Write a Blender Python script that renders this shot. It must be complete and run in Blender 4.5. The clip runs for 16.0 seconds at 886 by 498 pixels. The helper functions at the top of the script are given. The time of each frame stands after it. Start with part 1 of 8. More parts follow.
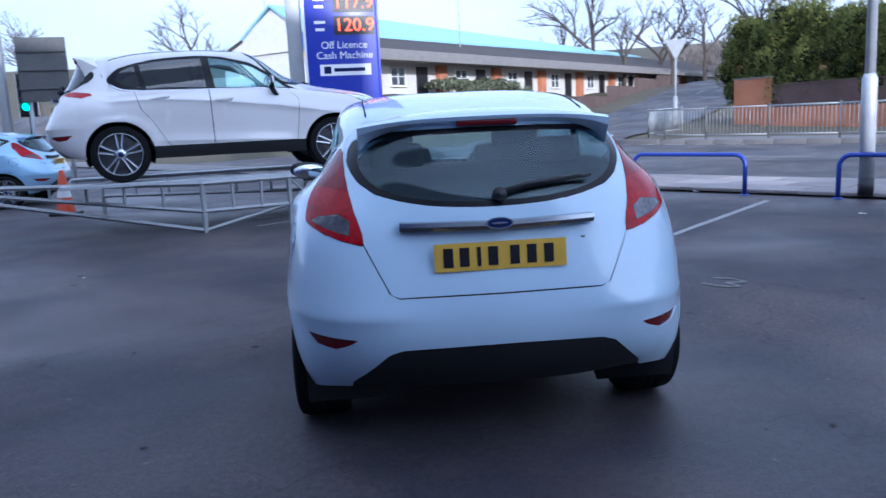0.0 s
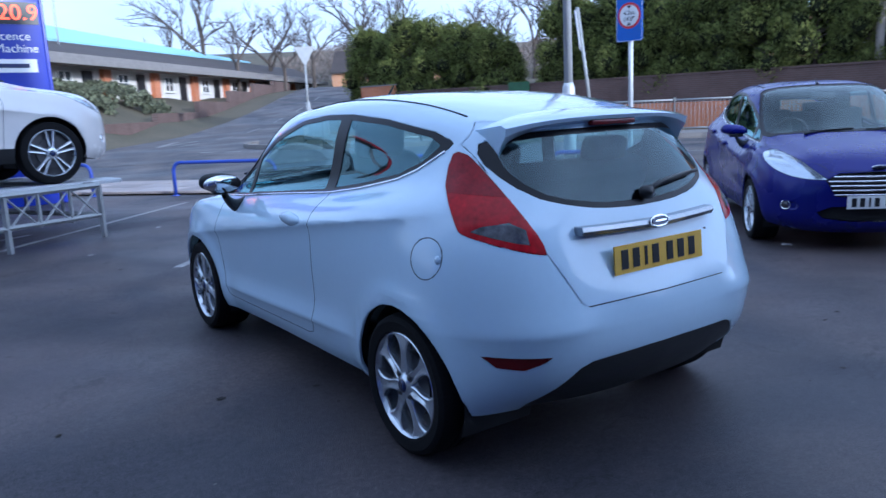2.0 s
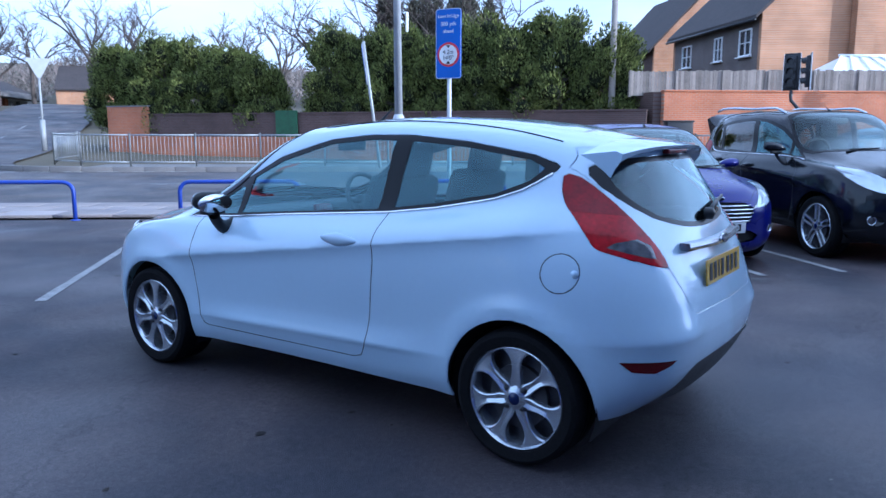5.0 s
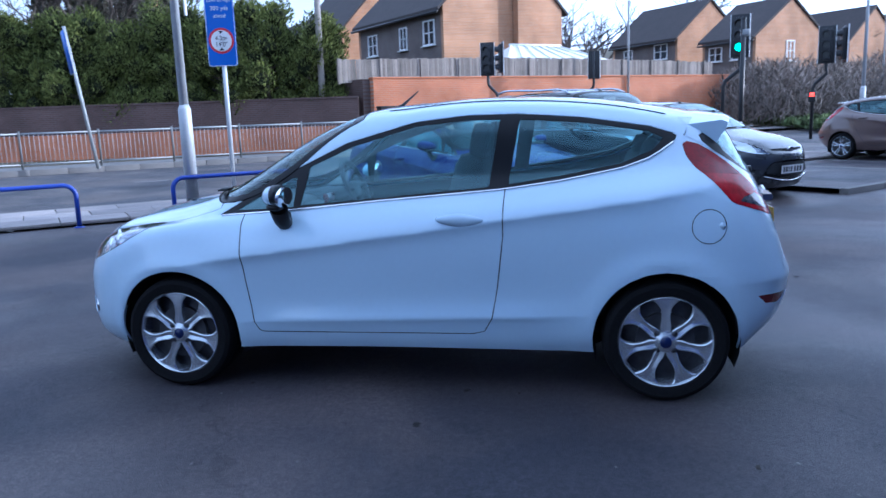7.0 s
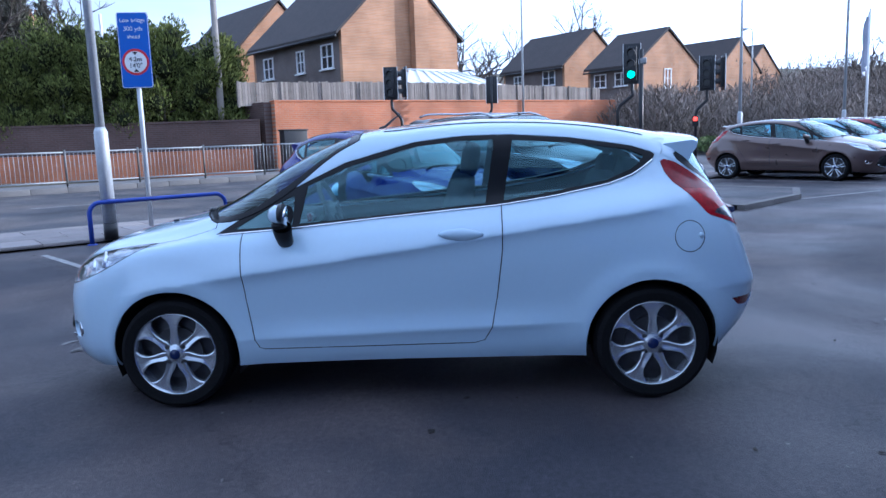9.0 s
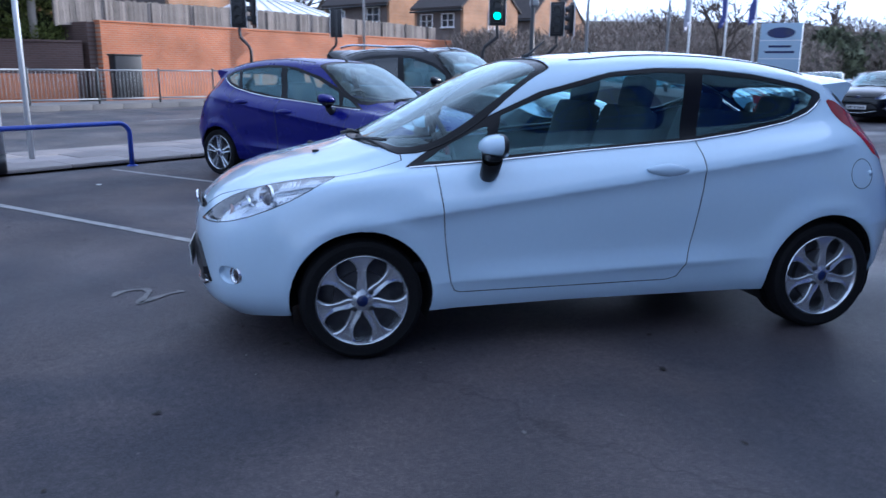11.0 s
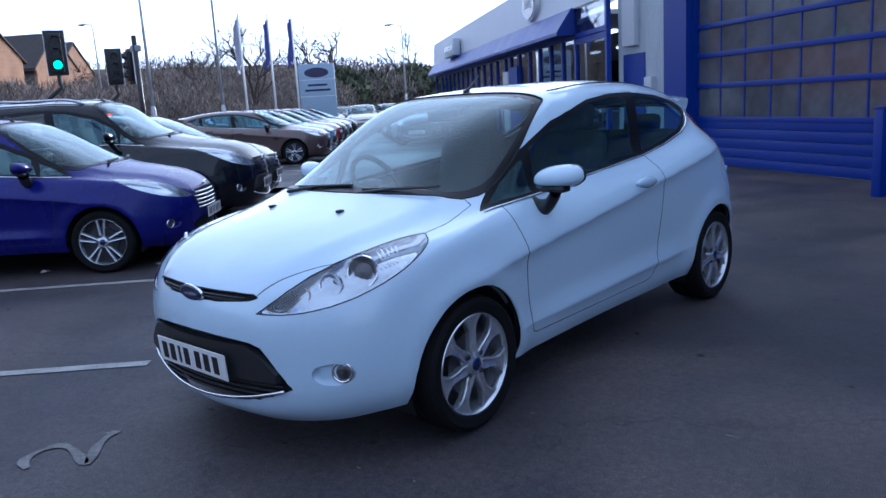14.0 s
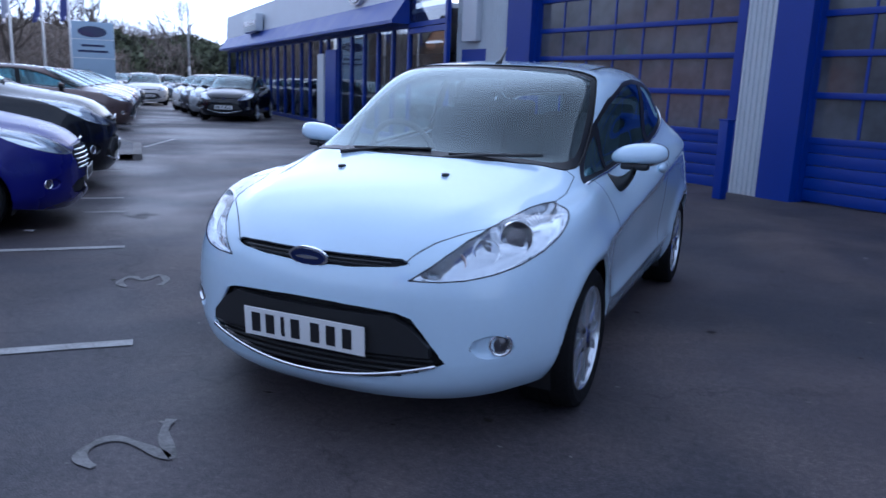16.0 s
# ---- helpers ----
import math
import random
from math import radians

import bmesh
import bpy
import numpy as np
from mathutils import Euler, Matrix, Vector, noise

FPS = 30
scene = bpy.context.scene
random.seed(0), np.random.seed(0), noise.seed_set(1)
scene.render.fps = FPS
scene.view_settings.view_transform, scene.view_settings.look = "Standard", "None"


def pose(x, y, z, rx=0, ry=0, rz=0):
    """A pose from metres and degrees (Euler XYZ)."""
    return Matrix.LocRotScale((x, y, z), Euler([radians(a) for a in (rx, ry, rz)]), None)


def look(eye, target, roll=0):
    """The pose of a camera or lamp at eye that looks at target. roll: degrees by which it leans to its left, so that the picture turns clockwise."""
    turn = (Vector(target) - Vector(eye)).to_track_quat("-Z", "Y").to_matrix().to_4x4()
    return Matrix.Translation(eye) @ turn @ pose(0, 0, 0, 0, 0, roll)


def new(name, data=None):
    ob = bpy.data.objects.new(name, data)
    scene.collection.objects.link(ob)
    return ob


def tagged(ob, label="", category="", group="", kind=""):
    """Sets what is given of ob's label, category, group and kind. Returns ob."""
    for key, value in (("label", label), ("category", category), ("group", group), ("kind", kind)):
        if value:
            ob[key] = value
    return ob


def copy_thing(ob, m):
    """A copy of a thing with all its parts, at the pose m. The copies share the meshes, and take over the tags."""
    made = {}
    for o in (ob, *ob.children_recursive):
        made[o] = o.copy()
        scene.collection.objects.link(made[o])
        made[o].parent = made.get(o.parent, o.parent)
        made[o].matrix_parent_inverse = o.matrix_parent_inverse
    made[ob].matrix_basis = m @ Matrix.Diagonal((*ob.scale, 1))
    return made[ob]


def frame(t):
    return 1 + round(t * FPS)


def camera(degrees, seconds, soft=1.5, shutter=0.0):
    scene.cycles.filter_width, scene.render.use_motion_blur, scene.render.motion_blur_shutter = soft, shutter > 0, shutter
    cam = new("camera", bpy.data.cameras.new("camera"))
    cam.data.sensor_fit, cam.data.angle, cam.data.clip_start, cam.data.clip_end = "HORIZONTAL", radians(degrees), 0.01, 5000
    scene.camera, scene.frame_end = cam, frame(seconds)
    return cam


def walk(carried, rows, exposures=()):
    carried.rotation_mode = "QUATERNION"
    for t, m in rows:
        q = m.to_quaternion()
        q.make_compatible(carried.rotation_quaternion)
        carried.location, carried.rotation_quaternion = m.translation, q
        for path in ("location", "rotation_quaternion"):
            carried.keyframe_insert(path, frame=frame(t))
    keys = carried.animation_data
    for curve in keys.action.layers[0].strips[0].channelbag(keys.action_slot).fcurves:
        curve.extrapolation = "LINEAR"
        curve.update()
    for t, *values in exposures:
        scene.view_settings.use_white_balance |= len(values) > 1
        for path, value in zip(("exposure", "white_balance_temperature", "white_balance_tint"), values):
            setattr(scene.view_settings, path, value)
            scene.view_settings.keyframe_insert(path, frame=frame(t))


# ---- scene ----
import functools

cam = camera(60.4, 16.0, shutter=0.35)
PATH = [
    (0, (-0.496, -4.706, 1.333), (-0.31, -2.743, 0.994), -2.6),
    (0.5, (-0.957, -4.562, 1.356), (-0.563, -2.636, 0.987), -3.5),
    (1, (-1.433, -4.323, 1.376), (-0.768, -2.473, 1.008), -3.4),
    (1.5, (-1.926, -4.077, 1.397), (-1.031, -2.327, 1.03), -3.3),
    (2, (-2.368, -3.757, 1.401), (-1.248, -2.142, 1.031), -2.6),
    (2.5, (-2.743, -3.497, 1.4), (-1.443, -2.019, 1.043), -0.8),
    (3, (-2.981, -3.229, 1.394), (-1.566, -1.857, 1.054), -1.3),
    (3.2, (-3.049, -3.166, 1.407), (-1.596, -1.832, 1.075), -1.9),
    (5.3, (-3.62, -2.551, 1.392), (-1.966, -1.47, 1.082), 0.8),
    (5.5, (-3.713, -2.37, 1.385), (-2.023, -1.347, 1.069), 1.1),
    (6, (-3.992, -1.846, 1.391), (-2.18, -1.079, 1.029), 0.0),
    (6.5, (-4.188, -1.352, 1.378), (-2.294, -0.82, 1.02), -1.5),
    (7, (-4.429, -0.868, 1.386), (-2.494, -0.503, 1.039), -2.0),
    (7.5, (-4.505, -0.559, 1.366), (-2.545, -0.303, 1.066), -2.3),
    (8, (-4.576, -0.44, 1.388), (-2.61, -0.232, 1.084), -3.2),
    (8.5, (-4.624, -0.4, 1.391), (-2.653, -0.244, 1.094), -3.0),
    (9, (-4.673, -0.345, 1.389), (-2.697, -0.262, 1.092), -2.0),
    (9.5, (-4.662, -0.107, 1.362), (-2.688, -0.064, 1.043), -1.6),
    (9.7, (-4.617, 0.094, 1.34), (-2.645, 0.083, 1.006), -0.9),
    (11.8, (-3.887, 2.504, 1.394), (-2.12, 1.681, 0.944), 0.4),
    (12, (-3.744, 2.688, 1.403), (-2.033, 1.744, 0.977), 0.3),
    (12.5, (-3.44, 3.128, 1.395), (-1.886, 1.933, 1.001), -1.1),
    (13, (-3.122, 3.412, 1.38), (-1.69, 2.073, 0.989), -2.1),
    (13.5, (-2.926, 3.542, 1.397), (-1.535, 2.15, 1.036), -3.0),
    (14, (-2.836, 3.582, 1.391), (-1.512, 2.131, 1.011), -3.5),
    (14.5, (-2.755, 3.607, 1.383), (-1.466, 2.126, 1.002), -2.8),
    (15, (-2.54, 3.81, 1.352), (-1.346, 2.256, 0.957), -0.5),
    (15.5, (-2.128, 4.064, 1.338), (-1.106, 2.403, 0.895), 1.2),
    (16, (-1.543, 4.262, 1.290), (-0.736, 2.480, 0.877), 2.2),
]
walk(cam, [(t, look(e, g, r)) for t, e, g, r in PATH], [(0, .30, 4850, 15), (2.5, .25, 4600, 12), (5, .45, 4500, 12), (9.5, .33, 4750, 13), (12, .14, 4900, 14), (13.5, .06, 4900, 14), (16, .05, 4950, 16)])

# world and sun
SUN_AZ, SUN_EL = radians(166), radians(13)
world = bpy.data.worlds.new("sky")
scene.world = world
world.use_nodes = True
wn, wl = world.node_tree.nodes, world.node_tree.links
wn.clear()
w_out, w_bg = wn.new("ShaderNodeOutputWorld"), wn.new("ShaderNodeBackground")
w_sky, w_mix = wn.new("ShaderNodeTexSky"), wn.new("ShaderNodeMixRGB")
w_sky.sky_type, w_sky.sun_disc = "NISHITA", False
w_sky.sun_elevation, w_sky.sun_rotation = SUN_EL, SUN_AZ
w_sky.air_density, w_sky.dust_density, w_sky.ozone_density = 1.0, 3.5, 2.0
w_co, w_noise, w_ramp = wn.new("ShaderNodeTexCoord"), wn.new("ShaderNodeTexNoise"), wn.new("ShaderNodeValToRGB")
w_map = wn.new("ShaderNodeMapping")
w_map.inputs["Scale"].default_value = (1.0, 1.0, 3.0)
w_noise.inputs["Scale"].default_value, w_noise.inputs["Detail"].default_value = 1.6, 7
w_ramp.color_ramp.elements[0].position, w_ramp.color_ramp.elements[1].position = 0.38, 0.66
w_ramp.color_ramp.elements[0].color, w_ramp.color_ramp.elements[1].color = (0.55, 0.55, 0.55, 1), (0.95, 0.95, 0.95, 1)
w_mix.inputs[2].default_value = (12.6, 13.2, 14.2, 1)
w_bg.inputs["Strength"].default_value = 0.12
wl.new(w_co.outputs["Generated"], w_map.inputs["Vector"])
wl.new(w_map.outputs[0], w_noise.inputs["Vector"])
wl.new(w_noise.outputs["Fac"], w_ramp.inputs["Fac"])
# haze thickens and brightens towards the low sun
w_dot, w_rng, w_mul = wn.new("ShaderNodeVectorMath"), wn.new("ShaderNodeMapRange"), wn.new("ShaderNodeMath")
w_dot.operation, w_mul.operation = "DOT_PRODUCT", "MULTIPLY"
w_dot.inputs[1].default_value = (math.sin(SUN_AZ), math.cos(SUN_AZ), -0.25)
w_rng.inputs["From Min"].default_value, w_rng.inputs["From Max"].default_value = -0.9, 0.6
w_rng.inputs["To Min"].default_value, w_rng.inputs["To Max"].default_value = 0.62, 1.08
wl.new(w_co.outputs["Generated"], w_dot.inputs[0])
wl.new(w_dot.outputs["Value"], w_rng.inputs["Value"])
wl.new(w_ramp.outputs["Color"], w_mul.inputs[0])
wl.new(w_rng.outputs[0], w_mul.inputs[1])
wl.new(w_mul.outputs[0], w_mix.inputs["Fac"])
wl.new(w_sky.outputs["Color"], w_mix.inputs[1])
wl.new(w_mix.outputs["Color"], w_bg.inputs["Color"])
w_glow = wn.new("ShaderNodeMapRange")
w_glow.interpolation_type = "SMOOTHSTEP"
w_glow.inputs["From Min"].default_value, w_glow.inputs["From Max"].default_value = 0.0, 1.0
w_glow.inputs["To Min"].default_value, w_glow.inputs["To Max"].default_value = 0.112, 0.165
wl.new(w_dot.outputs["Value"], w_glow.inputs["Value"])
wl.new(w_glow.outputs[0], w_bg.inputs["Strength"])
wl.new(w_bg.outputs[0], w_out.inputs[0])
sun = new("sun", bpy.data.lights.new("sun", "SUN"))
sun.data.energy, sun.data.angle, sun.data.color = 3.8, radians(1.0), (1.0, 0.86, 0.68)
SUN_DIR = Vector((math.sin(SUN_AZ) * math.cos(SUN_EL), math.cos(SUN_AZ) * math.cos(SUN_EL), math.sin(SUN_EL)))
sun.matrix_world = look(SUN_DIR * 100, (0, 0, 0))


# materials
def mat(name, color, rough=0.5, metal=0.0, vary=0.12, scale=3.0, fine=40.0, bump=0.0, bump_scale=120.0, coat=0.0,
        spec=0.5, rvary=0.08, island=0.0, emit=0.0, second=None):
    """Principled material with two scales of colour noise, varied gloss and fine relief."""
    m = bpy.data.materials.new(name)
    m.use_nodes = True
    nt = m.node_tree
    n, l = nt.nodes, nt.links
    b = n["Principled BSDF"]
    co = n.new("ShaderNodeTexCoord")
    big, small = n.new("ShaderNodeTexNoise"), n.new("ShaderNodeTexNoise")
    big.inputs["Scale"].default_value, small.inputs["Scale"].default_value = scale, fine
    big.inputs["Detail"].default_value, small.inputs["Detail"].default_value = 5, 3
    for q in (big, small):
        l.new(co.outputs["Object"], q.inputs["Vector"])
    add = n.new("ShaderNodeMath")
    add.operation = "MULTIPLY_ADD"
    l.new(small.outputs["Fac"], add.inputs[0])
    add.inputs[1].default_value = 0.5
    half = n.new("ShaderNodeMath")
    half.operation = "MULTIPLY"
    half.inputs[1].default_value = 0.5
    l.new(big.outputs["Fac"], half.inputs[0])
    l.new(half.outputs[0], add.inputs[2])
    last = add.outputs[0]
    if island:
        geo, info = n.new("ShaderNodeNewGeometry"), n.new("ShaderNodeObjectInfo")
        s = n.new("ShaderNodeMath")
        s.operation = "ADD"
        l.new(geo.outputs["Random Per Island"], s.inputs[0])
        l.new(info.outputs["Random"], s.inputs[1])
        fr = n.new("ShaderNodeMath")
        fr.operation = "FRACT"
        l.new(s.outputs[0], fr.inputs[0])
        mixv = n.new("ShaderNodeMapRange")
        mixv.inputs["To Min"].default_value, mixv.inputs["To Max"].default_value = -island, island
        l.new(fr.outputs[0], mixv.inputs["Value"])
        s2 = n.new("ShaderNodeMath")
        l.new(last, s2.inputs[0])
        l.new(mixv.outputs[0], s2.inputs[1])
        last = s2.outputs[0]
    ramp = n.new("ShaderNodeValToRGB")
    lo = [max(0, c * (1 - 2.2 * vary)) for c in color]
    hi = second or [min(1, c * (1 + 2.2 * vary)) for c in color]
    ramp.color_ramp.elements[0].position, ramp.color_ramp.elements[1].position = 0.2, 0.8
    ramp.color_ramp.elements[0].color, ramp.color_ramp.elements[1].color = (*lo, 1), (*hi, 1)
    l.new(last, ramp.inputs["Fac"])
    l.new(ramp.outputs["Color"], b.inputs["Base Color"])
    rr = n.new("ShaderNodeMapRange")
    rr.inputs["To Min"].default_value, rr.inputs["To Max"].default_value = max(0, rough - rvary), min(1, rough + rvary)
    l.new(big.outputs["Fac"], rr.inputs["Value"])
    l.new(rr.outputs[0], b.inputs["Roughness"])
    b.inputs["Metallic"].default_value = metal
    b.inputs["Specular IOR Level"].default_value = spec
    b.inputs["Coat Weight"].default_value = coat
    b.inputs["Coat Roughness"].default_value = 0.03
    if bump:
        bn, bp = n.new("ShaderNodeTexNoise"), n.new("ShaderNodeBump")
        bn.inputs["Scale"].default_value, bn.inputs["Detail"].default_value = bump_scale, 4
        l.new(co.outputs["Object"], bn.inputs["Vector"])
        bp.inputs["Strength"].default_value, bp.inputs["Distance"].default_value = bump, 0.01
        l.new(bn.outputs["Fac"], bp.inputs["Height"])
        l.new(bp.outputs[0], b.inputs["Normal"])
    if emit:
        b.inputs["Emission Strength"].default_value = emit
        b.inputs["Emission Color"].default_value = (*color, 1)
    return m


def glass(name, tint, gloss=0.08, rough=0.0, sheen=(1, 1, 1)):
    """Thin tinted pane: clear tint with a Fresnel gloss."""
    m = bpy.data.materials.new(name)
    m.use_nodes = True
    n, l = m.node_tree.nodes, m.node_tree.links
    n.remove(n["Principled BSDF"])
    tr, gl, mx, fr = (n.new("ShaderNodeBsdfTransparent"), n.new("ShaderNodeBsdfGlossy"), n.new("ShaderNodeMixShader"),
                      n.new("ShaderNodeMath"))
    lw, pw = n.new("ShaderNodeLayerWeight"), n.new("ShaderNodeMath")
    lw.inputs[0].default_value = 0.5
    pw.operation, fr.operation = "POWER", "MULTIPLY_ADD"
    pw.inputs[1].default_value = 4.0
    fr.inputs[1].default_value, fr.inputs[2].default_value = 0.92, gloss
    l.new(lw.outputs["Facing"], pw.inputs[0])
    l.new(pw.outputs[0], fr.inputs[0])
    tr.inputs[0].default_value = (*tint, 1)
    gl.inputs[0].default_value, gl.inputs[1].default_value = (*sheen, 1), rough
    l.new(fr.outputs[0], mx.inputs[0])
    l.new(tr.outputs[0], mx.inputs[1])
    l.new(gl.outputs[0], mx.inputs[2])
    l.new(mx.outputs[0], n["Material Output"].inputs[0])
    return m


M = {}
M["paint_white"] = mat("paint_white", (0.565, 0.715, 0.85), 0.20, vary=0.012, coat=0.9, rvary=0.03)
M["paint_blue"] = mat("paint_blue", (0.006, 0.006, 0.150), 0.28, 0.15, vary=0.05, fine=300, coat=0.22, spec=0.35)
M["paint_black"] = mat("paint_black", (0.004, 0.005, 0.008), 0.16, vary=0.1, coat=0.25, spec=0.4)
M["paint_brown"] = mat("paint_brown", (0.125, 0.085, 0.075), 0.3, 0.4, vary=0.05, coat=1.0)
M["paint_silver"] = mat("paint_silver", (0.45, 0.47, 0.49), 0.3, 0.6, vary=0.04, coat=0.8)
M["paint_red"] = mat("paint_red", (0.25, 0.02, 0.025), 0.25, vary=0.05, coat=1.0)
M["paint_ice"] = mat("paint_ice", (0.30, 0.48, 0.66), 0.3, 0.3, vary=0.04, coat=0.9)
M["paint_grey"] = mat("paint_grey", (0.06, 0.065, 0.075), 0.28, 0.4, vary=0.05, coat=1.0)
M["paint_pearl"] = mat("paint_pearl", (0.70, 0.675, 0.645), 0.25, 0.0, vary=0.015, coat=0.8)
M["glass_car"] = glass("car_glass", (0.74, 0.85, 0.86), 0.045, sheen=(0.86, 0.98, 1.0))
M["glass_side"] = glass("side_glass", (0.66, 0.87, 0.91), 0.10, sheen=(0.62, 0.93, 1.0))
M["glass_dark"] = glass("privacy_glass", (0.16, 0.19, 0.20))
M["glass_clear"] = glass("lamp_glass", (0.93, 0.95, 0.97), 0.03)
M["trim"] = mat("black_trim", (0.014, 0.015, 0.017), 0.42, vary=0.1, bump=0.1, bump_scale=500)
M["gloss_black"] = mat("gloss_black", (0.006, 0.006, 0.008), 0.3, vary=0.05, spec=0.25)
M["liner"] = mat("dark_liner", (0.008, 0.008, 0.009), 0.8, vary=0.2)
M["tyre"] = mat("tyre_rubber", (0.010, 0.010, 0.011), 0.8, vary=0.2, fine=80, bump=0.25, bump_scale=150, spec=0.12)
M["alloy"] = mat("silver_alloy", (0.60, 0.63, 0.67), 0.20, 0.78, vary=0.05, rvary=0.06, coat=0.5)
M["steel_dark"] = mat("brake_steel", (0.05, 0.05, 0.055), 0.5, 0.6, vary=0.2)
M["chrome"] = mat("chrome", (0.84, 0.85, 0.87), 0.10, 1.0, vary=0.02)
M["red_lens"] = mat("red_lens", (0.36, 0.002, 0.008), 0.14, vary=0.30, scale=16, fine=50, coat=0.06, spec=0.22)
M["red_dark"] = mat("dark_red_lens", (0.13, 0.004, 0.007), 0.15, vary=0.1, coat=0.4, spec=0.3)
M["smoke"] = mat("smoked_lens", (0.10, 0.095, 0.105), 0.10, 0.5, vary=0.42, scale=34, fine=60, coat=0.3)
M["amber"] = mat("pale_amber_bulb", (0.62, 0.42, 0.36), 0.3, vary=0.05)
M["plate_y"] = mat("yellow_plate", (0.80, 0.50, 0.06), 0.25, vary=0.03, coat=0.6)
M["plate_w"] = mat("white_plate", (0.80, 0.80, 0.78), 0.25, vary=0.02, coat=0.6)
M["ink"] = mat("black_ink", (0.012, 0.012, 0.014), 0.4, vary=0.05)
M["badge"] = mat("blue_badge", (0.006, 0.014, 0.075), 0.2, vary=0.05, coat=0.4)
M["shut"] = mat("panel_gap_shadow_rubber", (0.030, 0.034, 0.045), 0.8, vary=0.1)
M["fabric"] = mat("dark_seat_fabric", (0.026, 0.028, 0.032), 0.9, vary=0.25, fine=200, bump=0.2, bump_scale=400)
M["plastic_in"] = mat("cabin_plastic", (0.030, 0.031, 0.034), 0.6, vary=0.12, bump=0.1, bump_scale=400)


# mesh helpers
def part(name, bm, material, parent=None, label="", smooth=True, deform=None, normals=None):
    """Links a bmesh as one mesh object, under a thing or a part."""
    if deform:
        for v in bm.verts:
            v.co = deform(v.co)
    me = bpy.data.meshes.new(name)
    bm.to_mesh(me)
    bm.free()
    for mm in (material if isinstance(material, (list, tuple)) else [material]):
        me.materials.append(mm)
    if smooth:
        me.shade_smooth()
        if smooth == "auto":
            me.set_sharp_from_angle(angle=radians(35))
    if normals is not None:
        me.normals_split_custom_set_from_vertices(normals)
    ob = new(name, me)
    if parent:
        ob.parent = parent
    if label:
        ob["label"] = label
    return ob


def thing(name, label, category, at=None, group="", kind=""):
    ob = new(name)
    ob.empty_display_size = 0.2
    if at is not None:
        ob.matrix_world = at
    return tagged(ob, label, category, group, kind)


def box(bm, c, s, m=None, bevel=0.0, mi=0):
    """A box of size s about c, bevelled, turned by m."""
    r = bmesh.ops.create_cube(bm, size=1.0)
    vs = r["verts"]
    for v in vs:
        v.co = Vector((v.co.x * s[0], v.co.y * s[1], v.co.z * s[2]))
    if bevel:
        es = list({e for v in vs for e in v.link_edges})
        r2 = bmesh.ops.bevel(bm, geom=es, offset=bevel, segments=2, profile=0.6, affect="EDGES")
        vs = list({v for f in r2["faces"] for v in f.verts} | {v for v in vs if v.is_valid})
    for v in vs:
        p = Vector(c) + v.co if m is None else Vector(c) + (m @ v.co)
        v.co = p
    for f in {f for v in vs for f in v.link_faces}:
        f.material_index = mi
    return vs


def tube(bm, pts, r, seg=10, cap=True, mi=0):
    """A round tube along points; r a number or one per point."""
    pts = [Vector(p) for p in pts]
    rs = r if isinstance(r, (list, tuple)) else [r] * len(pts)
    rings, ref = [], None
    for i, p in enumerate(pts):
        d = (pts[min(i + 1, len(pts) - 1)] - pts[max(i - 1, 0)]).normalized()
        if ref is None:
            ref = Vector((0, 0, 1)) if abs(d.z) < 0.9 else Vector((1, 0, 0))
        a = d.cross(ref).normalized()
        ref = a.cross(d).normalized()
        rings.append([bm.verts.new(p + (a * math.cos(k * math.tau / seg) + ref * math.sin(k * math.tau / seg)) * rs[i])
                      for k in range(seg)])
    for a, b in zip(rings, rings[1:]):
        for k in range(seg):
            f = bm.faces.new((a[k], a[(k + 1) % seg], b[(k + 1) % seg], b[k]))
            f.material_index = mi
    if cap:
        for q in (rings[0][::-1], rings[-1]):
            f = bm.faces.new(q)
            f.material_index = mi
    return rings


def lathe(bm, prof, seg=48, axis="x", at=(0, 0, 0), mi=0):
    """Turns (radius, along) pairs about an axis."""
    rings = []
    for r, h in prof:
        ring = []
        for k in range(seg):
            c, s = math.cos(k * math.tau / seg) * r, math.sin(k * math.tau / seg) * r
            p = {"x": (h, c, s), "y": (s, h, c), "z": (c, s, h)}[axis]
            ring.append(bm.verts.new(Vector(at) + Vector(p)))
        rings.append(ring)
    for a, b in zip(rings, rings[1:]):
        for k in range(seg):
            f = bm.faces.new((a[k], a[(k + 1) % seg], b[(k + 1) % seg], b[k]))
            f.material_index = mi
    return rings


def prism(bm, pts, depth, m=None, bevel=0.0, mi=0):
    """A flat outline (x, z) given thickness along +y, set by m."""
    m = m or Matrix()
    a = [bm.verts.new(m @ Vector((x, 0, z))) for x, z in pts]
    b = [bm.verts.new(m @ Vector((x, depth, z))) for x, z in pts]
    fs = [bm.faces.new(a), bm.faces.new(b[::-1])]
    for i in range(len(a)):
        j = (i + 1) % len(a)
        fs.append(bm.faces.new((a[j], a[i], b[i], b[j])))
    for f in fs:
        f.material_index = mi
    bmesh.ops.recalc_face_normals(bm, faces=fs)
    if bevel:
        bmesh.ops.bevel(bm, geom=list({e for f in fs[:2] for e in f.edges}), offset=bevel, segments=2, affect="EDGES")
    return fs


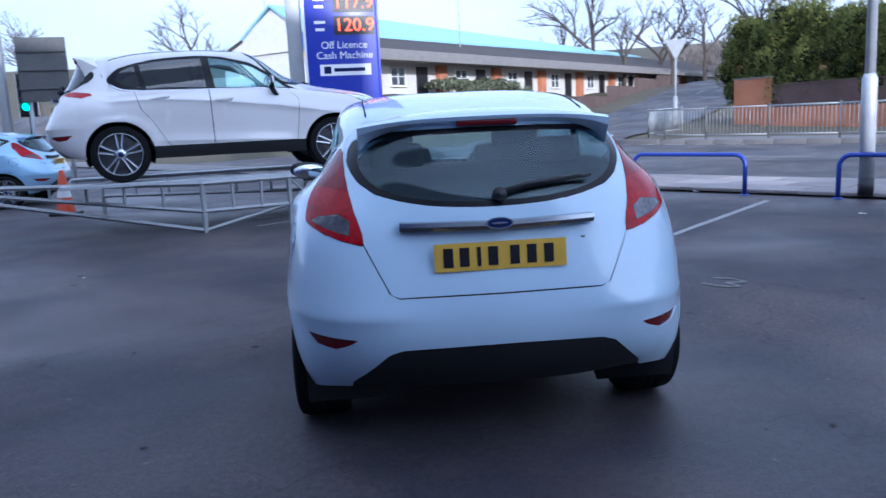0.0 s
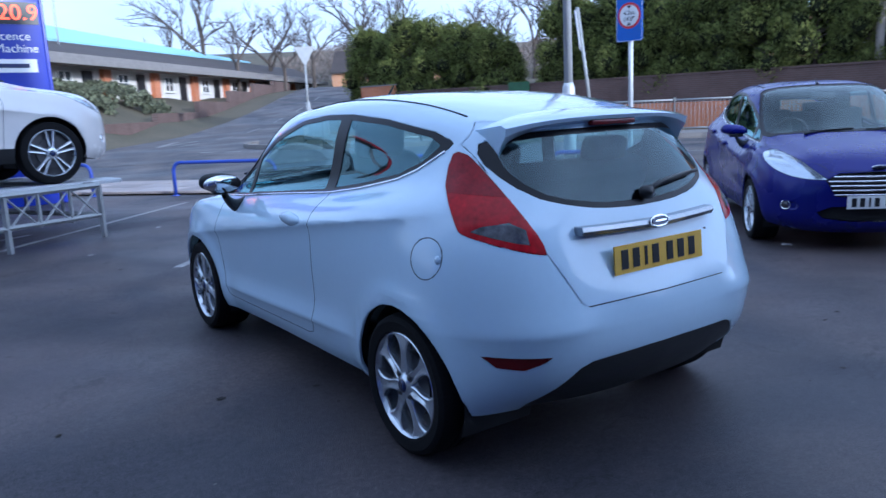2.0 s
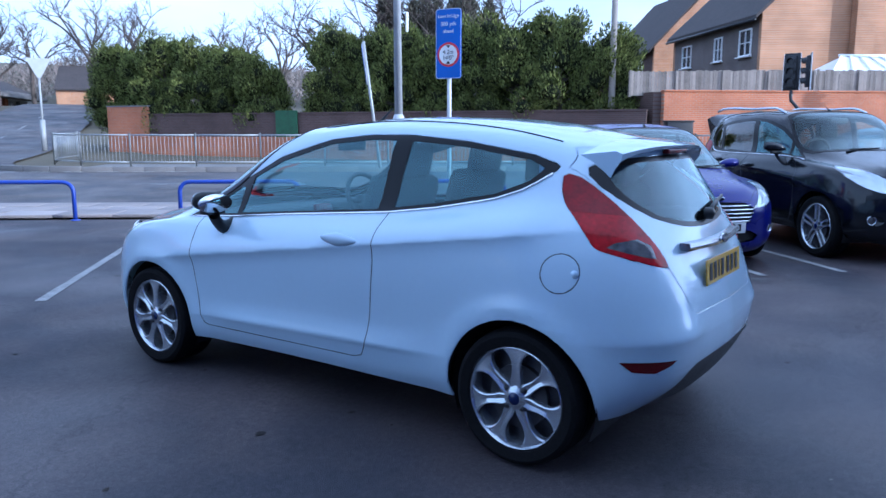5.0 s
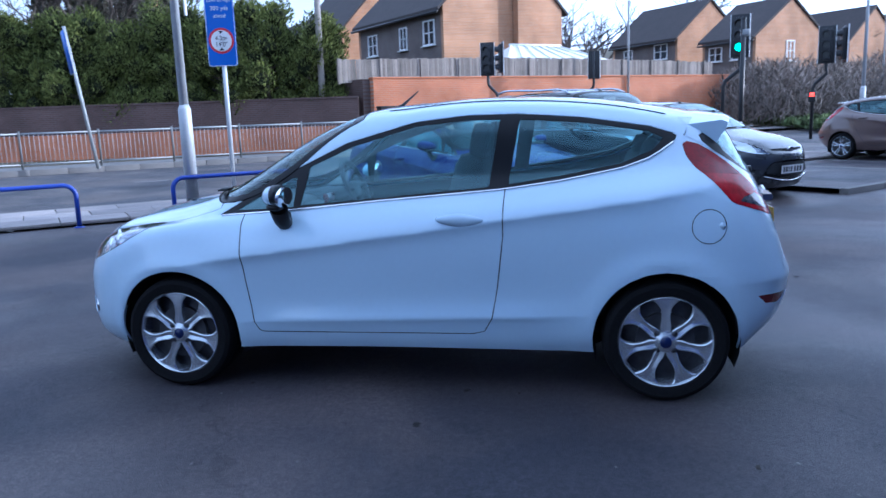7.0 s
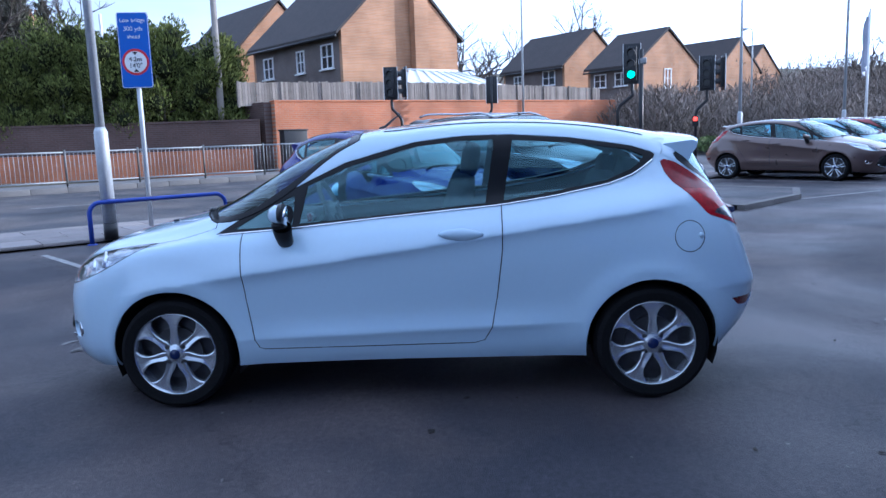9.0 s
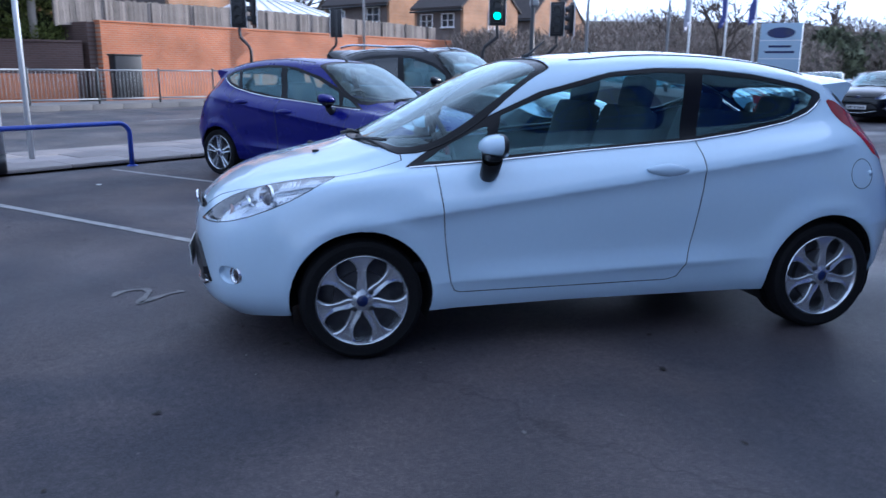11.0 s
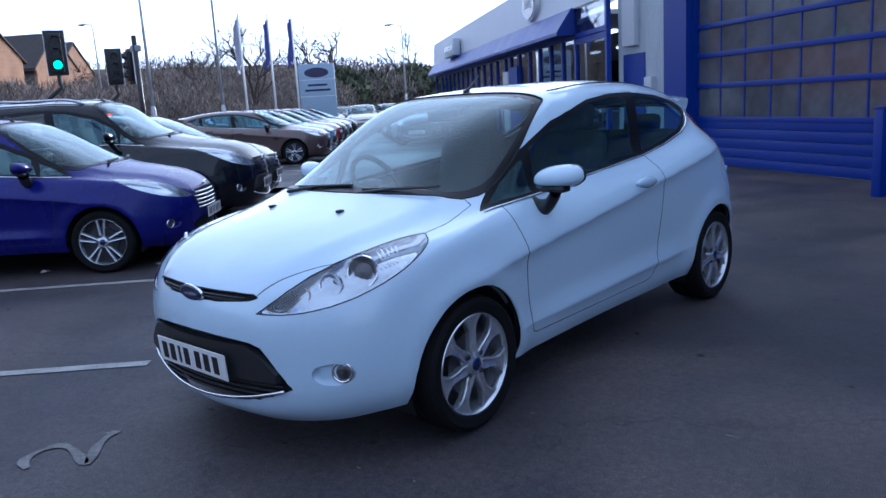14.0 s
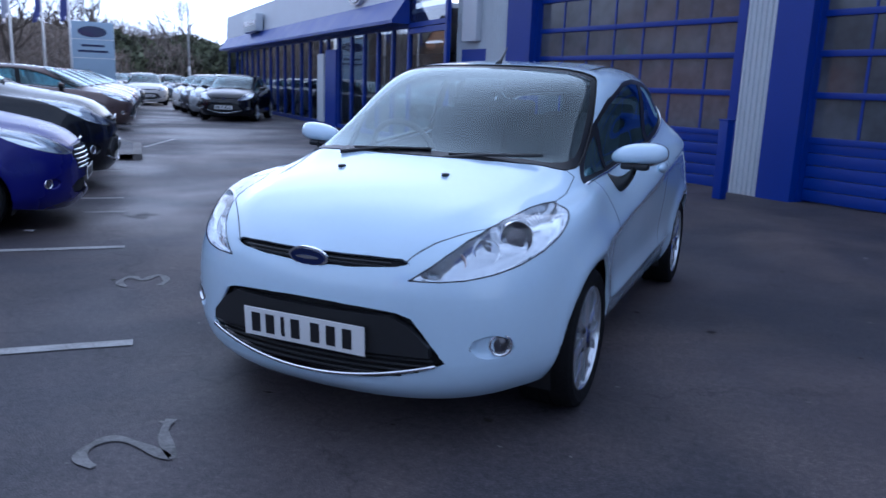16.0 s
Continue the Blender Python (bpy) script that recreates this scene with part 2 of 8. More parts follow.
def text_bm(s, size):
    """Bmesh of flat lettering in the built-in font, centred, in the x-z plane, facing -y."""
    cu = bpy.data.curves.new("lettering", "FONT")
    cu.body, cu.size, cu.align_x, cu.align_y, cu.extrude = s, size, "CENTER", "CENTER", 0.002
    ob = bpy.data.objects.new("lettering", cu)
    scene.collection.objects.link(ob)
    me = bpy.data.meshes.new_from_object(ob.evaluated_get(bpy.context.evaluated_depsgraph_get()))
    bm = bmesh.new()
    bm.from_mesh(me)
    bpy.data.objects.remove(ob)
    bpy.data.meshes.remove(me)
    bpy.data.curves.remove(cu)
    bmesh.ops.rotate(bm, verts=bm.verts, cent=(0, 0, 0), matrix=Matrix.Rotation(radians(90), 3, "X"))
    return bm


# ---- cars ----
def sstep(x, a, b):
    t = min(1, max(0, (x - a) / (b - a)))
    return t * t * (3 - 2 * t)


def lerp(x, xs, ys):
    """Piecewise linear reading of ys over rising xs."""
    if x <= xs[0]:
        return ys[0]
    for i in range(1, len(xs)):
        if x <= xs[i]:
            return ys[i - 1] + (ys[i] - ys[i - 1]) * (x - xs[i - 1]) / (xs[i] - xs[i - 1])
    return ys[-1]


def natural(ts, P, q):
    """Natural cubic spline through P at ts, read at q."""
    n = len(ts)
    h = np.diff(ts)
    A, R = np.eye(n), np.zeros_like(P)
    for i in range(1, n - 1):
        A[i, i - 1:i + 2] = h[i - 1], 2 * (h[i - 1] + h[i]), h[i]
        R[i] = 6 * ((P[i + 1] - P[i]) / h[i] - (P[i] - P[i - 1]) / h[i - 1])
    k = np.linalg.solve(A, R)
    i = np.clip(np.searchsorted(ts, q, side="right") - 1, 0, n - 2)
    hh, a, b = h[i][:, None], (ts[i + 1] - q)[:, None], (q - ts[i])[:, None]
    return (k[i] * a**3 + k[i + 1] * b**3) / (6 * hh) + (P[i] / hh - k[i] * hh / 6) * a + (P[i + 1] / hh - k[i + 1] * hh / 6) * b


def resample(P, subs):
    """Points along a chord-length spline, subs[i] steps in each span."""
    d = np.maximum(np.linalg.norm(np.diff(P, axis=0), axis=1), 1e-4)
    ts = np.concatenate([[0], np.cumsum(d**0.8)])
    q = np.concatenate([np.linspace(ts[i], ts[i + 1], s, endpoint=False) for i, s in enumerate(subs)] + [[ts[-1]]])
    return natural(ts, P, q)


def row(front, side, rear):
    """One loop of the half body: three points at the nose, six along the flank, four at the tail."""
    return list(front) + list(side) + list(rear)


BODY_ROWS = []
BODY_ROWS.append(row([(0, 1.95, .165), (.35, 1.91, .168), (.63, 1.75, .185)],
                     [(.755, 1.57, .215), (.80, 1.245, .215), (.80, .9, .215), (.795, .2, .225), (.795, -.5, .225), (.80, -1.245, .23)],
                     [(.75, -1.58, .245), (.58, -1.68, .26), (.32, -1.75, .26), (0, -1.77, .26)]))
BODY_ROWS.append(row([(0, 2.03, .235), (.35, 1.985, .238), (.658, 1.82, .26)],
                     [(.795, 1.60, .29), (.835, 1.245, .30), (.828, .9, .285), (.825, .2, .29), (.825, -.5, .29), (.84, -1.245, .31)],
                     [(.785, -1.60, .33), (.605, -1.765, .35), (.34, -1.83, .36), (0, -1.85, .36)]))
BODY_ROWS.append(row([(0, 2.05, .41), (.35, 2.005, .41), (.665, 1.85, .43)],
                     [(.815, 1.61, .44), (.855, 1.245, .46), (.84, .9, .44), (.838, .2, .45), (.84, -.5, .46), (.862, -1.245, .47)],
                     [(.81, -1.60, .48), (.625, -1.81, .49), (.34, -1.872, .50), (0, -1.887, .50)]))
BODY_ROWS.append(row([(0, 2.05, .57), (.35, 2.005, .57), (.655, 1.85, .58)],
                     [(.82, 1.59, .60), (.862, 1.245, .645), (.85, .9, .62), (.852, .2, .64), (.856, -.5, .66), (.868, -1.245, .67)],
                     [(.815, -1.59, .65), (.63, -1.80, .63), (.34, -1.86, .625), (0, -1.875, .625)]))
BODY_ROWS.append(row([(0, 1.995, .705), (.35, 1.95, .71), (.63, 1.785, .745)],
                     [(.79, 1.53, .795), (.838, 1.245, .815), (.835, .9, .78), (.842, .2, .825), (.848, -.5, .875), (.848, -1.245, .90)],
                     [(.785, -1.565, .86), (.61, -1.755, .80), (.335, -1.815, .775), (0, -1.83, .77)]))
BODY_ROWS.append(row([(0, 1.69, .880), (.35, 1.645, .873), (.62, 1.49, .852)],
                     [(.742, 1.33, .862), (.785, 1.13, .880), (.79, .83, .868), (.80, .2, .91), (.805, -.5, .96), (.79, -1.19, 1.03)],
                     [(.735, -1.49, 1.02), (.60, -1.69, .945), (.335, -1.765, .905), (0, -1.785, .895)]))
BODY_ROWS.append(row([(0, 1.23, .992), (.33, 1.19, .988), (.57, 1.09, .972)],
                     [(.675, 1.035, .945), (.722, .97, .918), (.738, .74, .922), (.742, .2, .966), (.738, -.5, 1.018), (.705, -1.10, 1.105)],
                     [(.662, -1.36, 1.145), (.57, -1.60, 1.07), (.33, -1.725, 1.005), (0, -1.75, .988)]))
BODY_ROWS.append(row([(0, .79, 1.205), (.33, .765, 1.203), (.54, .69, 1.195)],
                     [(.612, .615, 1.18), (.647, .53, 1.165), (.668, .40, 1.16), (.680, .05, 1.175), (.680, -.5, 1.205), (.65, -1.07, 1.235)],
                     [(.605, -1.30, 1.24), (.525, -1.515, 1.20), (.31, -1.635, 1.165), (0, -1.66, 1.155)]))
BODY_ROWS.append(row([(0, .345, 1.402), (.33, .33, 1.399), (.498, .285, 1.390)],
                     [(.553, .235, 1.382), (.578, .15, 1.380), (.594, .05, 1.384), (.606, -.17, 1.395), (.607, -.55, 1.395), (.583, -1.03, 1.358)],
                     [(.548, -1.27, 1.318), (.462, -1.45, 1.30), (.28, -1.545, 1.305), (0, -1.565, 1.308)]))
BODY_ROWS.append(row([(0, .20, 1.434), (.28, .19, 1.431), (.405, .145, 1.427)],
                     [(.452, .09, 1.425), (.474, .03, 1.425), (.488, -.05, 1.43), (.498, -.22, 1.441), (.500, -.55, 1.442), (.478, -1.0, 1.408)],
                     [(.435, -1.22, 1.375), (.37, -1.37, 1.355), (.22, -1.44, 1.355), (0, -1.46, 1.357)]))
BODY_ROWS.append(row([(0, .0, 1.457), (0, -.01, 1.458), (0, -.04, 1.459)],
                     [(0, -.07, 1.460), (0, -.10, 1.461), (0, -.14, 1.463), (0, -.29, 1.468), (0, -.55, 1.468), (0, -.92, 1.443)],
                     [(0, -1.10, 1.422), (0, -1.22, 1.404), (0, -1.27, 1.396), (0, -1.29, 1.393)]))
ROW_SUBS = (3, 4, 4, 9, 6, 6, 8, 7, 5, 5)
COL_SUBS = (6, 6, 6, 9, 9, 12, 12, 13, 9, 6, 6, 6)
AXLE_F, AXLE_R, HUB_Z = 1.2445, -1.2445, 0.295


def crease_line(y):
    return 0.816 - 0.131 * y


def body_points(coarse=1):
    R = np.array(BODY_ROWS, dtype=float)
    rs = [max(2, s // coarse) for s in ROW_SUBS]
    cs = [max(2, s // coarse) for s in COL_SUBS]
    G = np.array([resample(r, cs) for r in R])
    return np.array([resample(G[:, j], rs) for j in range(G.shape[1])])


def shell(coarse=1):
    """The whole body skin, both halves, with the flank's creases and flared arches."""
    G = body_points(coarse)
    bm = bmesh.new()
    def crease(x, y, z):
        if x > 0.55 and z < 1.1:
            fade = min(1, max(0, (1.42 - y) / 0.5)) * min(1, max(0, (y + 1.52) / 0.3))
            d = crease_line(y) - z
            x += fade * (0.027 * math.exp(-d / 0.040) if d > 0 else 0.027 * math.exp(-(d / 0.085)**2))
            d = 0.385 - 0.03 * y - z
            mid = sstep(0.98 - abs(y), 0, 0.45)
            x += mid * (0.020 * math.exp(-d / 0.030) if d > 0 else 0.020 * math.exp(-(d / 0.055)**2))
            for ya in (AXLE_F, AXLE_R):
                r = math.hypot(y - ya, z - HUB_Z)
                x += 0.017 * math.exp(-((r - 0.36) / 0.060)**2)
        return x
    grids = []
    for sgn in (-1, 1):
        grids.append([[bm.verts.new((sgn * p[0], p[1], p[2])) for p in col] for col in G])
    for sgn, g in zip((-1, 1), grids):
        for i in range(len(g) - 1):
            for j in range(len(g[0]) - 1):
                q = (g[i][j], g[i][j + 1], g[i + 1][j + 1], g[i + 1][j])
                bm.faces.new(q if sgn < 0 else q[::-1])
    bmesh.ops.remove_doubles(bm, verts=bm.verts, dist=0.0008)
    bmesh.ops.dissolve_degenerate(bm, dist=0.0004, edges=bm.edges)
    for k, no in ((0.816, Vector((0, .131, 1))), (0.385, Vector((0, .03, 1)))):
        for dz_ in ((-.012, 0, .012) if coarse == 1 else (0,)):
            fs = [f for f in bm.faces if abs(f.calc_center_median().x) > 0.5 and f.calc_center_median().z < 1.1]
            geom = list({g for f in fs for g in (*f.verts, *f.edges)}) + fs
            bmesh.ops.bisect_plane(bm, geom=geom, dist=1e-4, plane_co=(0, 0, k + dz_), plane_no=no)
    for dz_ in ((-.012, 0, .012) if coarse == 1 else (0,)):
        fs = [f for f in bm.faces if f.calc_center_median().y < -1.35 and f.calc_center_median().z < .75]
        geom = list({g for f in fs for g in (*f.verts, *f.edges)}) + fs
        bmesh.ops.bisect_plane(bm, geom=geom, dist=1e-4, plane_co=(0, 0, .572 + dz_), plane_no=(0, 0, 1))
    for v in bm.verts:
        sg = 1 if v.co.x > 0 else -1
        if v.co.y < -1.4 and v.co.z < .75:
            d = .572 - v.co.z
            w_ = sstep(abs(v.co.x), .30, .50) * sstep(-v.co.y, 1.42, 1.58)
            v.co.y -= w_ * (.013 * math.exp(-d / .03) if d > 0 else .013 * math.exp(-(d / .06)**2))
        v.co.x = sg * crease(abs(v.co.x), v.co.y, v.co.z)
        c = v.co
        if c.y > 1.0 and c.z > 0.68 and abs(c.x) < 0.68:
            ridge = float(np.interp(c.y, (1.05, 1.4, 1.75, 1.95), (.585, .535, .45, .36)))
            fade = min(1, (c.y - 1.0) / .15) * min(1, max(0, (1.98 - c.y) / .2))
            d = abs(c.x) - ridge
            c.z += fade * .011 * math.exp(-(d / (.035 if d > 0 else .10))**2)
    bm.normal_update()
    if sum(f.normal.z * f.calc_area() for f in bm.faces if f.calc_center_median().z > 1.4) < 0:
        bmesh.ops.reverse_faces(bm, faces=bm.faces)
    bm.normal_update()
    return bm


def cut(bm, faces, A, B, poly):
    """Splits faces along a convex outline, seen along A x B; gives the faces inside."""
    area = sum(poly[i - 1][0] * poly[i][1] - poly[i][0] * poly[i - 1][1] for i in range(len(poly)))
    if area < 0:
        poly = poly[::-1]
    lo_a, hi_a, lo_b, hi_b = min(p[0] for p in poly), max(p[0] for p in poly), min(p[1] for p in poly), max(p[1] for p in poly)
    def near(f):
        a_, b_ = [v.co.dot(A) for v in f.verts], [v.co.dot(B) for v in f.verts]
        return max(a_) > lo_a and min(a_) < hi_a and max(b_) > lo_b and min(b_) < hi_b
    inside = [f for f in faces if near(f)]
    for i in range(len(poly)):
        p, q = poly[i - 1], poly[i]
        no = (A * (q[1] - p[1]) - B * (q[0] - p[0])).normalized()
        k = (A * p[0] + B * p[1]).dot(no)
        keep, cross = [], []
        for f in inside:
            ds = [v.co.dot(no) - k for v in f.verts]
            if max(ds) < 1e-5:
                keep.append(f)
            elif min(ds) < -1e-5:
                cross.append(f)
        if cross:
            geom = list({g for f in cross for g in (*f.verts, *f.edges)}) + cross
            r = bmesh.ops.bisect_plane(bm, geom=geom, dist=1e-5, plane_co=no * k, plane_no=no)
            keep += [g for g in r["geom"] if isinstance(g, bmesh.types.BMFace) and g.calc_center_median().dot(no) < k]
        inside = keep
    return inside


def smooth_poly(pts, n=6):
    """Rounds a closed outline with a Catmull-Rom pass."""
    out, k = [], len(pts)
    P = [Vector((*p, 0)) for p in pts]
    for i in range(k):
        a, b, c, d = P[i - 1], P[i], P[(i + 1) % k], P[(i + 2) % k]
        for s in range(n):
            t = s / n
            v = 0.5 * ((2 * b) + (c - a) * t + (2 * a - 5 * b + 4 * c - d) * t * t + (3 * b - a - 3 * c + d) * t**3)
            out.append((v.x, v.y))
    return hull(out)


def hull(pts):
    """Convex outline of points."""
    pts = sorted(set((round(p[0], 5), round(p[1], 5)) for p in pts))
    def half(ps):
        h = []
        for p in ps:
            while len(h) > 1 and (h[-1][0] - h[-2][0]) * (p[1] - h[-2][1]) - (h[-1][1] - h[-2][1]) * (p[0] - h[-2][0]) <= 1e-9:
                h.pop()
            h.append(p)
        return h[:-1]
    return half(pts) + half(pts[::-1])


def disc(c, r, n=32, ry=None):
    return [(c[0] + r * math.cos(k * math.tau / n), c[1] + (ry or r) * math.sin(k * math.tau / n)) for k in range(n)]


X, Y, Z = Vector((1, 0, 0)), Vector((0, 1, 0)), Vector((0, 0, 1))


def take(bm, faces, offset=0.0, rim=0.0, shrink=0.0):
    """Copies faces into a bmesh of their own, moved along the normals, with a turned-in rim; also the normals."""
    out, vm = bmesh.new(), {}
    norms = {}
    for f in faces:
        vs = []
        for v in f.verts:
            if v not in vm:
                vm[v] = out.verts.new(v.co + v.normal * offset)
                norms[vm[v]] = v.normal.copy()
            vs.append(vm[v])
        try:
            out.faces.new(vs)
        except ValueError:
            pass
    edge = [e for e in out.edges if len(e.link_faces) == 1]
    if shrink:
        moves = {}
        for e in edge:
            c = e.link_faces[0].calc_center_median()
            for v in e.verts:
                d = c - (e.verts[0].co + e.verts[1].co) / 2
                d = d - d.project(norms[v])
                if d.length > 1e-6:
                    moves.setdefault(v, Vector())
                    moves[v] += d.normalized()
        for v, d in moves.items():
            if d.length > 1e-6:
                v.co += d.normalized() * shrink
    if rim:
        r = bmesh.ops.extrude_edge_only(out, edges=edge)
        src = {}
        for e in edge:
            for v in e.verts:
                src[tuple(round(c, 5) for c in v.co)] = norms[v]
        for v in (g for g in r["geom"] if isinstance(g, bmesh.types.BMVert)):
            nn = src.get(tuple(round(c, 5) for c in v.co), Z)
            norms[v] = nn
            v.co -= nn * rim
    out.verts.ensure_lookup_table()
    return out, [norms.get(v, Z) for v in out.verts]


def bent_normals(bm, normals, fn):
    """Surface normals carried through a bend fn, by central differences."""
    if fn is None:
        return normals
    out = []
    for v, n in zip(bm.verts, normals):
        t1 = n.orthogonal().normalized() * 0.025
        t2 = n.cross(t1)
        m = (fn(v.co + t1) - fn(v.co - t1)).cross(fn(v.co + t2) - fn(v.co - t2))
        out.append(m.normalized() if m.dot(n) > 0 else -m.normalized())
    return out


def rim_loop(faces, offset=0.0):
    """The outline of a patch of faces, in order, closed."""
    fs, nxt = set(faces), {}
    for f in faces:
        for lp in f.loops:
            if sum(g in fs for g in lp.edge.link_faces) == 1:
                nxt[lp.vert] = lp.link_loop_next.vert
    best = []
    while nxt:
        v, path = next(iter(nxt)), []
        while v in nxt:
            path.append(v)
            v = nxt.pop(v)
        best = max(best, path, key=len)
    return [v.co + v.normal * offset for v in best + best[:1]]


def lamp_pan(faces, depth):
    """The housing behind a lamp's lens: the patch pressed in, deepest away from its outline."""
    out, rest = take(None, faces, 0)
    bmesh.ops.subdivide_edges(out, edges=out.edges[:], cuts=1, use_grid_fill=True)
    out.normal_update()
    edge = [v.co.copy() for v in out.verts if v.is_boundary]
    mean = sum((f.normal * f.calc_area() for f in out.faces), Vector()).normalized()
    for v in out.verts:
        d = min((v.co - e).length for e in edge)
        v.co -= mean * min(depth, 0.004 + 1.6 * d)
    return out


def snap_x(bm, y, z, side):
    """Where the flank lies at a given length and height."""
    from_pt = Vector((side * 2.0, y, z))
    hit = bm_tree(bm).ray_cast(from_pt, Vector((-side, 0, 0)))
    return hit[0], hit[1]


TREES = {}


def bm_tree(bm):
    from mathutils.bvhtree import BVHTree
    if id(bm) not in TREES:
        TREES[id(bm)] = BVHTree.FromBMesh(bm)
    return TREES[id(bm)]


def wheel_parts(parent, x, y, r, side, spokes, style, width=0.20):
    """One wheel at its axle: disc, tyre, alloy rim, cap and nuts. side: -1 faces -x."""
    rim_r = r * (0.745 if style != "steel" else 0.70)
    o = side
    hub = bmesh.new()
    lathe(hub, [(0.02, o * -0.02), (rim_r * 0.62, o * -0.02), (rim_r * 0.62, o * -0.045), (rim_r * 0.93, o * -0.06), (rim_r * 0.95, o * -0.15)], 32)
    wheel = part("wheel", hub, M["steel_dark"], parent, smooth="auto")
    wheel.location = (x, y, r)
    ty = bmesh.new()
    w = width / 2
    prof = [(rim_r * 0.985, o * 0.008), (rim_r * 1.03, o * 0.022), (r * 0.90, o * 0.028), (r * 0.965, o * 0.016), (r * 0.99, o * -0.012),
            (r, o * -0.035), (r, o * -.060), (r * .975, o * -.063), (r * .975, o * -.071), (r, o * -.074), (r, o * -.100), (r * .975, o * -.103), (r * .975, o * -.111),
            (r, o * -.114), (r, o * -(width - 0.03)), (r * 0.965, o * -width), (rim_r, o * -width)]
    lathe(ty, prof, 56)
    part("tyre", ty, M["tyre"], wheel, smooth="auto")
    rm = bmesh.new()
    lathe(rm, [(rim_r * 1.005, o * 0.016), (rim_r * 0.985, o * 0.020), (rim_r * 0.955, o * 0.012), (rim_r * 0.93, o * -0.01), (rim_r * 0.92, o * -0.10)], 56)
    for k in range(spokes):
        a = k * math.tau / spokes + math.pi / 2
        turn = Matrix.Rotation(a, 3, "X")
        for tilt in ((-1, 1) if style in ("double", "split") else (0,)):
            prev = None
            for s in range(11):
                t = s / 10
                rad = rim_r * (0.17 + 0.785 * t)
                off = tilt * rim_r * (0.05 + 0.11 * t if style == "double" else 0.10 + 0.03 * t)
                half = rim_r * (lerp(t, (0, .2, .4, .6, .74, .86, .94, 1), (.090, .122, .094, .098, .128, .19, .285, .40)) if tilt == 0 else 0.052)
                face = 0.004 + 0.022 * (1 - t) ** 1.5 * 0.4 + 0.008 * t
                dish = 0.006 if tilt == 0 else 0.003
                ring = [(o * (face - 0.03), -half), (o * (face - 0.004), -half * 0.96), (o * face, -half * 0.75), (o * (face - dish), 0),
                        (o * face, half * 0.75), (o * (face - 0.004), half * 0.96), (o * (face - 0.03), half)]
                cur = [rm.verts.new(turn @ Vector((hx, rad, off + hz))) for hx, hz in ring]
                if prev:
                    for i in range(6):
                        rm.faces.new((prev[i], prev[i + 1], cur[i + 1], cur[i]))
                prev = cur
    lathe(rm, [(0.0001, o * 0.020), (rim_r * 0.13, o * 0.020), (rim_r * 0.16, o * 0.016), (rim_r * 0.24, o * 0.010), (rim_r * 0.29, o * -0.02)], 40)
    bmesh.ops.recalc_face_normals(rm, faces=rm.faces)
    part("rim", rm, M["alloy"], wheel, smooth="auto")
    cp = bmesh.new()
    lathe(cp, [(0.0001, o * 0.027), (rim_r * 0.10, o * 0.026), (rim_r * 0.125, o * 0.021)], 24)
    part("centre_cap", cp, M["badge"], wheel)
    nuts = 4 if spokes == 7 else 5
    for k in range(nuts):
        nb = bmesh.new()
        a = (k + 0.5) * math.tau / nuts
        lathe(nb, [(0.0001, o * 0.017), (0.008, o * 0.017), (0.010, o * 0.008), (0.015, o * 0.0125), (0.016, o * 0.006)], 10,
              at=(0, rim_r * 0.245 * math.cos(a), rim_r * 0.245 * math.sin(a)))
        part("wheel_nut", nb, M["steel_dark"], wheel)
    return wheel


SIDE_DLO = [(1.02, .908), (.62, .932), (.15, .974), (-.483, 1.022), (-.758, 1.058), (-1.043, 1.110), (-1.19, 1.160), (-1.295, 1.232), (-1.305, 1.252),
            (-1.285, 1.264), (-1.178, 1.300), (-.862, 1.352), (-.543, 1.380), (-.30, 1.380), (-.04, 1.356), (.328, 1.260), (.645, 1.118), (.85, 1.010)]
PANES_3 = {"quarter_glass": [(.93, .930), (.61, .945), (.60, 1.095), (.64, 1.085), (.80, 1.005)],
           "door_glass": [(.575, .952), (-.408, 1.031), (-.462, 1.357), (-.30, 1.359), (-.04, 1.334), (.30, 1.242), (.53, 1.147)],
           "rear_quarter_glass": [(-.502, 1.042), (-.76, 1.078), (-1.04, 1.13), (-1.19, 1.19), (-1.245, 1.245), (-1.17, 1.280), (-.86, 1.330), (-.558, 1.354)]}
PANES_5 = {"quarter_glass": [(.93, .930), (.71, .940), (.70, 1.045), (.80, 1.005)],
           "door_glass": [(.675, .945), (-.14, 1.010), (-.19, 1.348), (-.04, 1.328), (.30, 1.230), (.62, 1.09)],
           "rear_door_glass": [(-.24, 1.018), (-.93, 1.105), (-.98, 1.318), (-.86, 1.330), (-.5, 1.355), (-.285, 1.355)],
           "rear_quarter_glass": [(-.99, 1.125), (-1.16, 1.18), (-1.23, 1.24), (-1.16, 1.28), (-1.03, 1.308)]}
DOOR_3 = [(.873, .92), (.872, .86), (.862, .773), (.843, .548), (.816, .36), (.795, .318), (.77, .308), (-.33, .315), (-.385, .33), (-.425, .40),
          (-.455, .56), (-.486, .80), (-.489, 1.03)]
DOOR_5F = [(.873, .92), (.862, .773), (.843, .548), (.816, .36), (.77, .308), (-.15, .315), (-.20, .36), (-.215, .8), (-.215, 1.03)]
DOOR_5R = [(-.225, 1.03), (-.225, .8), (-.21, .33), (-.62, .318), (-.74, .38), (-.90, .62), (-1.0, .80), (-1.06, 1.13)]


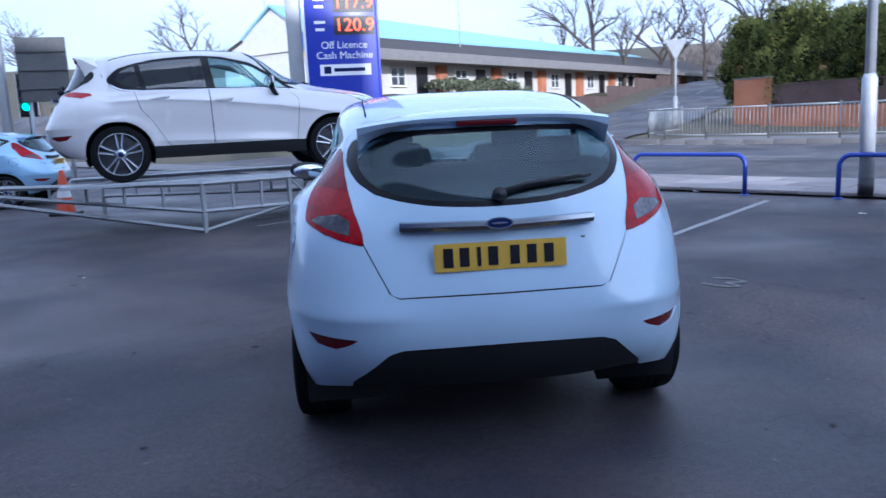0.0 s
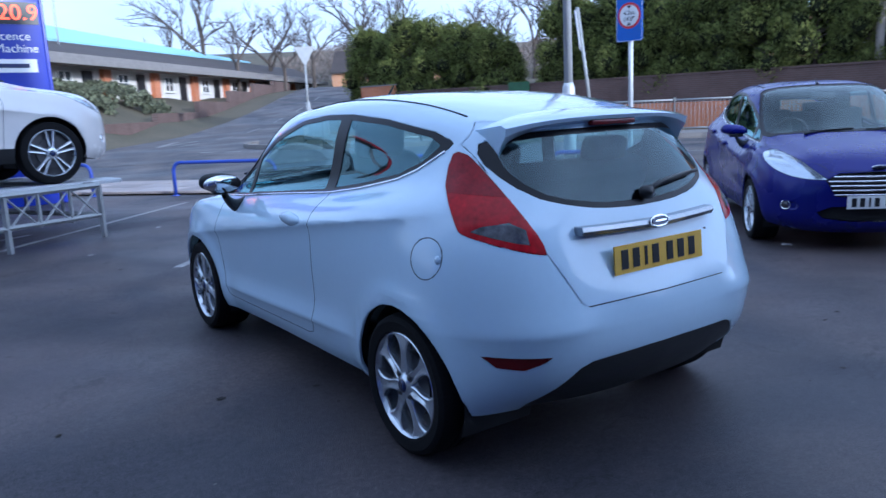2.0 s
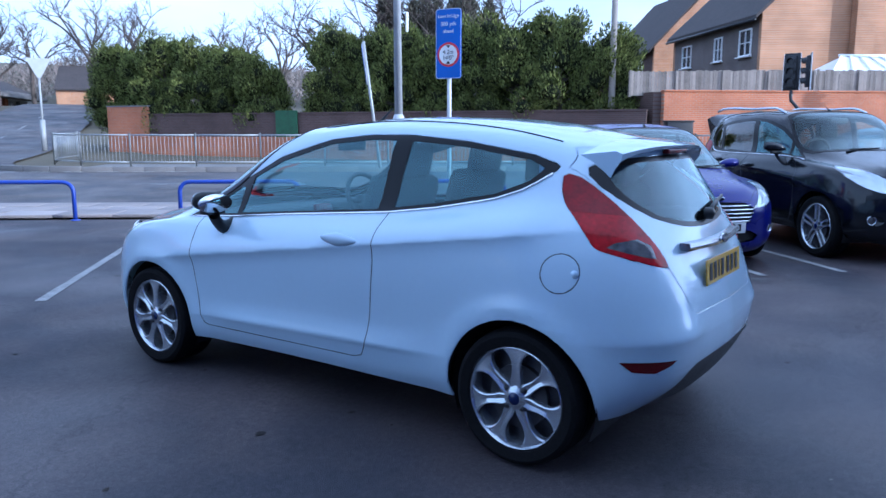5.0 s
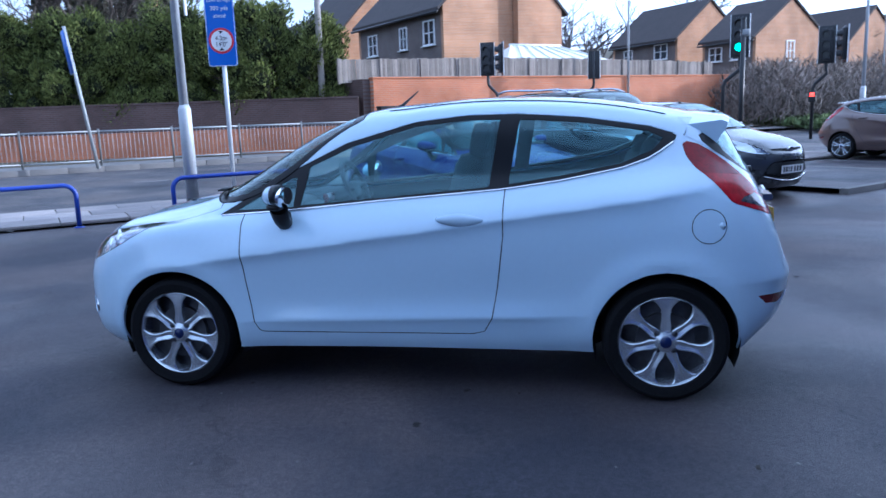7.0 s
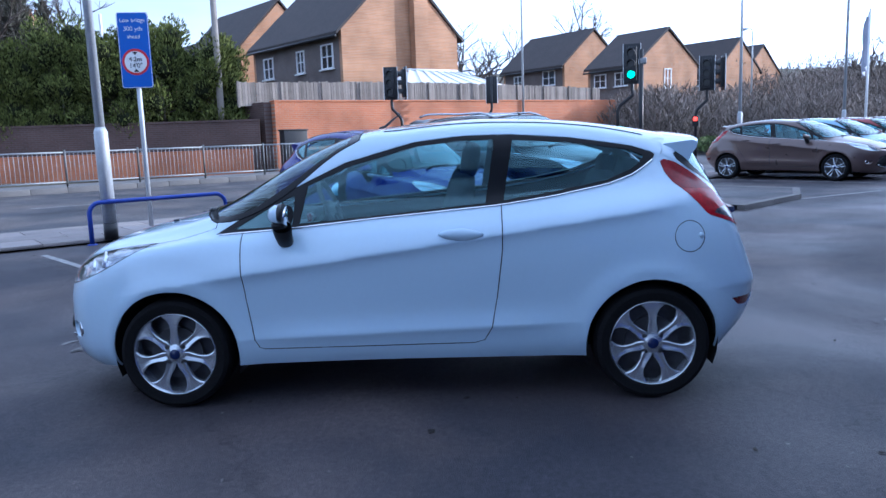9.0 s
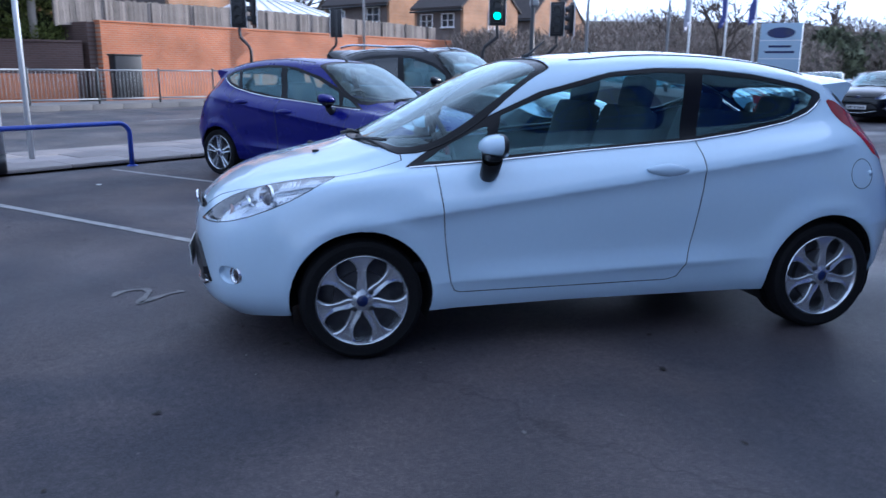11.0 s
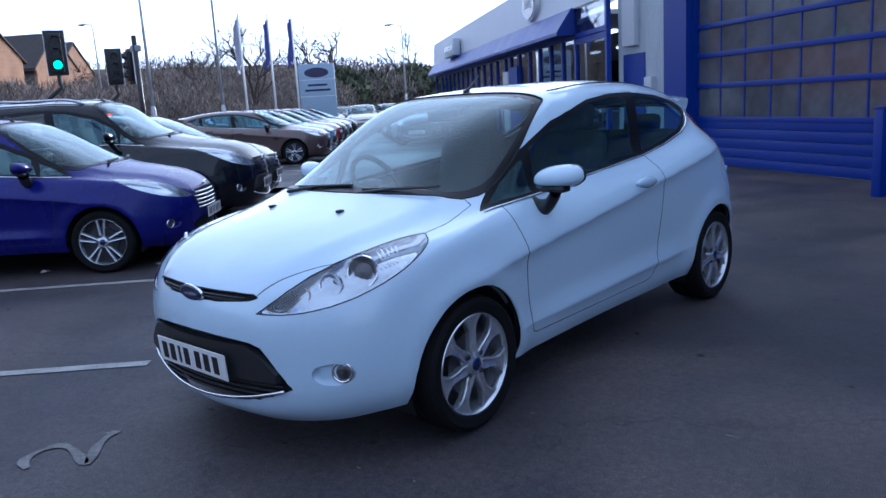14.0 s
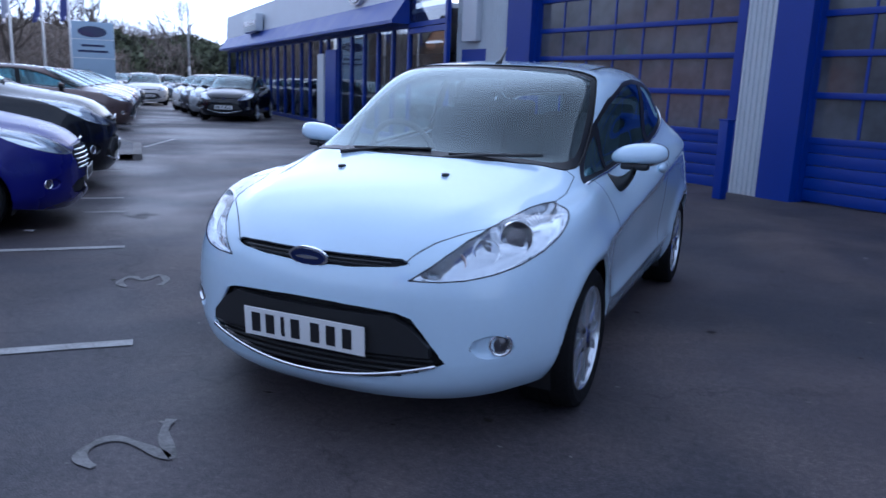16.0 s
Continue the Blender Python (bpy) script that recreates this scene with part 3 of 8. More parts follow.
def make_car(name, label, paint, spec, at, coarse=1, five=False, hero=False, plate=True, cabin=True, group="", grille="slot"):
    """A hatchback or estate built from one skin: cut into panels, panes, lamps; wheels, mirrors, plates and cabin added."""
    car = thing(name, label, "car", at, group)
    P = M[paint]
    hw, fo, ro = spec["wb"] / 2, spec["front"], spec["rear"]
    sx, belt, roof, wr = spec["width"] / 1.736, spec["belt"], spec["roof"], spec["wheel"]
    low = spec.get("low", 0.2)
    up = spec.get("upright", 0.0)
    fill = spec.get("fill", 0.0)
    ws_ = wr / .295
    tall = spec.get("flat_belt", False)
    y_from = (-2.5, -1.885, -1.6045, -.8845, .8845, 1.6045, 2.06, 2.6)
    y_to = (-hw - ro - .6, -hw - ro, -hw - .36 * ws_, -hw + .36 * ws_, hw - .36 * ws_, hw + .36 * ws_, hw + fo, hw + fo + .5)
    def warp(c):
        y = lerp(c.y, y_from, y_to)
        zb, zr, top = .95, 1.47, roof
        if tall:
            zb = lerp(-c.y, (-1.0, -.62, -.15, .483, .758, 1.043, 1.19, 1.30, 1.45, 1.60, 1.80), (.94, .938, .978, 1.025, 1.06, 1.11, 1.15, 1.19, 1.12, 1.06, 1.0))
            zr = lerp(-c.y, (-.345, -.2, 0, .3, .55, .92, 1.10, 1.29, 1.46, 1.565), (1.425, 1.437, 1.457, 1.468, 1.468, 1.443, 1.422, 1.393, 1.357, 1.335))
            top = lerp(-c.y, (-.345, 0, .3, .9, 1.29, 1.6), (roof - .03, roof - .005, roof, roof - .015, roof - .045, roof - .075))
        z = lerp(c.z, (0, .20, .295, .62, zb, zr, zr + .5), (0, low, wr, wr + .325 * ws_, belt, top, top + .5))
        k = min(1, max(0, (z - belt) / (roof - belt)))
        s = min(1, max(0, (-0.5 - c.y) / 1.0))
        if tall:
            y -= .20 * sstep(c.y, .2, 1.0) * (1 - sstep(c.y, 1.35, 1.9)) * sstep(c.z, .78, .95)
        return Vector((c.x * sx * (1 + fill * k), y - up * k * s, z + spec.get("tail_lift", 0) * k * s))
    dfm = None if hero else warp
    bm = shell(coarse)
    lay = bm.faces.layers.int.new("region")
    reg = {}
    def region(key, sel, A, B, poly, parent=0):
        fs = cut(bm, [f for f in bm.faces if f[lay] == parent and sel(f)], A, B, poly)
        idx = len(reg) + 1
        reg[key] = idx
        for f in fs:
            f[lay] = idx
        return idx
    bm.normal_update()
    def side(sg):
        return lambda f: f.calc_center_median().x * sg > 0.4 and f.normal.x * sg > 0.25
    def wide(sg, lim=0.42):
        return lambda f: f.calc_center_median().x * sg > lim
    front = lambda f: f.calc_center_median().y > 1.3 and f.normal.y > 0.2
    rear = lambda f: f.calc_center_median().y < -1.2 and f.normal.y < -0.2
    for sg in (-1, 1):
        for ya, key in ((AXLE_F, "arch_f"), (AXLE_R, "arch_r")):
            region(f"{key}{sg}", wide(sg), Y, Z, disc((ya, HUB_Z), 0.338, 36))
    # front
    dia = Vector((-.464, -.886, 0))
    for sg in (-1, 1):
        A = Vector((dia.x * (1 if sg < 0 else -1), dia.y, 0))
        base = Vector((-.374 * (1 if sg < 0 else -1), 1.977, 0)).dot(A)
        lamp = hull([(base + s, z) for s, z in ((.0, .632), (.08, .632), (.16, .640), (.26, .660), (.36, .688), (.46, .724), (.56, .768), (.64, .813), (.70, .853), (.715, .866),
                                               (.66, .862), (.58, .853), (.50, .841), (.40, .823), (.311, .800), (.213, .765), (.121, .716), (.05, .668))])
        region(f"lamp{sg}", lambda f, sg=sg: f.calc_center_median().x * sg > 0.2 and f.calc_center_median().y > 1.25 and f.normal.y > -0.1, A, Z, lamp)
    if grille == "slot":
        region("slot", front, X, Z, smooth_poly([(-.345, .700), (-.335, .676), (-.15, .662), (0, .658), (.15, .662), (.335, .676), (.345, .700), (0, .694)], 2))
        low_g = [(-.355, .515), (-.41, .475), (-.505, .355), (-.49, .325), (-.27, .262), (0, .248), (.27, .262), (.49, .325), (.505, .355), (.41, .475), (.355, .515), (0, .535)]
    else:
        region("slot", front, X, Z, [(-.40, .625), (-.30, .685), (0, .695), (.30, .685), (.40, .625), (.33, .49), (0, .475), (-.33, .49)])
        low_g = [(-.36, .40), (-.42, .30), (0, .27), (.42, .30), (.36, .40)]
    region("grille", front, X, Z, smooth_poly(low_g, 2))
    for sg in (-1, 1):
        region(f"fog{sg}", lambda f, sg=sg: front(f) and f.calc_center_median().x * sg > 0.4, X, Z, disc((sg * .655, .400), .062, 24, .044))
    region("windscreen", lambda f: f.calc_center_median().z > 0.93 and f.calc_center_median().y > 0.15 and f.normal.z > 0.2, X, Y,
           smooth_poly([(0, 1.222), (.33, 1.182), (.598, 1.078), (.662, 1.0), (.676, .90), (.660, .726), (.634, .543), (.572, .282), (.54, .272), (.45, .303), (.30, .335), (0, .352), (-.30, .335), (-.45, .303),
                        (-.54, .272), (-.572, .282), (-.634, .543), (-.660, .726), (-.676, .90), (-.662, 1.0), (-.598, 1.078), (-.33, 1.182)], 2))
    region("screen_clear", lambda f: True, X, Y,
           smooth_poly([(0, 1.165), (.32, 1.13), (.575, 1.045), (.650, .90), (.634, .726), (.609, .55), (.548, .325), (.43, .345), (.29, .372), (0, .388), (-.29, .372), (-.43, .345),
                        (-.548, .325), (-.609, .55), (-.634, .726), (-.650, .90), (-.575, 1.045), (-.32, 1.13)], 2), parent=reg["windscreen"])
    region("bonnet", lambda f: f.calc_center_median().z > 0.66 and f.normal.z > 0.3, X, Y,
           [(-.36, 1.962), (0, 2.01), (.36, 1.962), (.60, 1.70), (.70, 1.38), (.712, 1.22), (.690, 1.03), (-.690, 1.03), (-.712, 1.22), (-.70, 1.38), (-.60, 1.70)])
    # rear
    rg = [(.575, 1.215), (.565, 1.13), (.47, 1.045), (.25, .995), (0, .983), (-.25, .995), (-.47, 1.045), (-.565, 1.13), (-.575, 1.215), (-.50, 1.275), (-.25, 1.292), (.25, 1.292), (.50, 1.275)]
    region("rear_glass", rear, X, Z, smooth_poly(rg, 2))
    region("rear_clear", lambda f: True, X, Z, smooth_poly([(x * .925, 1.135 + (z - 1.135) * .86) for x, z in rg], 2), parent=reg["rear_glass"])
    for sg in (-1, 1):
        A = Vector((-.8 if sg < 0 else .8, .6, 0))
        region(f"tail{sg}", lambda f, sg=sg: f.calc_center_median().x * sg > 0.3 and f.calc_center_median().y < -1.2, A, Z,
               [(-.30, 1.06), (-.36, .985), (-.55, .985), (-.70, 1.0), (-.66, 1.035), (-.5, 1.06), (-.35, 1.085)] if spec.get("clad") else
               smooth_poly([(-.305, 1.212), (-.272, 1.10), (-.300, .985), (-.318, .945), (-.36, .925), (-.49, .888), (-.615, .858), (-.63, .868), (-.60, .93), (-.50, 1.06), (-.39, 1.185), (-.35, 1.215)], 2))
        ti = reg[f"tail{sg}"]
        region(f"reverse{sg}", lambda f: True, A, Z, [(-.40, .962), (-.36, .945), (-.50, .908), (-.572, .893), (-.56, .945), (-.50, .972)], parent=ti)
        region(f"tailtop{sg}", lambda f: True, A, Z, [(-.20, 1.3), (-.20, 1.005), (-.42, .985), (-.62, .985), (-.62, 1.3)], parent=ti)
        region(f"tailmid{sg}", lambda f: True, A, Z, [(-.20, 1.085), (-.20, 1.0), (-.42, .98), (-.66, .98), (-.66, 1.045), (-.42, 1.065)], parent=reg[f"tailtop{sg}"])
    region("tailgate", rear, X, Z, [(-.40, .655), (.40, .655), (.435, .672), (.54, .88), (.59, 1.10), (.585, 1.25), (.50, 1.33), (-.50, 1.33), (-.585, 1.25), (-.59, 1.10), (-.54, .88), (-.435, .672)])
    if spec.get("clad"):
        for sg in (-1, 1):
            region(f"clad{sg}", lambda f, sg=sg: f.calc_center_median().x * sg > 0, Y, Z, [(-2.2, .10), (2.2, .10), (2.2, .36), (1.0, .36), (.85, .43), (-.85, .43), (-1.0, .36), (-2.2, .36)])
    for sg in (-1, 1):
        region(f"reflector{sg}", lambda f, sg=sg: rear(f) and f.calc_center_median().x * sg > .4, X, Z,
               [(sg * x, z) for x, z in ((.778, .505), (.572, .494), (.60, .474), (.665, .450), (.74, .462))])
    region("diffuser", lambda f: f.calc_center_median().y < -1.3 and f.normal.y < 0.1 and abs(f.calc_center_median().x) < .66, X, Z,
           [(-.62, .20), (-.60, .29), (-.45, .43), (-.40, .447), (0, .455), (.40, .447), (.45, .43), (.60, .29), (.62, .20)])
    # flanks
    panes = PANES_5 if five else PANES_3
    for sg in (-1, 1):
        d = region(f"dlo{sg}", side(sg), Y, Z, hull(SIDE_DLO))
        for k, poly in panes.items():
            region(f"{k}{sg}", lambda f: True, Y, Z, hull(poly), parent=d)
        for k, poly in ((("door_f", DOOR_5F), ("door_r", DOOR_5R)) if five else (("door_f", DOOR_3),)):
            region(f"{k}{sg}", side(sg), Y, Z, hull(poly))
    region("flap", side(-1), Y, Z, disc((-1.430, .842), .078, 28))
    bm.normal_update()
    by = {}
    for f in bm.faces:
        by.setdefault(f[lay], []).append(f)
    got = lambda key: by.get(reg.get(key, -1), [])
    def panel(pname, key, material, parent=car, label_="", offset=0.0, rim=0.012, shrink=0.003):
        fs = got(key)
        if not fs:
            return None
        b, nn = take(bm, fs, offset, rim, shrink)
        return part(pname, b, material, parent, label_, deform=dfm, normals=bent_normals(b, nn, dfm))
    def shut_line(key, owner, r=0.0033):
        """A dark tube that stands for the shade in the gap round a panel."""
        fs = got(key)
        if fs and owner:
            b = bmesh.new()
            tube(b, rim_loop(fs, -0.0022), r, 6, cap=False)
            part("panel_gap", b, M["shut"], owner, deform=dfm)
    b, nn = take(bm, by[0], 0, 0.012, 0.0028)
    body = part("body", b, P, car, deform=dfm, normals=bent_normals(b, nn, dfm))
    # inner lining
    shade = [f for f in bm.faces if f[lay] in [0] + [reg[k] for k in reg if k.startswith(("door_f", "door_r", "bonnet", "tailgate", "flap", "tail", "diff", "refl"))]
             and f.calc_center_median().z > 0.3 and f.calc_center_median().y < 1.25]
    b, nn = take(bm, shade, -0.035)
    part("cabin_lining", b, M["liner"], car, deform=dfm)
    glass_m = M["glass_car"]
    dark = M["glass_dark"] if spec.get("privacy") else M["glass_side"]
    ws = panel("windscreen", "screen_clear", glass_m, offset=-0.003, rim=0, shrink=0)
    panel("screen_border", "windscreen", M["gloss_black"], ws, "black printed border of the screen", offset=-0.003, rim=0, shrink=0)
    if ws:
        b = bmesh.new()
        tube(b, rim_loop(got("windscreen") + got("screen_clear"), -0.001), 0.0045, 6, cap=False)
        part("gasket", b, M["liner"], ws, "black rubber screen seal", deform=dfm)
    rgl = panel("rear_window", "rear_clear", M["glass_dark"] if spec.get("privacy") else M["glass_rear"], offset=-0.003, rim=0, shrink=0)
    panel("window_border", "rear_glass", M["gloss_black"], rgl, "black printed border of the window", offset=-0.003, rim=0, shrink=0)
    shut_line("bonnet", panel("bonnet", "bonnet", P), .0032)
    tg = panel("tailgate", "tailgate", P)
    shut_line("flap", panel("fuel_flap", "flap", P, label_="round fuel flap with a lock" if hero else ""), .003)
    panel("diffuser", "diffuser", M["trim"], label_="black plastic lower bumper", offset=-0.006, rim=0.02, shrink=0)
    gr = panel("grille", "grille", M["liner"], offset=-0.035, rim=0, shrink=0)
    sl = panel("upper_grille", "slot", M["liner"], offset=-0.02, rim=0, shrink=0)
    if spec.get("clad"):
        for sg in (-1, 1):
            panel("lower_cladding", f"clad{sg}", M["trim"], label_="black plastic lower cladding", offset=0.004, rim=0.01, shrink=0)
    doors = {}
    for sg in (-1, 1):
        frame_ob = panel("window_trim", f"dlo{sg}", M["gloss_black"], label_="gloss black window surround", offset=-0.002, rim=0.012, shrink=0)
        dr = doors[sg] = panel("door", f"door_f{sg}", P)
        dr2 = panel("rear_door", f"door_r{sg}", P) if five else None
        shut_line(f"door_f{sg}", dr)
        shut_line(f"door_r{sg}", dr2)
        for k in panes:
            panel("side_window", f"{k}{sg}", dark if "rear" in k else M["glass_side"], offset=-0.005, rim=0, shrink=0)
        # lamps
        fs = got(f"lamp{sg}")
        if fs:
            hl = part("headlamp", lamp_pan(fs, 0.05), M["lamp_bowl"], car, "clear headlamp with silver reflectors", deform=dfm)
            b, nn = take(bm, fs, 0.001, 0, 0.0015)
            part("lens", b, M["glass_clear"], hl, deform=dfm, normals=bent_normals(b, nn, dfm))
            b = bmesh.new()
            tube(b, rim_loop(fs, -0.0015), 0.003, 6, cap=False)
            part("gasket", b, M["shut"], hl, deform=dfm)
            bowls = ((-.665, 1.700, .775, .062), (-.590, 1.800, .733, .046), (-.505, 1.880, .698, .036)) if hero else ((-.62, 1.62, .745, .055),)
            for i, (bx, by_, bz, br) in enumerate(bowls):
                b = bmesh.new()
                lathe(b, [(br * 1.06, -.012), (br, 0), (br * .93, -.002), (br * .80, -.022), (br * .45, -.040), (0.001, -.046)], 32, axis="y")
                bmesh.ops.transform(b, matrix=pose(-sg * bx, by_ - .026, bz - .010, 14, 0, sg * 28 * -1), verts=b.verts)
                bw = part("reflector_bowl", b, M["chrome"] if i != 2 else M["amber"], hl, smooth="auto", deform=dfm)
                if i == 0:
                    b = bmesh.new()
                    lathe(b, [(br * .60, -.03), (br * .60, -.010), (br * .52, -.006), (br * .50, -.010), (br * .35, -.004), (0.001, .001)], 28, axis="y")
                    bmesh.ops.transform(b, matrix=pose(-sg * bx, by_ - .026, bz - .010, 14, 0, sg * 28 * -1), verts=b.verts)
                    part("projector_lens", b, M["smoke"], bw, smooth="auto", deform=dfm)
            if hero:
                for k in range(5):
                    b = bmesh.new()
                    u = k / 4
                    tube(b, [(sg * (.705 + .012 * u), 1.60 - .075 * u, .800 + .012 * u), (sg * (.660 + .03 * u), 1.585 - .075 * u, .828 + .012 * u)], .0035, 6)
                    part("lamp_rib", b, M["chrome"], hl)
        tl = panel("tail_lamp", f"tail{sg}", M["red_lens"], label_="red tail lamp with a smoked lower section", offset=0.003, rim=0.02, shrink=0.0015)
        if tl:
            panel("reverse_lens", f"reverse{sg}", M["smoke"], tl, "smoked clear reversing lens", offset=0.003, rim=0, shrink=0)
            panel("upper_lens", f"tailtop{sg}", M["red_top"], tl, offset=0.003, rim=0.02, shrink=0.0012)
            panel("stop_lens", f"tailmid{sg}", M["red_lens"], tl, offset=0.003, rim=0.02, shrink=0.0012)
        panel("rear_reflector", f"reflector{sg}", M["red_dark"], offset=-0.006, rim=0.0, shrink=0)
        fs = got(f"fog{sg}")
        if fs:
            b, nn = take(bm, fs, -0.016, -0.016)
            fg = part("fog_lamp", b, P, car, "round fog lamp in a chrome ring", deform=dfm)
            at = pose(sg * .676, 1.822, .405, 0, 0, -sg * 32)
            b = bmesh.new()
            lathe(b, [(.046, -.02), (.044, .006), (.038, .010), (.033, .004), (.031, -.004)], 32, axis="y")
            bmesh.ops.transform(b, matrix=at, verts=b.verts)
            part("bezel", b, M["chrome"], fg, deform=dfm)
            b = bmesh.new()
            lathe(b, [(.031, -.002), (.020, .004), (.001, .006)], 24, axis="y")
            bmesh.ops.transform(b, matrix=at, verts=b.verts)
            part("lens", b, M["smoke"], fg, deform=dfm)
        # wing mirror
        mir = bmesh.new()
        bmesh.ops.create_uvsphere(mir, u_segments=28, v_segments=18, radius=1)
        for v in mir.verts:
            c = v.co
            fx = 0.130 * (abs(c.x)**0.8) * (1 if c.x > 0 else -1)
            fy2 = (0.075 if c.y > 0 else 0.022) * c.y
            fz = (0.062 if c.z > 0 else 0.040) * (abs(c.z)**0.85) * (1 if c.z > 0 else -1) * (1 - 0.12 * c.x * sg * -1)
            v.co = Vector((sg * 0.888 + fx, 0.615 + fy2 - 0.015 * c.x * sg, 1.012 + fz + 0.012 * c.x * sg))
        for f in mir.faces:
            f.material_index = int(f.calc_center_median().y < 0.622 or f.calc_center_median().z < 0.982)
        cap = part("mirror_cap", mir, [P, M["trim"]], car, deform=dfm)
        mb = bmesh.new()
        prev = None
        for t in range(8):
            u = t / 7
            cx, cz = sg * (0.872 - 0.125 * u**1.3), 0.955 - 0.075 * math.sin(u * 2.2) - 0.015 * u
            w_, h_ = 0.052 - 0.018 * u, 0.034 + 0.012 * u
            ring = [mb.verts.new((cx, 0.63 + w_ * math.cos(a * math.tau / 12), cz + h_ * math.sin(a * math.tau / 12))) for a in range(12)]
            if prev:
                for a in range(12):
                    mb.faces.new((prev[a], prev[(a + 1) % 12], ring[(a + 1) % 12], ring[a]))
            prev = ring
        box(mb, (sg * 0.872, 0.635, 0.966), (0.13, 0.07, 0.034), bevel=0.015)
        bmesh.ops.recalc_face_normals(mb, faces=mb.faces)
        part("mirror_foot", mb, M["trim"], cap, "black plastic foot", deform=dfm)
        gl = bmesh.new()
        prism(gl, disc((0, 0), .112, 24, .050), 0.004, pose(sg * 0.888, 0.588, 1.012))
        part("mirror_glass", gl, M["chrome"], cap, deform=dfm)
        # handles
        for hy, owner in (((-.278, dr),) if not five else ((-.06, dr), (-.80, dr2))):
            hz = crease_line(hy) + (.035 if not five else .03)
            q, nrm = snap_x(bm, hy, hz, sg)
            if q is None or owner is None:
                continue
            hb = bmesh.new()
            bmesh.ops.create_uvsphere(hb, u_segments=24, v_segments=12, radius=1)
            for v in hb.verts:
                c = v.co
                v.co = Vector((q.x + sg * 0.004 + c.x * 0.026, hy + c.y * 0.118, hz + c.z * 0.035 * (1 - 0.25 * abs(c.y)) + 0.004 * c.y))
            part("handle", hb, P, owner, deform=dfm)
        # bright strip under the panes
        pts = []
        for yy in np.linspace(1.0, -1.285, 40):
            zz = float(np.interp(-yy, [-p[0] for p in SIDE_DLO[:8]], [p[1] for p in SIDE_DLO[:8]])) - 0.004
            q, nrm = snap_x(bm, yy, zz, sg)
            if q is not None:
                pts.append(q + nrm * 0.001)
        st = bmesh.new()
        tube(st, pts, 0.0065, 6)
        part("chrome_strip", st, M["chrome"], car, deform=dfm)
        # wheels
        tw = 0.835 * sx
        for ya in (hw, -hw):
            wheel_parts(car, sg * tw, ya, wr, sg, spec.get("spokes", 7), spec.get("rim", "single"), 0.2)
        # arch liners
        for ya, wl_ in ((AXLE_F, 0), (AXLE_R, 0)):
            al = bmesh.new()
            lathe(al, [(.345, sg * .80), (.345, sg * .46), (.05, sg * .46)], 32, at=(0, ya, HUB_Z))
            bmesh.ops.delete(al, geom=[v for v in al.verts if v.co.z < .16], context="VERTS")
            part("arch_liner", al, M["liner"], car, deform=dfm)
    for sg in (-1, 1):
        pts = []
        for yy in np.linspace(.13, -1.26, 30):
            q = bm_tree(bm).ray_cast(Vector((sg * (.498 - .03 * max(0, -yy - .9)), yy, 2)), Vector((0, 0, -1)))
            if q[0] is not None:
                pts.append(q[0] + q[1] * .0005)
        b = bmesh.new()
        tube(b, pts, .0042, 6)
        part("roof_seam", b, M["liner"], body, deform=dfm)
    ub = bmesh.new()
    box(ub, (0, .1, .285), (1.0, 3.25, .12), bevel=.04)
    box(ub, (0, .0, .285), (1.58, 1.75, .10), bevel=.03)
    part("underbody", ub, M["liner"], car, deform=dfm)
    # badges, plates
    def oval(pname, x, y, z, rx, rz, ang, parent):
        b = bmesh.new()
        prism(b, disc((0, 0), rx, 36, rz), 0.010, bevel=0.002)
        bmesh.ops.transform(b, matrix=pose(x, y, z, ang if y > 0 else -ang, 0, 180 if y > 0 else 0), verts=b.verts)
        o = part(pname, b, M["chrome"], parent, "oval badge with a bright rim", smooth="auto", deform=dfm)
        b = bmesh.new()
        prism(b, disc((0, 0), rx * .86, 36, rz * .8), 0.006, pose(0, -.0035, 0))
        prism(b, disc((0, 0), rx * .58, 28, rz * .16), 0.004, pose(0, -.006, 0), mi=1)
        bmesh.ops.transform(b, matrix=pose(x, y, z, ang if y > 0 else -ang, 0, 180 if y > 0 else 0), verts=b.verts)
        part("emblem", b, [M["badge"], M["chrome"]], o, smooth=False, deform=dfm)
        return o
    def number_plate(y, z, ang, material, parent):
        b = bmesh.new()
        prism(b, [(-.26, -.055), (.26, -.055), (.26, .055), (-.26, .055)], 0.006, bevel=0.0015)
        bmesh.ops.transform(b, matrix=pose(0, y, z, ang if y > 0 else -ang, 0, 180 if y > 0 else 0), verts=b.verts)
        o = part("number_plate", b, material, parent, "plate with dark bars", smooth=False, deform=dfm)
        for k, xx in enumerate((-.205, -.142, -.085, -.030, .055, .122, .190)):
            b = bmesh.new()
            box(b, (xx, -.0015, 0), (.038 if k != 2 else .015, .002, .074))
            bmesh.ops.transform(b, matrix=pose(0, y, z, ang if y > 0 else -ang, 0, 180 if y > 0 else 0), verts=b.verts)
            part("plate_bar", b, M["ink"], o, smooth=False, deform=dfm)
    if grille == "slot":
        oval("front_badge", 0, 2.030, .680, .084, .039, 12, car)
        for zz, xx in ((.685, .31), (.672, .29)):
            b = bmesh.new()
            tube(b, [(x, 2.012 - .12 * x * x / .12 * .35, zz) for x in np.linspace(-xx, xx, 13)], .004, 6)
            part("grille_bar", b, M["trim"], sl or car, deform=dfm)
        b = bmesh.new()
        tube(b, [(x, 2.045 - .33 * x * x, .262 + .30 * max(0, abs(x) - .02) ** 1.9) for x in np.linspace(-.49, .49, 27)], .007, 8)
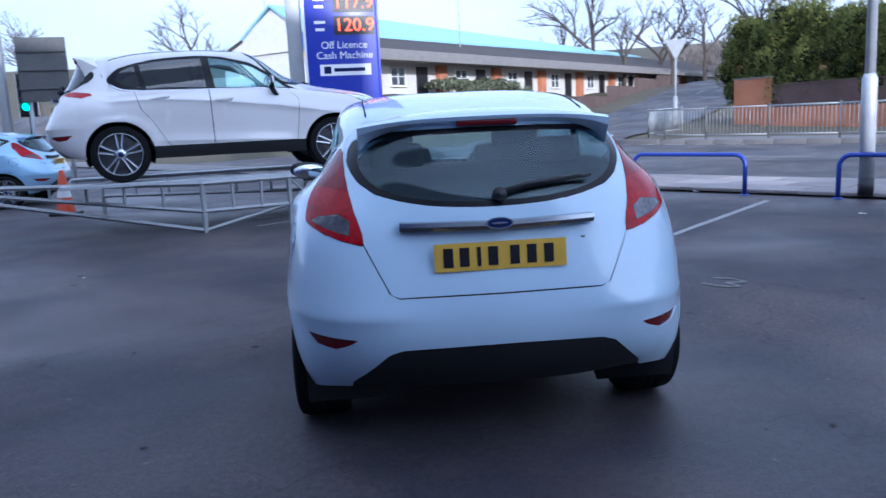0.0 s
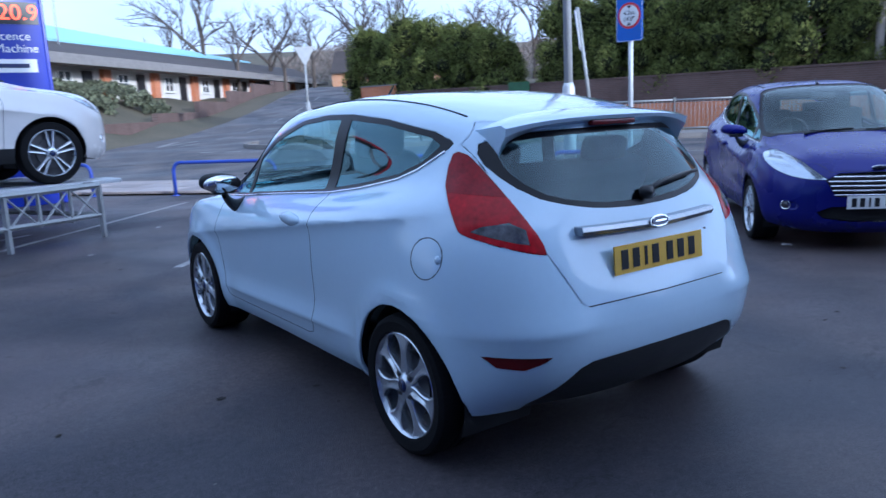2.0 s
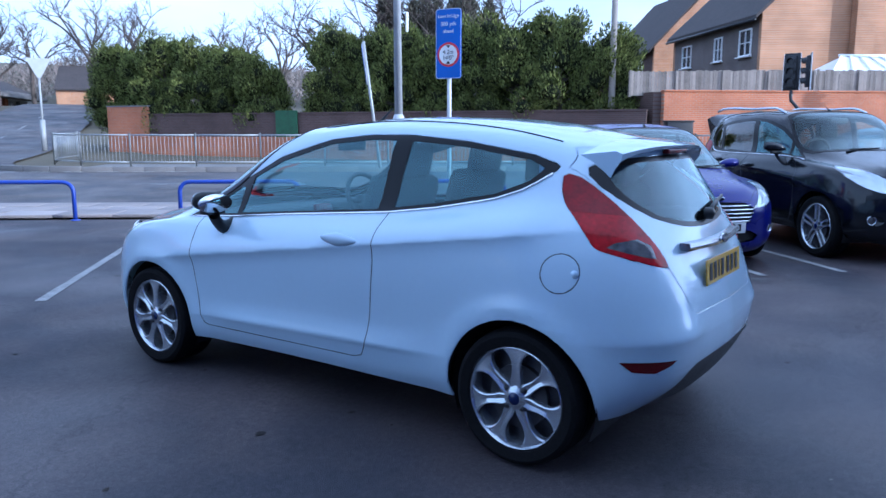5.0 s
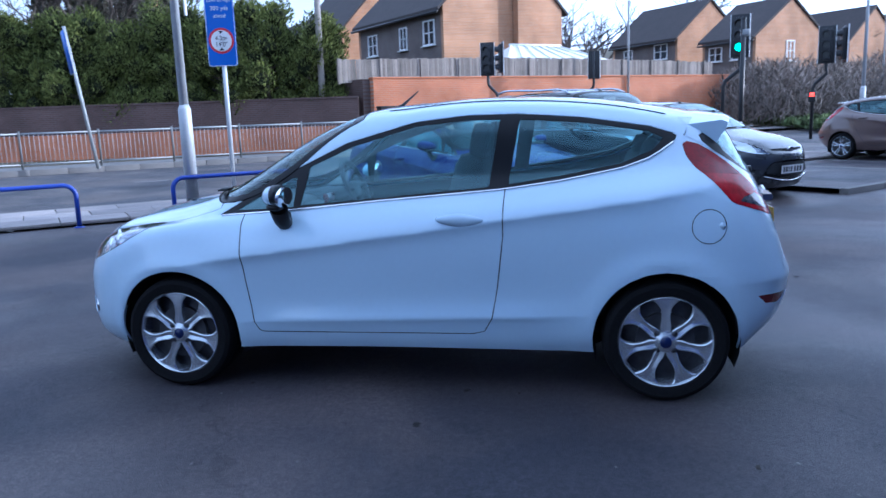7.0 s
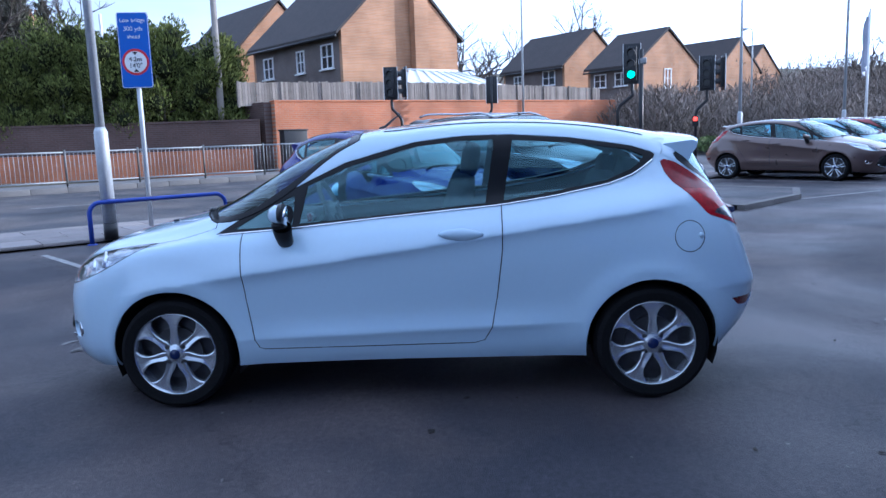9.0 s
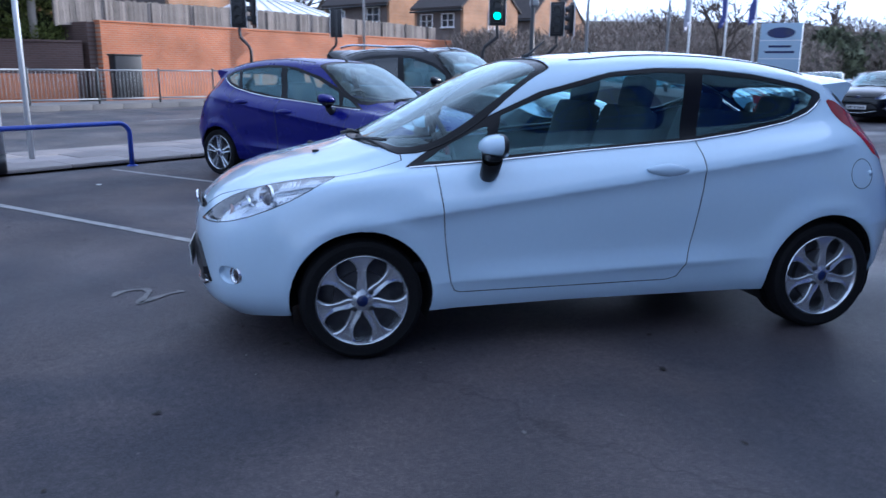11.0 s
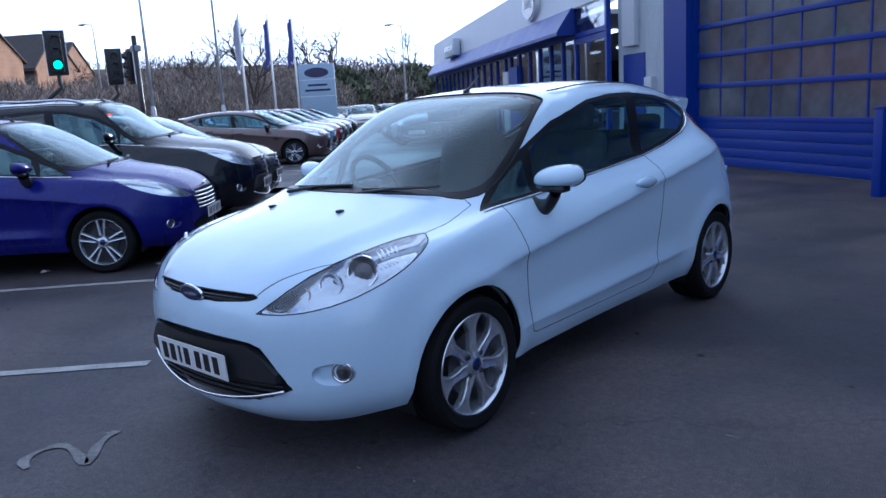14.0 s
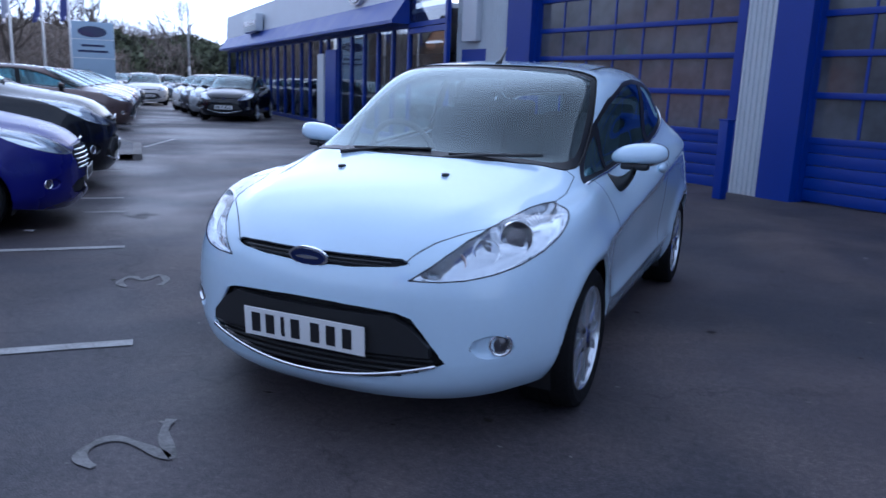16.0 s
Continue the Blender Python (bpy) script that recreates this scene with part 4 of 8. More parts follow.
        part("chrome_lip", b, M["chrome"], gr or car, "thin chrome lip", deform=dfm)
        b = bmesh.new()
        for s in range(14):
            x0, x1 = -.47 + s * .94 / 14, -.47 + (s + 1) * .94 / 14
            vs = [b.verts.new((x, 2.052 - .30 * x * x, z)) for x, z in ((x0, .365), (x1, .365), (x1, .505), (x0, .505))]
            for v in vs:
                top = float(np.interp(abs(v.co.x), (0, .35, .42, .50), (.522, .505, .455, .37)))
                v.co.z = min(v.co.z, top)
            if len({(round(v.co.x, 4), round(v.co.z, 4)) for v in vs}) == 4:
                b.faces.new(vs)
        bmesh.ops.remove_doubles(b, verts=b.verts, dist=.0005)
        for f in b.faces:
            f.normal_update()
        ex = bmesh.ops.extrude_face_region(b, geom=b.faces[:])
        for v in (g for g in ex["geom"] if isinstance(g, bmesh.types.BMVert)):
            v.co.y -= .03
        bmesh.ops.recalc_face_normals(b, faces=b.faces)
        part("bumper_insert", b, M["trim"], gr or car, "dark grey plastic bumper insert", smooth="auto", deform=dfm)
        for k in range(4):
            b = bmesh.new()
            zz = .285 + .021 * k
            xe = float(np.interp(zz, (.26, .32, .37), (.30, .47, .48)))
            tube(b, [(x, 2.03 - .30 * x * x, zz) for x in np.linspace(-xe, xe, 13)], .0045, 6)
            part("grille_bar", b, M["trim"], gr or car, deform=dfm)
        if plate:
            number_plate(2.066, .412, 4, M["plate_w"], car)
    else:
        oval("front_badge", 0, 2.005, .725, .062, .026, 35, car)
        for k in range(5):
            b = bmesh.new()
            zz = .505 + .038 * k
            xe = float(np.interp(zz, (.48, .625, .69), (.33, .39, .30)))
            tube(b, [(x, 2.052 - .33 * x * x - max(0, zz - .6) * .35, zz) for x in np.linspace(-xe, xe, 13)], .0085, 6)
            part("grille_bar", b, M["chrome"], sl or car, deform=dfm)
        if plate:
            number_plate(2.075, .445, 2, M["plate_w"], car)
    if plate:
        number_plate(-1.838, .800, 4, M["plate_y"], tg or car)
    bar = bmesh.new()
    bar_pts = [(x, -1.812 + .19 * x * x, .915 + .02 * abs(x)) for x in np.linspace(-.385, .385, 15)]
    rings = []
    for p in bar_pts:
        rings.append([bar.verts.new((p[0], p[1] + dy, p[2] + dzz)) for dy, dzz in ((.03, .016), (-.012, .016), (-.018, 0), (-.008, -.017), (.03, -.017))])
    for a, b2 in zip(rings, rings[1:]):
        for k in range(4):
            bar.faces.new((a[k], a[k + 1], b2[k + 1], b2[k]))
    bar.faces.new(rings[0]), bar.faces.new(rings[-1][::-1])
    bmesh.ops.recalc_face_normals(bar, faces=bar.faces)
    part("tailgate_bar", bar, M["bar_metal"], tg or car, "dark chrome tailgate bar", smooth="auto", deform=dfm)
    if grille == "slot" or hero:
        oval("rear_badge", 0, -1.835, .925, .055, .023, 12, tg or car)
    # spoiler over the rear window
    sp = bmesh.new()
    rings = []
    for x in np.linspace(-.528, .528, 27):
        a = abs(x) / .528
        ytip = -1.612 + .062 * a**2.4
        ztip = 1.335 - .030 * a**3
        yb = -1.40 + .12 * a**2.2
        ztop = 1.372 - .035 * a**2 - .036 * a**6
        drop = a**7
        rings.append([sp.verts.new((x, yy, zz)) for yy, zz in ((yb + .05, ztop - .004), (yb - .06, ztop - .004), (ytip + .03, ztip + .012), (ytip, ztip),
                                                               (ytip + .008, ztip - .014 - .018 * drop), (ytip + .07 - .036 * drop, ztip - .036 - .03 * drop), (ytip + .12 - .062 * drop, ztip - .05 - .07 * drop))])
    for a, b2 in zip(rings, rings[1:]):
        for k in range(6):
            sp.faces.new((a[k], a[k + 1], b2[k + 1], b2[k]))
    sp.faces.new(rings[0])
    sp.faces.new(rings[-1][::-1])
    bmesh.ops.recalc_face_normals(sp, faces=sp.faces)
    spo = part("spoiler", sp, P, car, smooth="auto", deform=dfm)
    b = bmesh.new()
    box(b, (0, -1.588, 1.308), (.25, .03, .022), bevel=.006)
    part("brake_light", b, M["red_dark"], spo, "high brake light", deform=dfm)
    # wipers, aerial, jets
    for x0, x1, yy in ((-.10, -.56, 0), (.38, -.06, 0)):
        b = bmesh.new()
        tube(b, [(x0, 1.215, .985), ((x0 + x1) / 2, 1.17, 1.014), (x1, 1.10 + .06 * (abs(x1) < .2), 1.020)], [.010, .007, .005], 8)
        tube(b, [(x0 - .06, 1.185, 1.008), (x1, 1.085 + .075 * (abs(x1) < .2), 1.022)], .007, 6)
        part("wiper", b, M["trim"], car, deform=dfm)
    b = bmesh.new()
    tube(b, [(.02, -1.748, 1.028), (.12, -1.742, 1.062), (.36, -1.712, 1.085)], [.016, .010, .006], 8)
    tube(b, [(.10, -1.745, 1.048), (.40, -1.700, 1.083)], .008, 6)
    lathe(b, [(.028, .02), (.026, -.015), (.001, -.025)], 16, axis="y", at=(.02, -1.755, 1.028))
    part("rear_wiper", b, M["trim"], tg or car, deform=dfm)
    b = bmesh.new()
    tube(b, [(0, .205, 1.428), (0, .175, 1.450), (0, .08, 1.527) if hero else (0, .12, 1.49)], [.020, .009, .003], 10)
    part("aerial", b, M["trim"], car, deform=dfm)
    if hero:
        for sx_ in (-.25, .25):
            b = bmesh.new()
            q = bm_tree(bm).ray_cast(Vector((sx_, 1.41, 2)), Vector((0, 0, -1)))[0]
            box(b, q + Vector((0, 0, .004)), (.024, .034, .014), bevel=.005)
            part("washer_jet", b, M["trim"], car)
        q, nrm = snap_x(bm, -1.488, .842, -1)
        b = bmesh.new()
        lathe(b, [(.017, -.004), (.016, .004), (.001, .006)], 16, axis="x", at=q)
        bmesh.ops.reverse_faces(b, faces=b.faces)
        for v in b.verts:
            v.co.x = 2 * q.x - v.co.x
        part("fuel_lock", b, M["paint_white"], car)
        b = bmesh.new()
        for k in range(6):
            box(b, (.34 + k * .026, -1.787 + .02 * k * .4, .835), (.018, .004, .020 if k else .03))
        part("model_script", b, M["chrome"], tg or car, smooth=False)
    if spec.get("rails"):
        for sg in (-1, 1):
            b = bmesh.new()
            tube(b, [(sg * .52, y, 1.40 + .055 * math.sin(min(1, max(0, (.15 - y) / .25)) * 1.57) * (1 if y > -1.15 else max(0, (1.32 + y) / .17)) + .03 - abs(y + .5)**2 * .045) for y in np.linspace(.15, -1.3, 15)], .016, 8)
            part("roof_rail", b, M["alloy"], car, deform=dfm)
    if cabin:
        ins = bmesh.new()
        box(ins, (0, .98, .80), (1.34, .42, .24), bevel=.08)
        box(ins, (.37, .80, .885), (.42, .24, .10), bevel=.045)
        box(ins, (0, .74, .72), (.26, .22, .34), bevel=.05)
        box(ins, (0, .10, .52), (.22, 1.1, .28), bevel=.05)
        box(ins, (0, -.2, .40), (1.36, 2.6, .06), bevel=.02)
        box(ins, (0, -1.45, .80), (1.1, .30, .05), bevel=.02)
        dsh = part("dashboard", ins, M["plastic_in"], car, "dark plastic dashboard and console", deform=dfm)
        b = bmesh.new()
        box(b, (0, .628, .80), (.20, .02, .14), Matrix.Rotation(radians(-18), 3, "X"), bevel=.006)
        part("control_panel", b, M["alloy"], dsh, "silver control panel", deform=dfm)
        b = bmesh.new()
        box(b, (0, .66, .915), (.15, .03, .055), Matrix.Rotation(radians(-12), 3, "X"), bevel=.012)
        part("display", b, M["red_dark"], dsh, "small dark red display", deform=dfm)
        for sx_ in (-.36, .36):
            b = bmesh.new()
            box(b, (sx_, .10, .60), (.50, .52, .17), bevel=.07)
            box(b, (sx_, -.22, .88), (.48, .15, .62), Matrix.Rotation(radians(16), 3, "X"), bevel=.07)
            st_ = part("seat", b, M["fabric"], car, deform=dfm)
            b = bmesh.new()
            box(b, (sx_, -.335, 1.245), (.265, .10, .185), Matrix.Rotation(radians(12), 3, "X"), bevel=.045)
            tube(b, [(sx_ - .06, -.32, 1.10), (sx_ - .06, -.325, 1.19)], .007, 6)
            tube(b, [(sx_ + .06, -.32, 1.10), (sx_ + .06, -.325, 1.19)], .007, 6)
            part("headrest", b, M["fabric"], st_, deform=dfm)
        b = bmesh.new()
        box(b, (0, -.82, .60), (1.28, .48, .18), bevel=.07)
        box(b, (0, -1.12, .86), (1.26, .15, .56), Matrix.Rotation(radians(20), 3, "X"), bevel=.06)
        rs_ = part("rear_bench", b, M["fabric"], car, deform=dfm)
        for sx_ in (-.36, .36):
            b = bmesh.new()
            box(b, (sx_, -1.205, 1.165), (.25, .09, .13), Matrix.Rotation(radians(16), 3, "X"), bevel=.04)
            part("headrest", b, M["fabric"], rs_, deform=dfm)
        b = bmesh.new()
        ring = []
        for k in range(28):
            a = k * math.tau / 28
            ring.append((.37 + .182 * math.cos(a), 0, .182 * math.sin(a)))
        ring.append(ring[0])
        tube(b, ring, .016, 8, cap=False)
        box(b, (.37, .02, -.01), (.15, .05, .11), bevel=.025)
        for a in (0, math.pi, -math.pi / 2):
            tube(b, [(.37, .02, 0), (.37 + .17 * math.cos(a), 0, .17 * math.sin(a))], [.022, .014], 8)
        bmesh.ops.transform(b, matrix=pose(0, .60, .945, -24), verts=b.verts)
        part("steering_wheel", b, M["plastic_in"], car, deform=dfm)
        b = bmesh.new()
        box(b, (0, .40, 1.315), (.23, .03, .07), bevel=.014)
        part("cabin_mirror", b, M["plastic_in"], car, deform=dfm)
    TREES.pop(id(bm), None)
    bm.free()
    return car


M["red_top"] = mat("deep_red_lens", (0.22, 0.002, 0.007), 0.14, vary=0.25, scale=14, fine=70, coat=0.06, spec=0.22)
M["glass_rear"] = glass("rear_glass", (0.58, 0.77, 0.81), 0.055, sheen=(0.80, 0.95, 1.0))
M["lamp_bowl"] = mat("lamp_bowl", (0.60, 0.63, 0.67), 0.17, 0.9, vary=0.10, scale=8, fine=60)
M["bar_metal"] = mat("dark_chrome", (0.30, 0.31, 0.33), 0.2, 1.0, vary=0.05)
HATCH = dict(wb=2.489, front=.815, rear=.64, width=1.736, belt=.95, roof=1.47, wheel=.295)
HERO = make_car("white_hatchback", "white three-door hatchback parked on dark asphalt", "paint_white", HATCH, Matrix(), hero=True)


# ---- place frames: road (a along, n across), bays (u along, v across), showroom (e along, out towards the lot) ----
def RD(a, n, z=0.0):
    return Vector((.63 * a + .777 * n, -.777 * a + .63 * n, z))


def BAY(u, v, z=0.0):
    return Vector((.7071 * (u - v), -.7071 * (u + v), z))


SHOW = Matrix(((.839, -.545, 0, -3.54), (-.545, -.839, 0, -5.45), (0, 0, 1, 0), (0, 0, 0, 1)))
ROAD_TURN = math.degrees(math.atan2(-.777, .63))


def rise(x, y):
    """Height of the land: level lot, a slight rise over the road, banks and hills beyond."""
    n = .777 * x + .63 * y
    z = .27 * sstep(n, 10.5, 21) + .35 * sstep(n, 21, 45)
    s, w = (x - 12) * .584 + (y - 35) * .812, (x - 12) * .812 - (y - 35) * .584
    z += max(3.3 * sstep(s, 2, 46) * sstep(n, 20, 32), 2.7 * sstep(-w, 5.5, 12) * sstep(s, -16, -6) * sstep(y, 26, 36))
    r = math.hypot(x, y)
    z += 9 * sstep(r, 80, 220) * sstep(n, 10, 60) + 6 * sstep(r, 90, 260)
    return z


# materials of the place
def asphalt_mat(name, base, damp):
    m = mat(name, base, 0.62, vary=0.24, scale=1.1, fine=170, bump=0.45, bump_scale=150, rvary=0.1, spec=0.33)
    n, l = m.node_tree.nodes, m.node_tree.links
    b = n["Principled BSDF"]
    co = n["Texture Coordinate"]
    patch, pr = n.new("ShaderNodeTexNoise"), n.new("ShaderNodeMapRange")
    patch.inputs["Scale"].default_value, patch.inputs["Detail"].default_value, patch.inputs["Distortion"].default_value = 0.33, 6, 0.4
    l.new(co.outputs["Object"], patch.inputs["Vector"])
    pr.inputs["From Min"].default_value, pr.inputs["From Max"].default_value = 0.42, 0.62
    pr.inputs["To Min"].default_value, pr.inputs["To Max"].default_value = 0.70, damp
    l.new(patch.outputs["Fac"], pr.inputs["Value"])
    l.new(pr.outputs[0], b.inputs["Roughness"])
    # worn aggregate and cracks
    vor, cr = n.new("ShaderNodeTexVoronoi"), n.new("ShaderNodeValToRGB")
    vor.feature = "DISTANCE_TO_EDGE"
    vor.inputs["Scale"].default_value = 0.32
    wob, mixv = n.new("ShaderNodeTexNoise"), n.new("ShaderNodeVectorMath")
    wob.inputs["Scale"].default_value, wob.inputs["Detail"].default_value = 2.5, 6
    l.new(co.outputs["Object"], wob.inputs["Vector"])
    mixv.operation = "MULTIPLY_ADD"
    l.new(wob.outputs["Color"], mixv.inputs[0])
    mixv.inputs[1].default_value = (0.9, 0.9, 0)
    l.new(co.outputs["Object"], mixv.inputs[2])
    l.new(mixv.outputs[0], vor.inputs["Vector"])
    cr.color_ramp.elements[0].position, cr.color_ramp.elements[1].position = 0.0, 0.0035
    cr.color_ramp.elements[0].color = (0.6, 0.6, 0.6, 1)
    l.new(vor.outputs["Distance"], cr.inputs["Fac"])
    speck, sr = n.new("ShaderNodeTexVoronoi"), n.new("ShaderNodeValToRGB")
    speck.inputs["Scale"].default_value = 90
    l.new(co.outputs["Object"], speck.inputs["Vector"])
    sr.color_ramp.elements[0].position, sr.color_ramp.elements[1].position = 0.05, 0.5
    sr.color_ramp.elements[0].color, sr.color_ramp.elements[1].color = (1.6, 1.6, 1.6, 1), (0.9, 0.9, 0.9, 1)
    l.new(speck.outputs["Distance"], sr.inputs["Fac"])
    m1, m2 = n.new("ShaderNodeMixRGB"), n.new("ShaderNodeMixRGB")
    for q in (m1, m2):
        q.blend_type = "MULTIPLY"
        q.inputs[0].default_value = 1
    ramp = n["Color Ramp"]
    l.new(ramp.outputs["Color"], m1.inputs[1])
    l.new(cr.outputs["Color"], m1.inputs[2])
    l.new(m1.outputs[0], m2.inputs[1])
    l.new(sr.outputs["Color"], m2.inputs[2])
    mot, mr, m3 = n.new("ShaderNodeTexNoise"), n.new("ShaderNodeValToRGB"), n.new("ShaderNodeMixRGB")
    mot.inputs["Scale"].default_value, mot.inputs["Detail"].default_value, mot.inputs["Roughness"].default_value = 26.0, 9, 0.8
    l.new(co.outputs["Object"], mot.inputs["Vector"])
    mr.color_ramp.elements[0].position, mr.color_ramp.elements[1].position = 0.36, 0.66
    mr.color_ramp.elements[0].color, mr.color_ramp.elements[1].color = (0.62, 0.63, 0.66, 1), (1.42, 1.36, 1.32, 1)
    l.new(mot.outputs["Fac"], mr.inputs["Fac"])
    m3.blend_type = "MULTIPLY"
    m3.inputs[0].default_value = 1
    l.new(m2.outputs[0], m3.inputs[1])
    l.new(mr.outputs["Color"], m3.inputs[2])
    tone, tr_, m4 = n.new("ShaderNodeTexNoise"), n.new("ShaderNodeValToRGB"), n.new("ShaderNodeMixRGB")
    tone.inputs["Scale"].default_value, tone.inputs["Detail"].default_value, tone.inputs["Distortion"].default_value = 0.75, 7, 0.6
    l.new(co.outputs["Object"], tone.inputs["Vector"])
    tr_.color_ramp.elements[0].position, tr_.color_ramp.elements[1].position = 0.38, 0.64
    tr_.color_ramp.elements[0].color, tr_.color_ramp.elements[1].color = (0.64, 0.69, 0.79, 1), (1.38, 1.30, 1.21, 1)
    l.new(tone.outputs["Fac"], tr_.inputs["Fac"])
    m4.blend_type = "MULTIPLY"
    m4.inputs[0].default_value = 1
    l.new(m3.outputs[0], m4.inputs[1])
    l.new(tr_.outputs["Color"], m4.inputs[2])
    l.new(m4.outputs[0], b.inputs["Base Color"])
    return m


def brick_mat(name, c1, c2, mortar, scale=1.0):
    m = mat(name, c1, 0.85, vary=0.1)
    n, l = m.node_tree.nodes, m.node_tree.links
    b = n["Principled BSDF"]
    co, br, mp = n["Texture Coordinate"], n.new("ShaderNodeTexBrick"), n.new("ShaderNodeMapping")
    mp.inputs["Rotation"].default_value = (radians(90), 0, 0)
    br.inputs["Scale"].default_value = scale
    br.inputs["Brick Width"].default_value, br.inputs["Row Height"].default_value = 0.225, 0.075
    br.inputs["Mortar Size"].default_value = 0.008
    br.inputs["Color1"].default_value, br.inputs["Color2"].default_value = (*c1, 1), (*c2, 1)
    br.inputs["Mortar"].default_value = (*mortar, 1)
    l.new(co.outputs["Object"], mp.inputs["Vector"])
    l.new(mp.outputs[0], br.inputs["Vector"])
    mx = n.new("ShaderNodeMixRGB")
    mx.blend_type = "MULTIPLY"
    mx.inputs[0].default_value = 0.8
    st = n.new("ShaderNodeTexNoise")
    st.inputs["Scale"].default_value, st.inputs["Detail"].default_value = 0.7, 6
    l.new(co.outputs["Object"], st.inputs["Vector"])
    sr = n.new("ShaderNodeValToRGB")
    sr.color_ramp.elements[0].position, sr.color_ramp.elements[1].position = 0.3, 0.7
    sr.color_ramp.elements[0].color, sr.color_ramp.elements[1].color = (0.6, 0.58, 0.56, 1), (1.1, 1.1, 1.1, 1)
    l.new(st.outputs["Fac"], sr.inputs["Fac"])
    l.new(br.outputs["Color"], mx.inputs[1])
    l.new(sr.outputs["Color"], mx.inputs[2])
    l.new(mx.outputs[0], b.inputs["Base Color"])
    bp = n.new("ShaderNodeBump")
    bp.inputs["Strength"].default_value, bp.inputs["Distance"].default_value = 0.5, 0.01
    l.new(br.outputs["Fac"], bp.inputs["Height"])
    bp.invert = True
    l.new(bp.outputs[0], b.inputs["Normal"])
    return m


M["lot"] = asphalt_mat("lot_asphalt", (0.064, 0.057, 0.061), 0.42)
M["road"] = asphalt_mat("road_asphalt", (0.082, 0.077, 0.078), 0.50)
M["earth"] = mat("rough_grass_bank", (0.075, 0.085, 0.035), 0.95, vary=0.3, scale=0.25, fine=9, bump=0.6, bump_scale=14, second=(0.14, 0.11, 0.07))
M["line"] = mat("worn_white_line", (0.29, 0.285, 0.275), 0.75, vary=0.32, scale=7, fine=60, bump=0.2)
M["slab"] = mat("paving_slab", (0.30, 0.265, 0.25), 0.85, vary=0.12, scale=2, fine=60, bump=0.25, bump_scale=150, island=0.25)
M["kerb"] = mat("concrete_kerb", (0.19, 0.178, 0.168), 0.85, vary=0.15, scale=2, fine=40, bump=0.3)
M["rail_blue"] = mat("blue_rail_paint", (0.028, 0.055, 0.32), 0.38, vary=0.12, scale=6, fine=60)
M["galv"] = mat("galvanised_steel", (0.50, 0.52, 0.54), 0.5, 0.25, vary=0.12, scale=4, fine=50)
M["pale_steel"] = mat("painted_steel", (0.33, 0.34, 0.34), 0.5, 0.2, vary=0.1)
M["black_paint"] = mat("black_paint", (0.015, 0.015, 0.017), 0.45, vary=0.2)
M["sign_blue"] = mat("sign_blue", (0.018, 0.11, 0.50), 0.4, vary=0.06)
M["white_paint"] = mat("white_paint", (0.78, 0.78, 0.77), 0.5, vary=0.05)
M["sign_red"] = mat("sign_red", (0.55, 0.02, 0.03), 0.4, vary=0.05)
M["b_blue"] = mat("showroom_blue", (0.004, 0.028, 0.245), 0.42, vary=0.08, scale=1.5, fine=40)
M["b_white"] = mat("pale_cladding", (0.55, 0.58, 0.63), 0.5, 0.1, vary=0.05, scale=1)
M["b_grey"] = mat("ribbed_cladding", (0.52, 0.56, 0.60), 0.45, 0.2, vary=0.06, scale=2)
M["shop_glass"] = glass("shop_glass", (0.55, 0.60, 0.66))
# opaque blue-grey tone put in for the reflected sky and lot
M["door_pane"] = mat("sky_toned_workshop_pane", (0.085, 0.09, 0.105), 0.16, vary=0.35, scale=0.9, fine=4, coat=0.3)
M["inside"] = mat("showroom_interior", (0.20, 0.20, 0.21), 0.8, vary=0.3, scale=0.6)
M["brick_or"] = brick_mat("orange_brick", (0.58, 0.205, 0.082), (0.52, 0.17, 0.07), (0.46, 0.30, 0.22))
# brick colour darkened for walls and fronts in shade; also the street wall
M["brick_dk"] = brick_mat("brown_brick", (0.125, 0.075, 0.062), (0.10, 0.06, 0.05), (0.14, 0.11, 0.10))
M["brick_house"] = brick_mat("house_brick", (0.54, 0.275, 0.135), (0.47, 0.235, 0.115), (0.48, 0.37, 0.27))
# house brick greyed so the shade of unlit fronts is in its colour
M["brick_shade"] = brick_mat("shaded_house_brick", (0.16, 0.13, 0.12), (0.19, 0.15, 0.13), (0.20, 0.18, 0.17))
M["tile"] = mat("roof_tiles", (0.055, 0.045, 0.042), 0.85, vary=0.2, scale=1, fine=8, bump=0.5, bump_scale=9)
M["render_w"] = mat("cream_render", (0.62, 0.60, 0.56), 0.85, vary=0.06)
M["pane"] = mat("house_pane", (0.06, 0.075, 0.09), 0.08, vary=0.1, coat=0.5)
M["timber"] = mat("weathered_timber", (0.24, 0.205, 0.175), 0.9, vary=0.2, scale=2, fine=30, bump=0.3, island=0.25)
M["roof_blue"] = mat("pale_blue_roof", (0.30, 0.52, 0.62), 0.45, 0.1, vary=0.06)
M["bark"] = mat("bark", (0.085, 0.068, 0.055), 0.95, vary=0.25, scale=4, fine=30, bump=0.6, bump_scale=40)
M["leaf"] = mat("conifer_leaf", (0.075, 0.112, 0.028), 0.8, vary=0.35, scale=0.9, fine=6, island=0.30, second=(0.225, 0.250, 0.065), spec=0.2)
# shade deep in the crown, put into a near-black core colour
M["leaf_shade"] = mat("conifer_core_shade", (0.016, 0.019, 0.009), 0.95, vary=0.3, scale=3, fine=20, spec=0.1)
# base lightened so the haze of distance is in the twig colour
M["twig"] = mat("hazed_winter_twigs", (0.20, 0.165, 0.14), 0.95, vary=0.25, scale=0.3, fine=5, island=0.35)
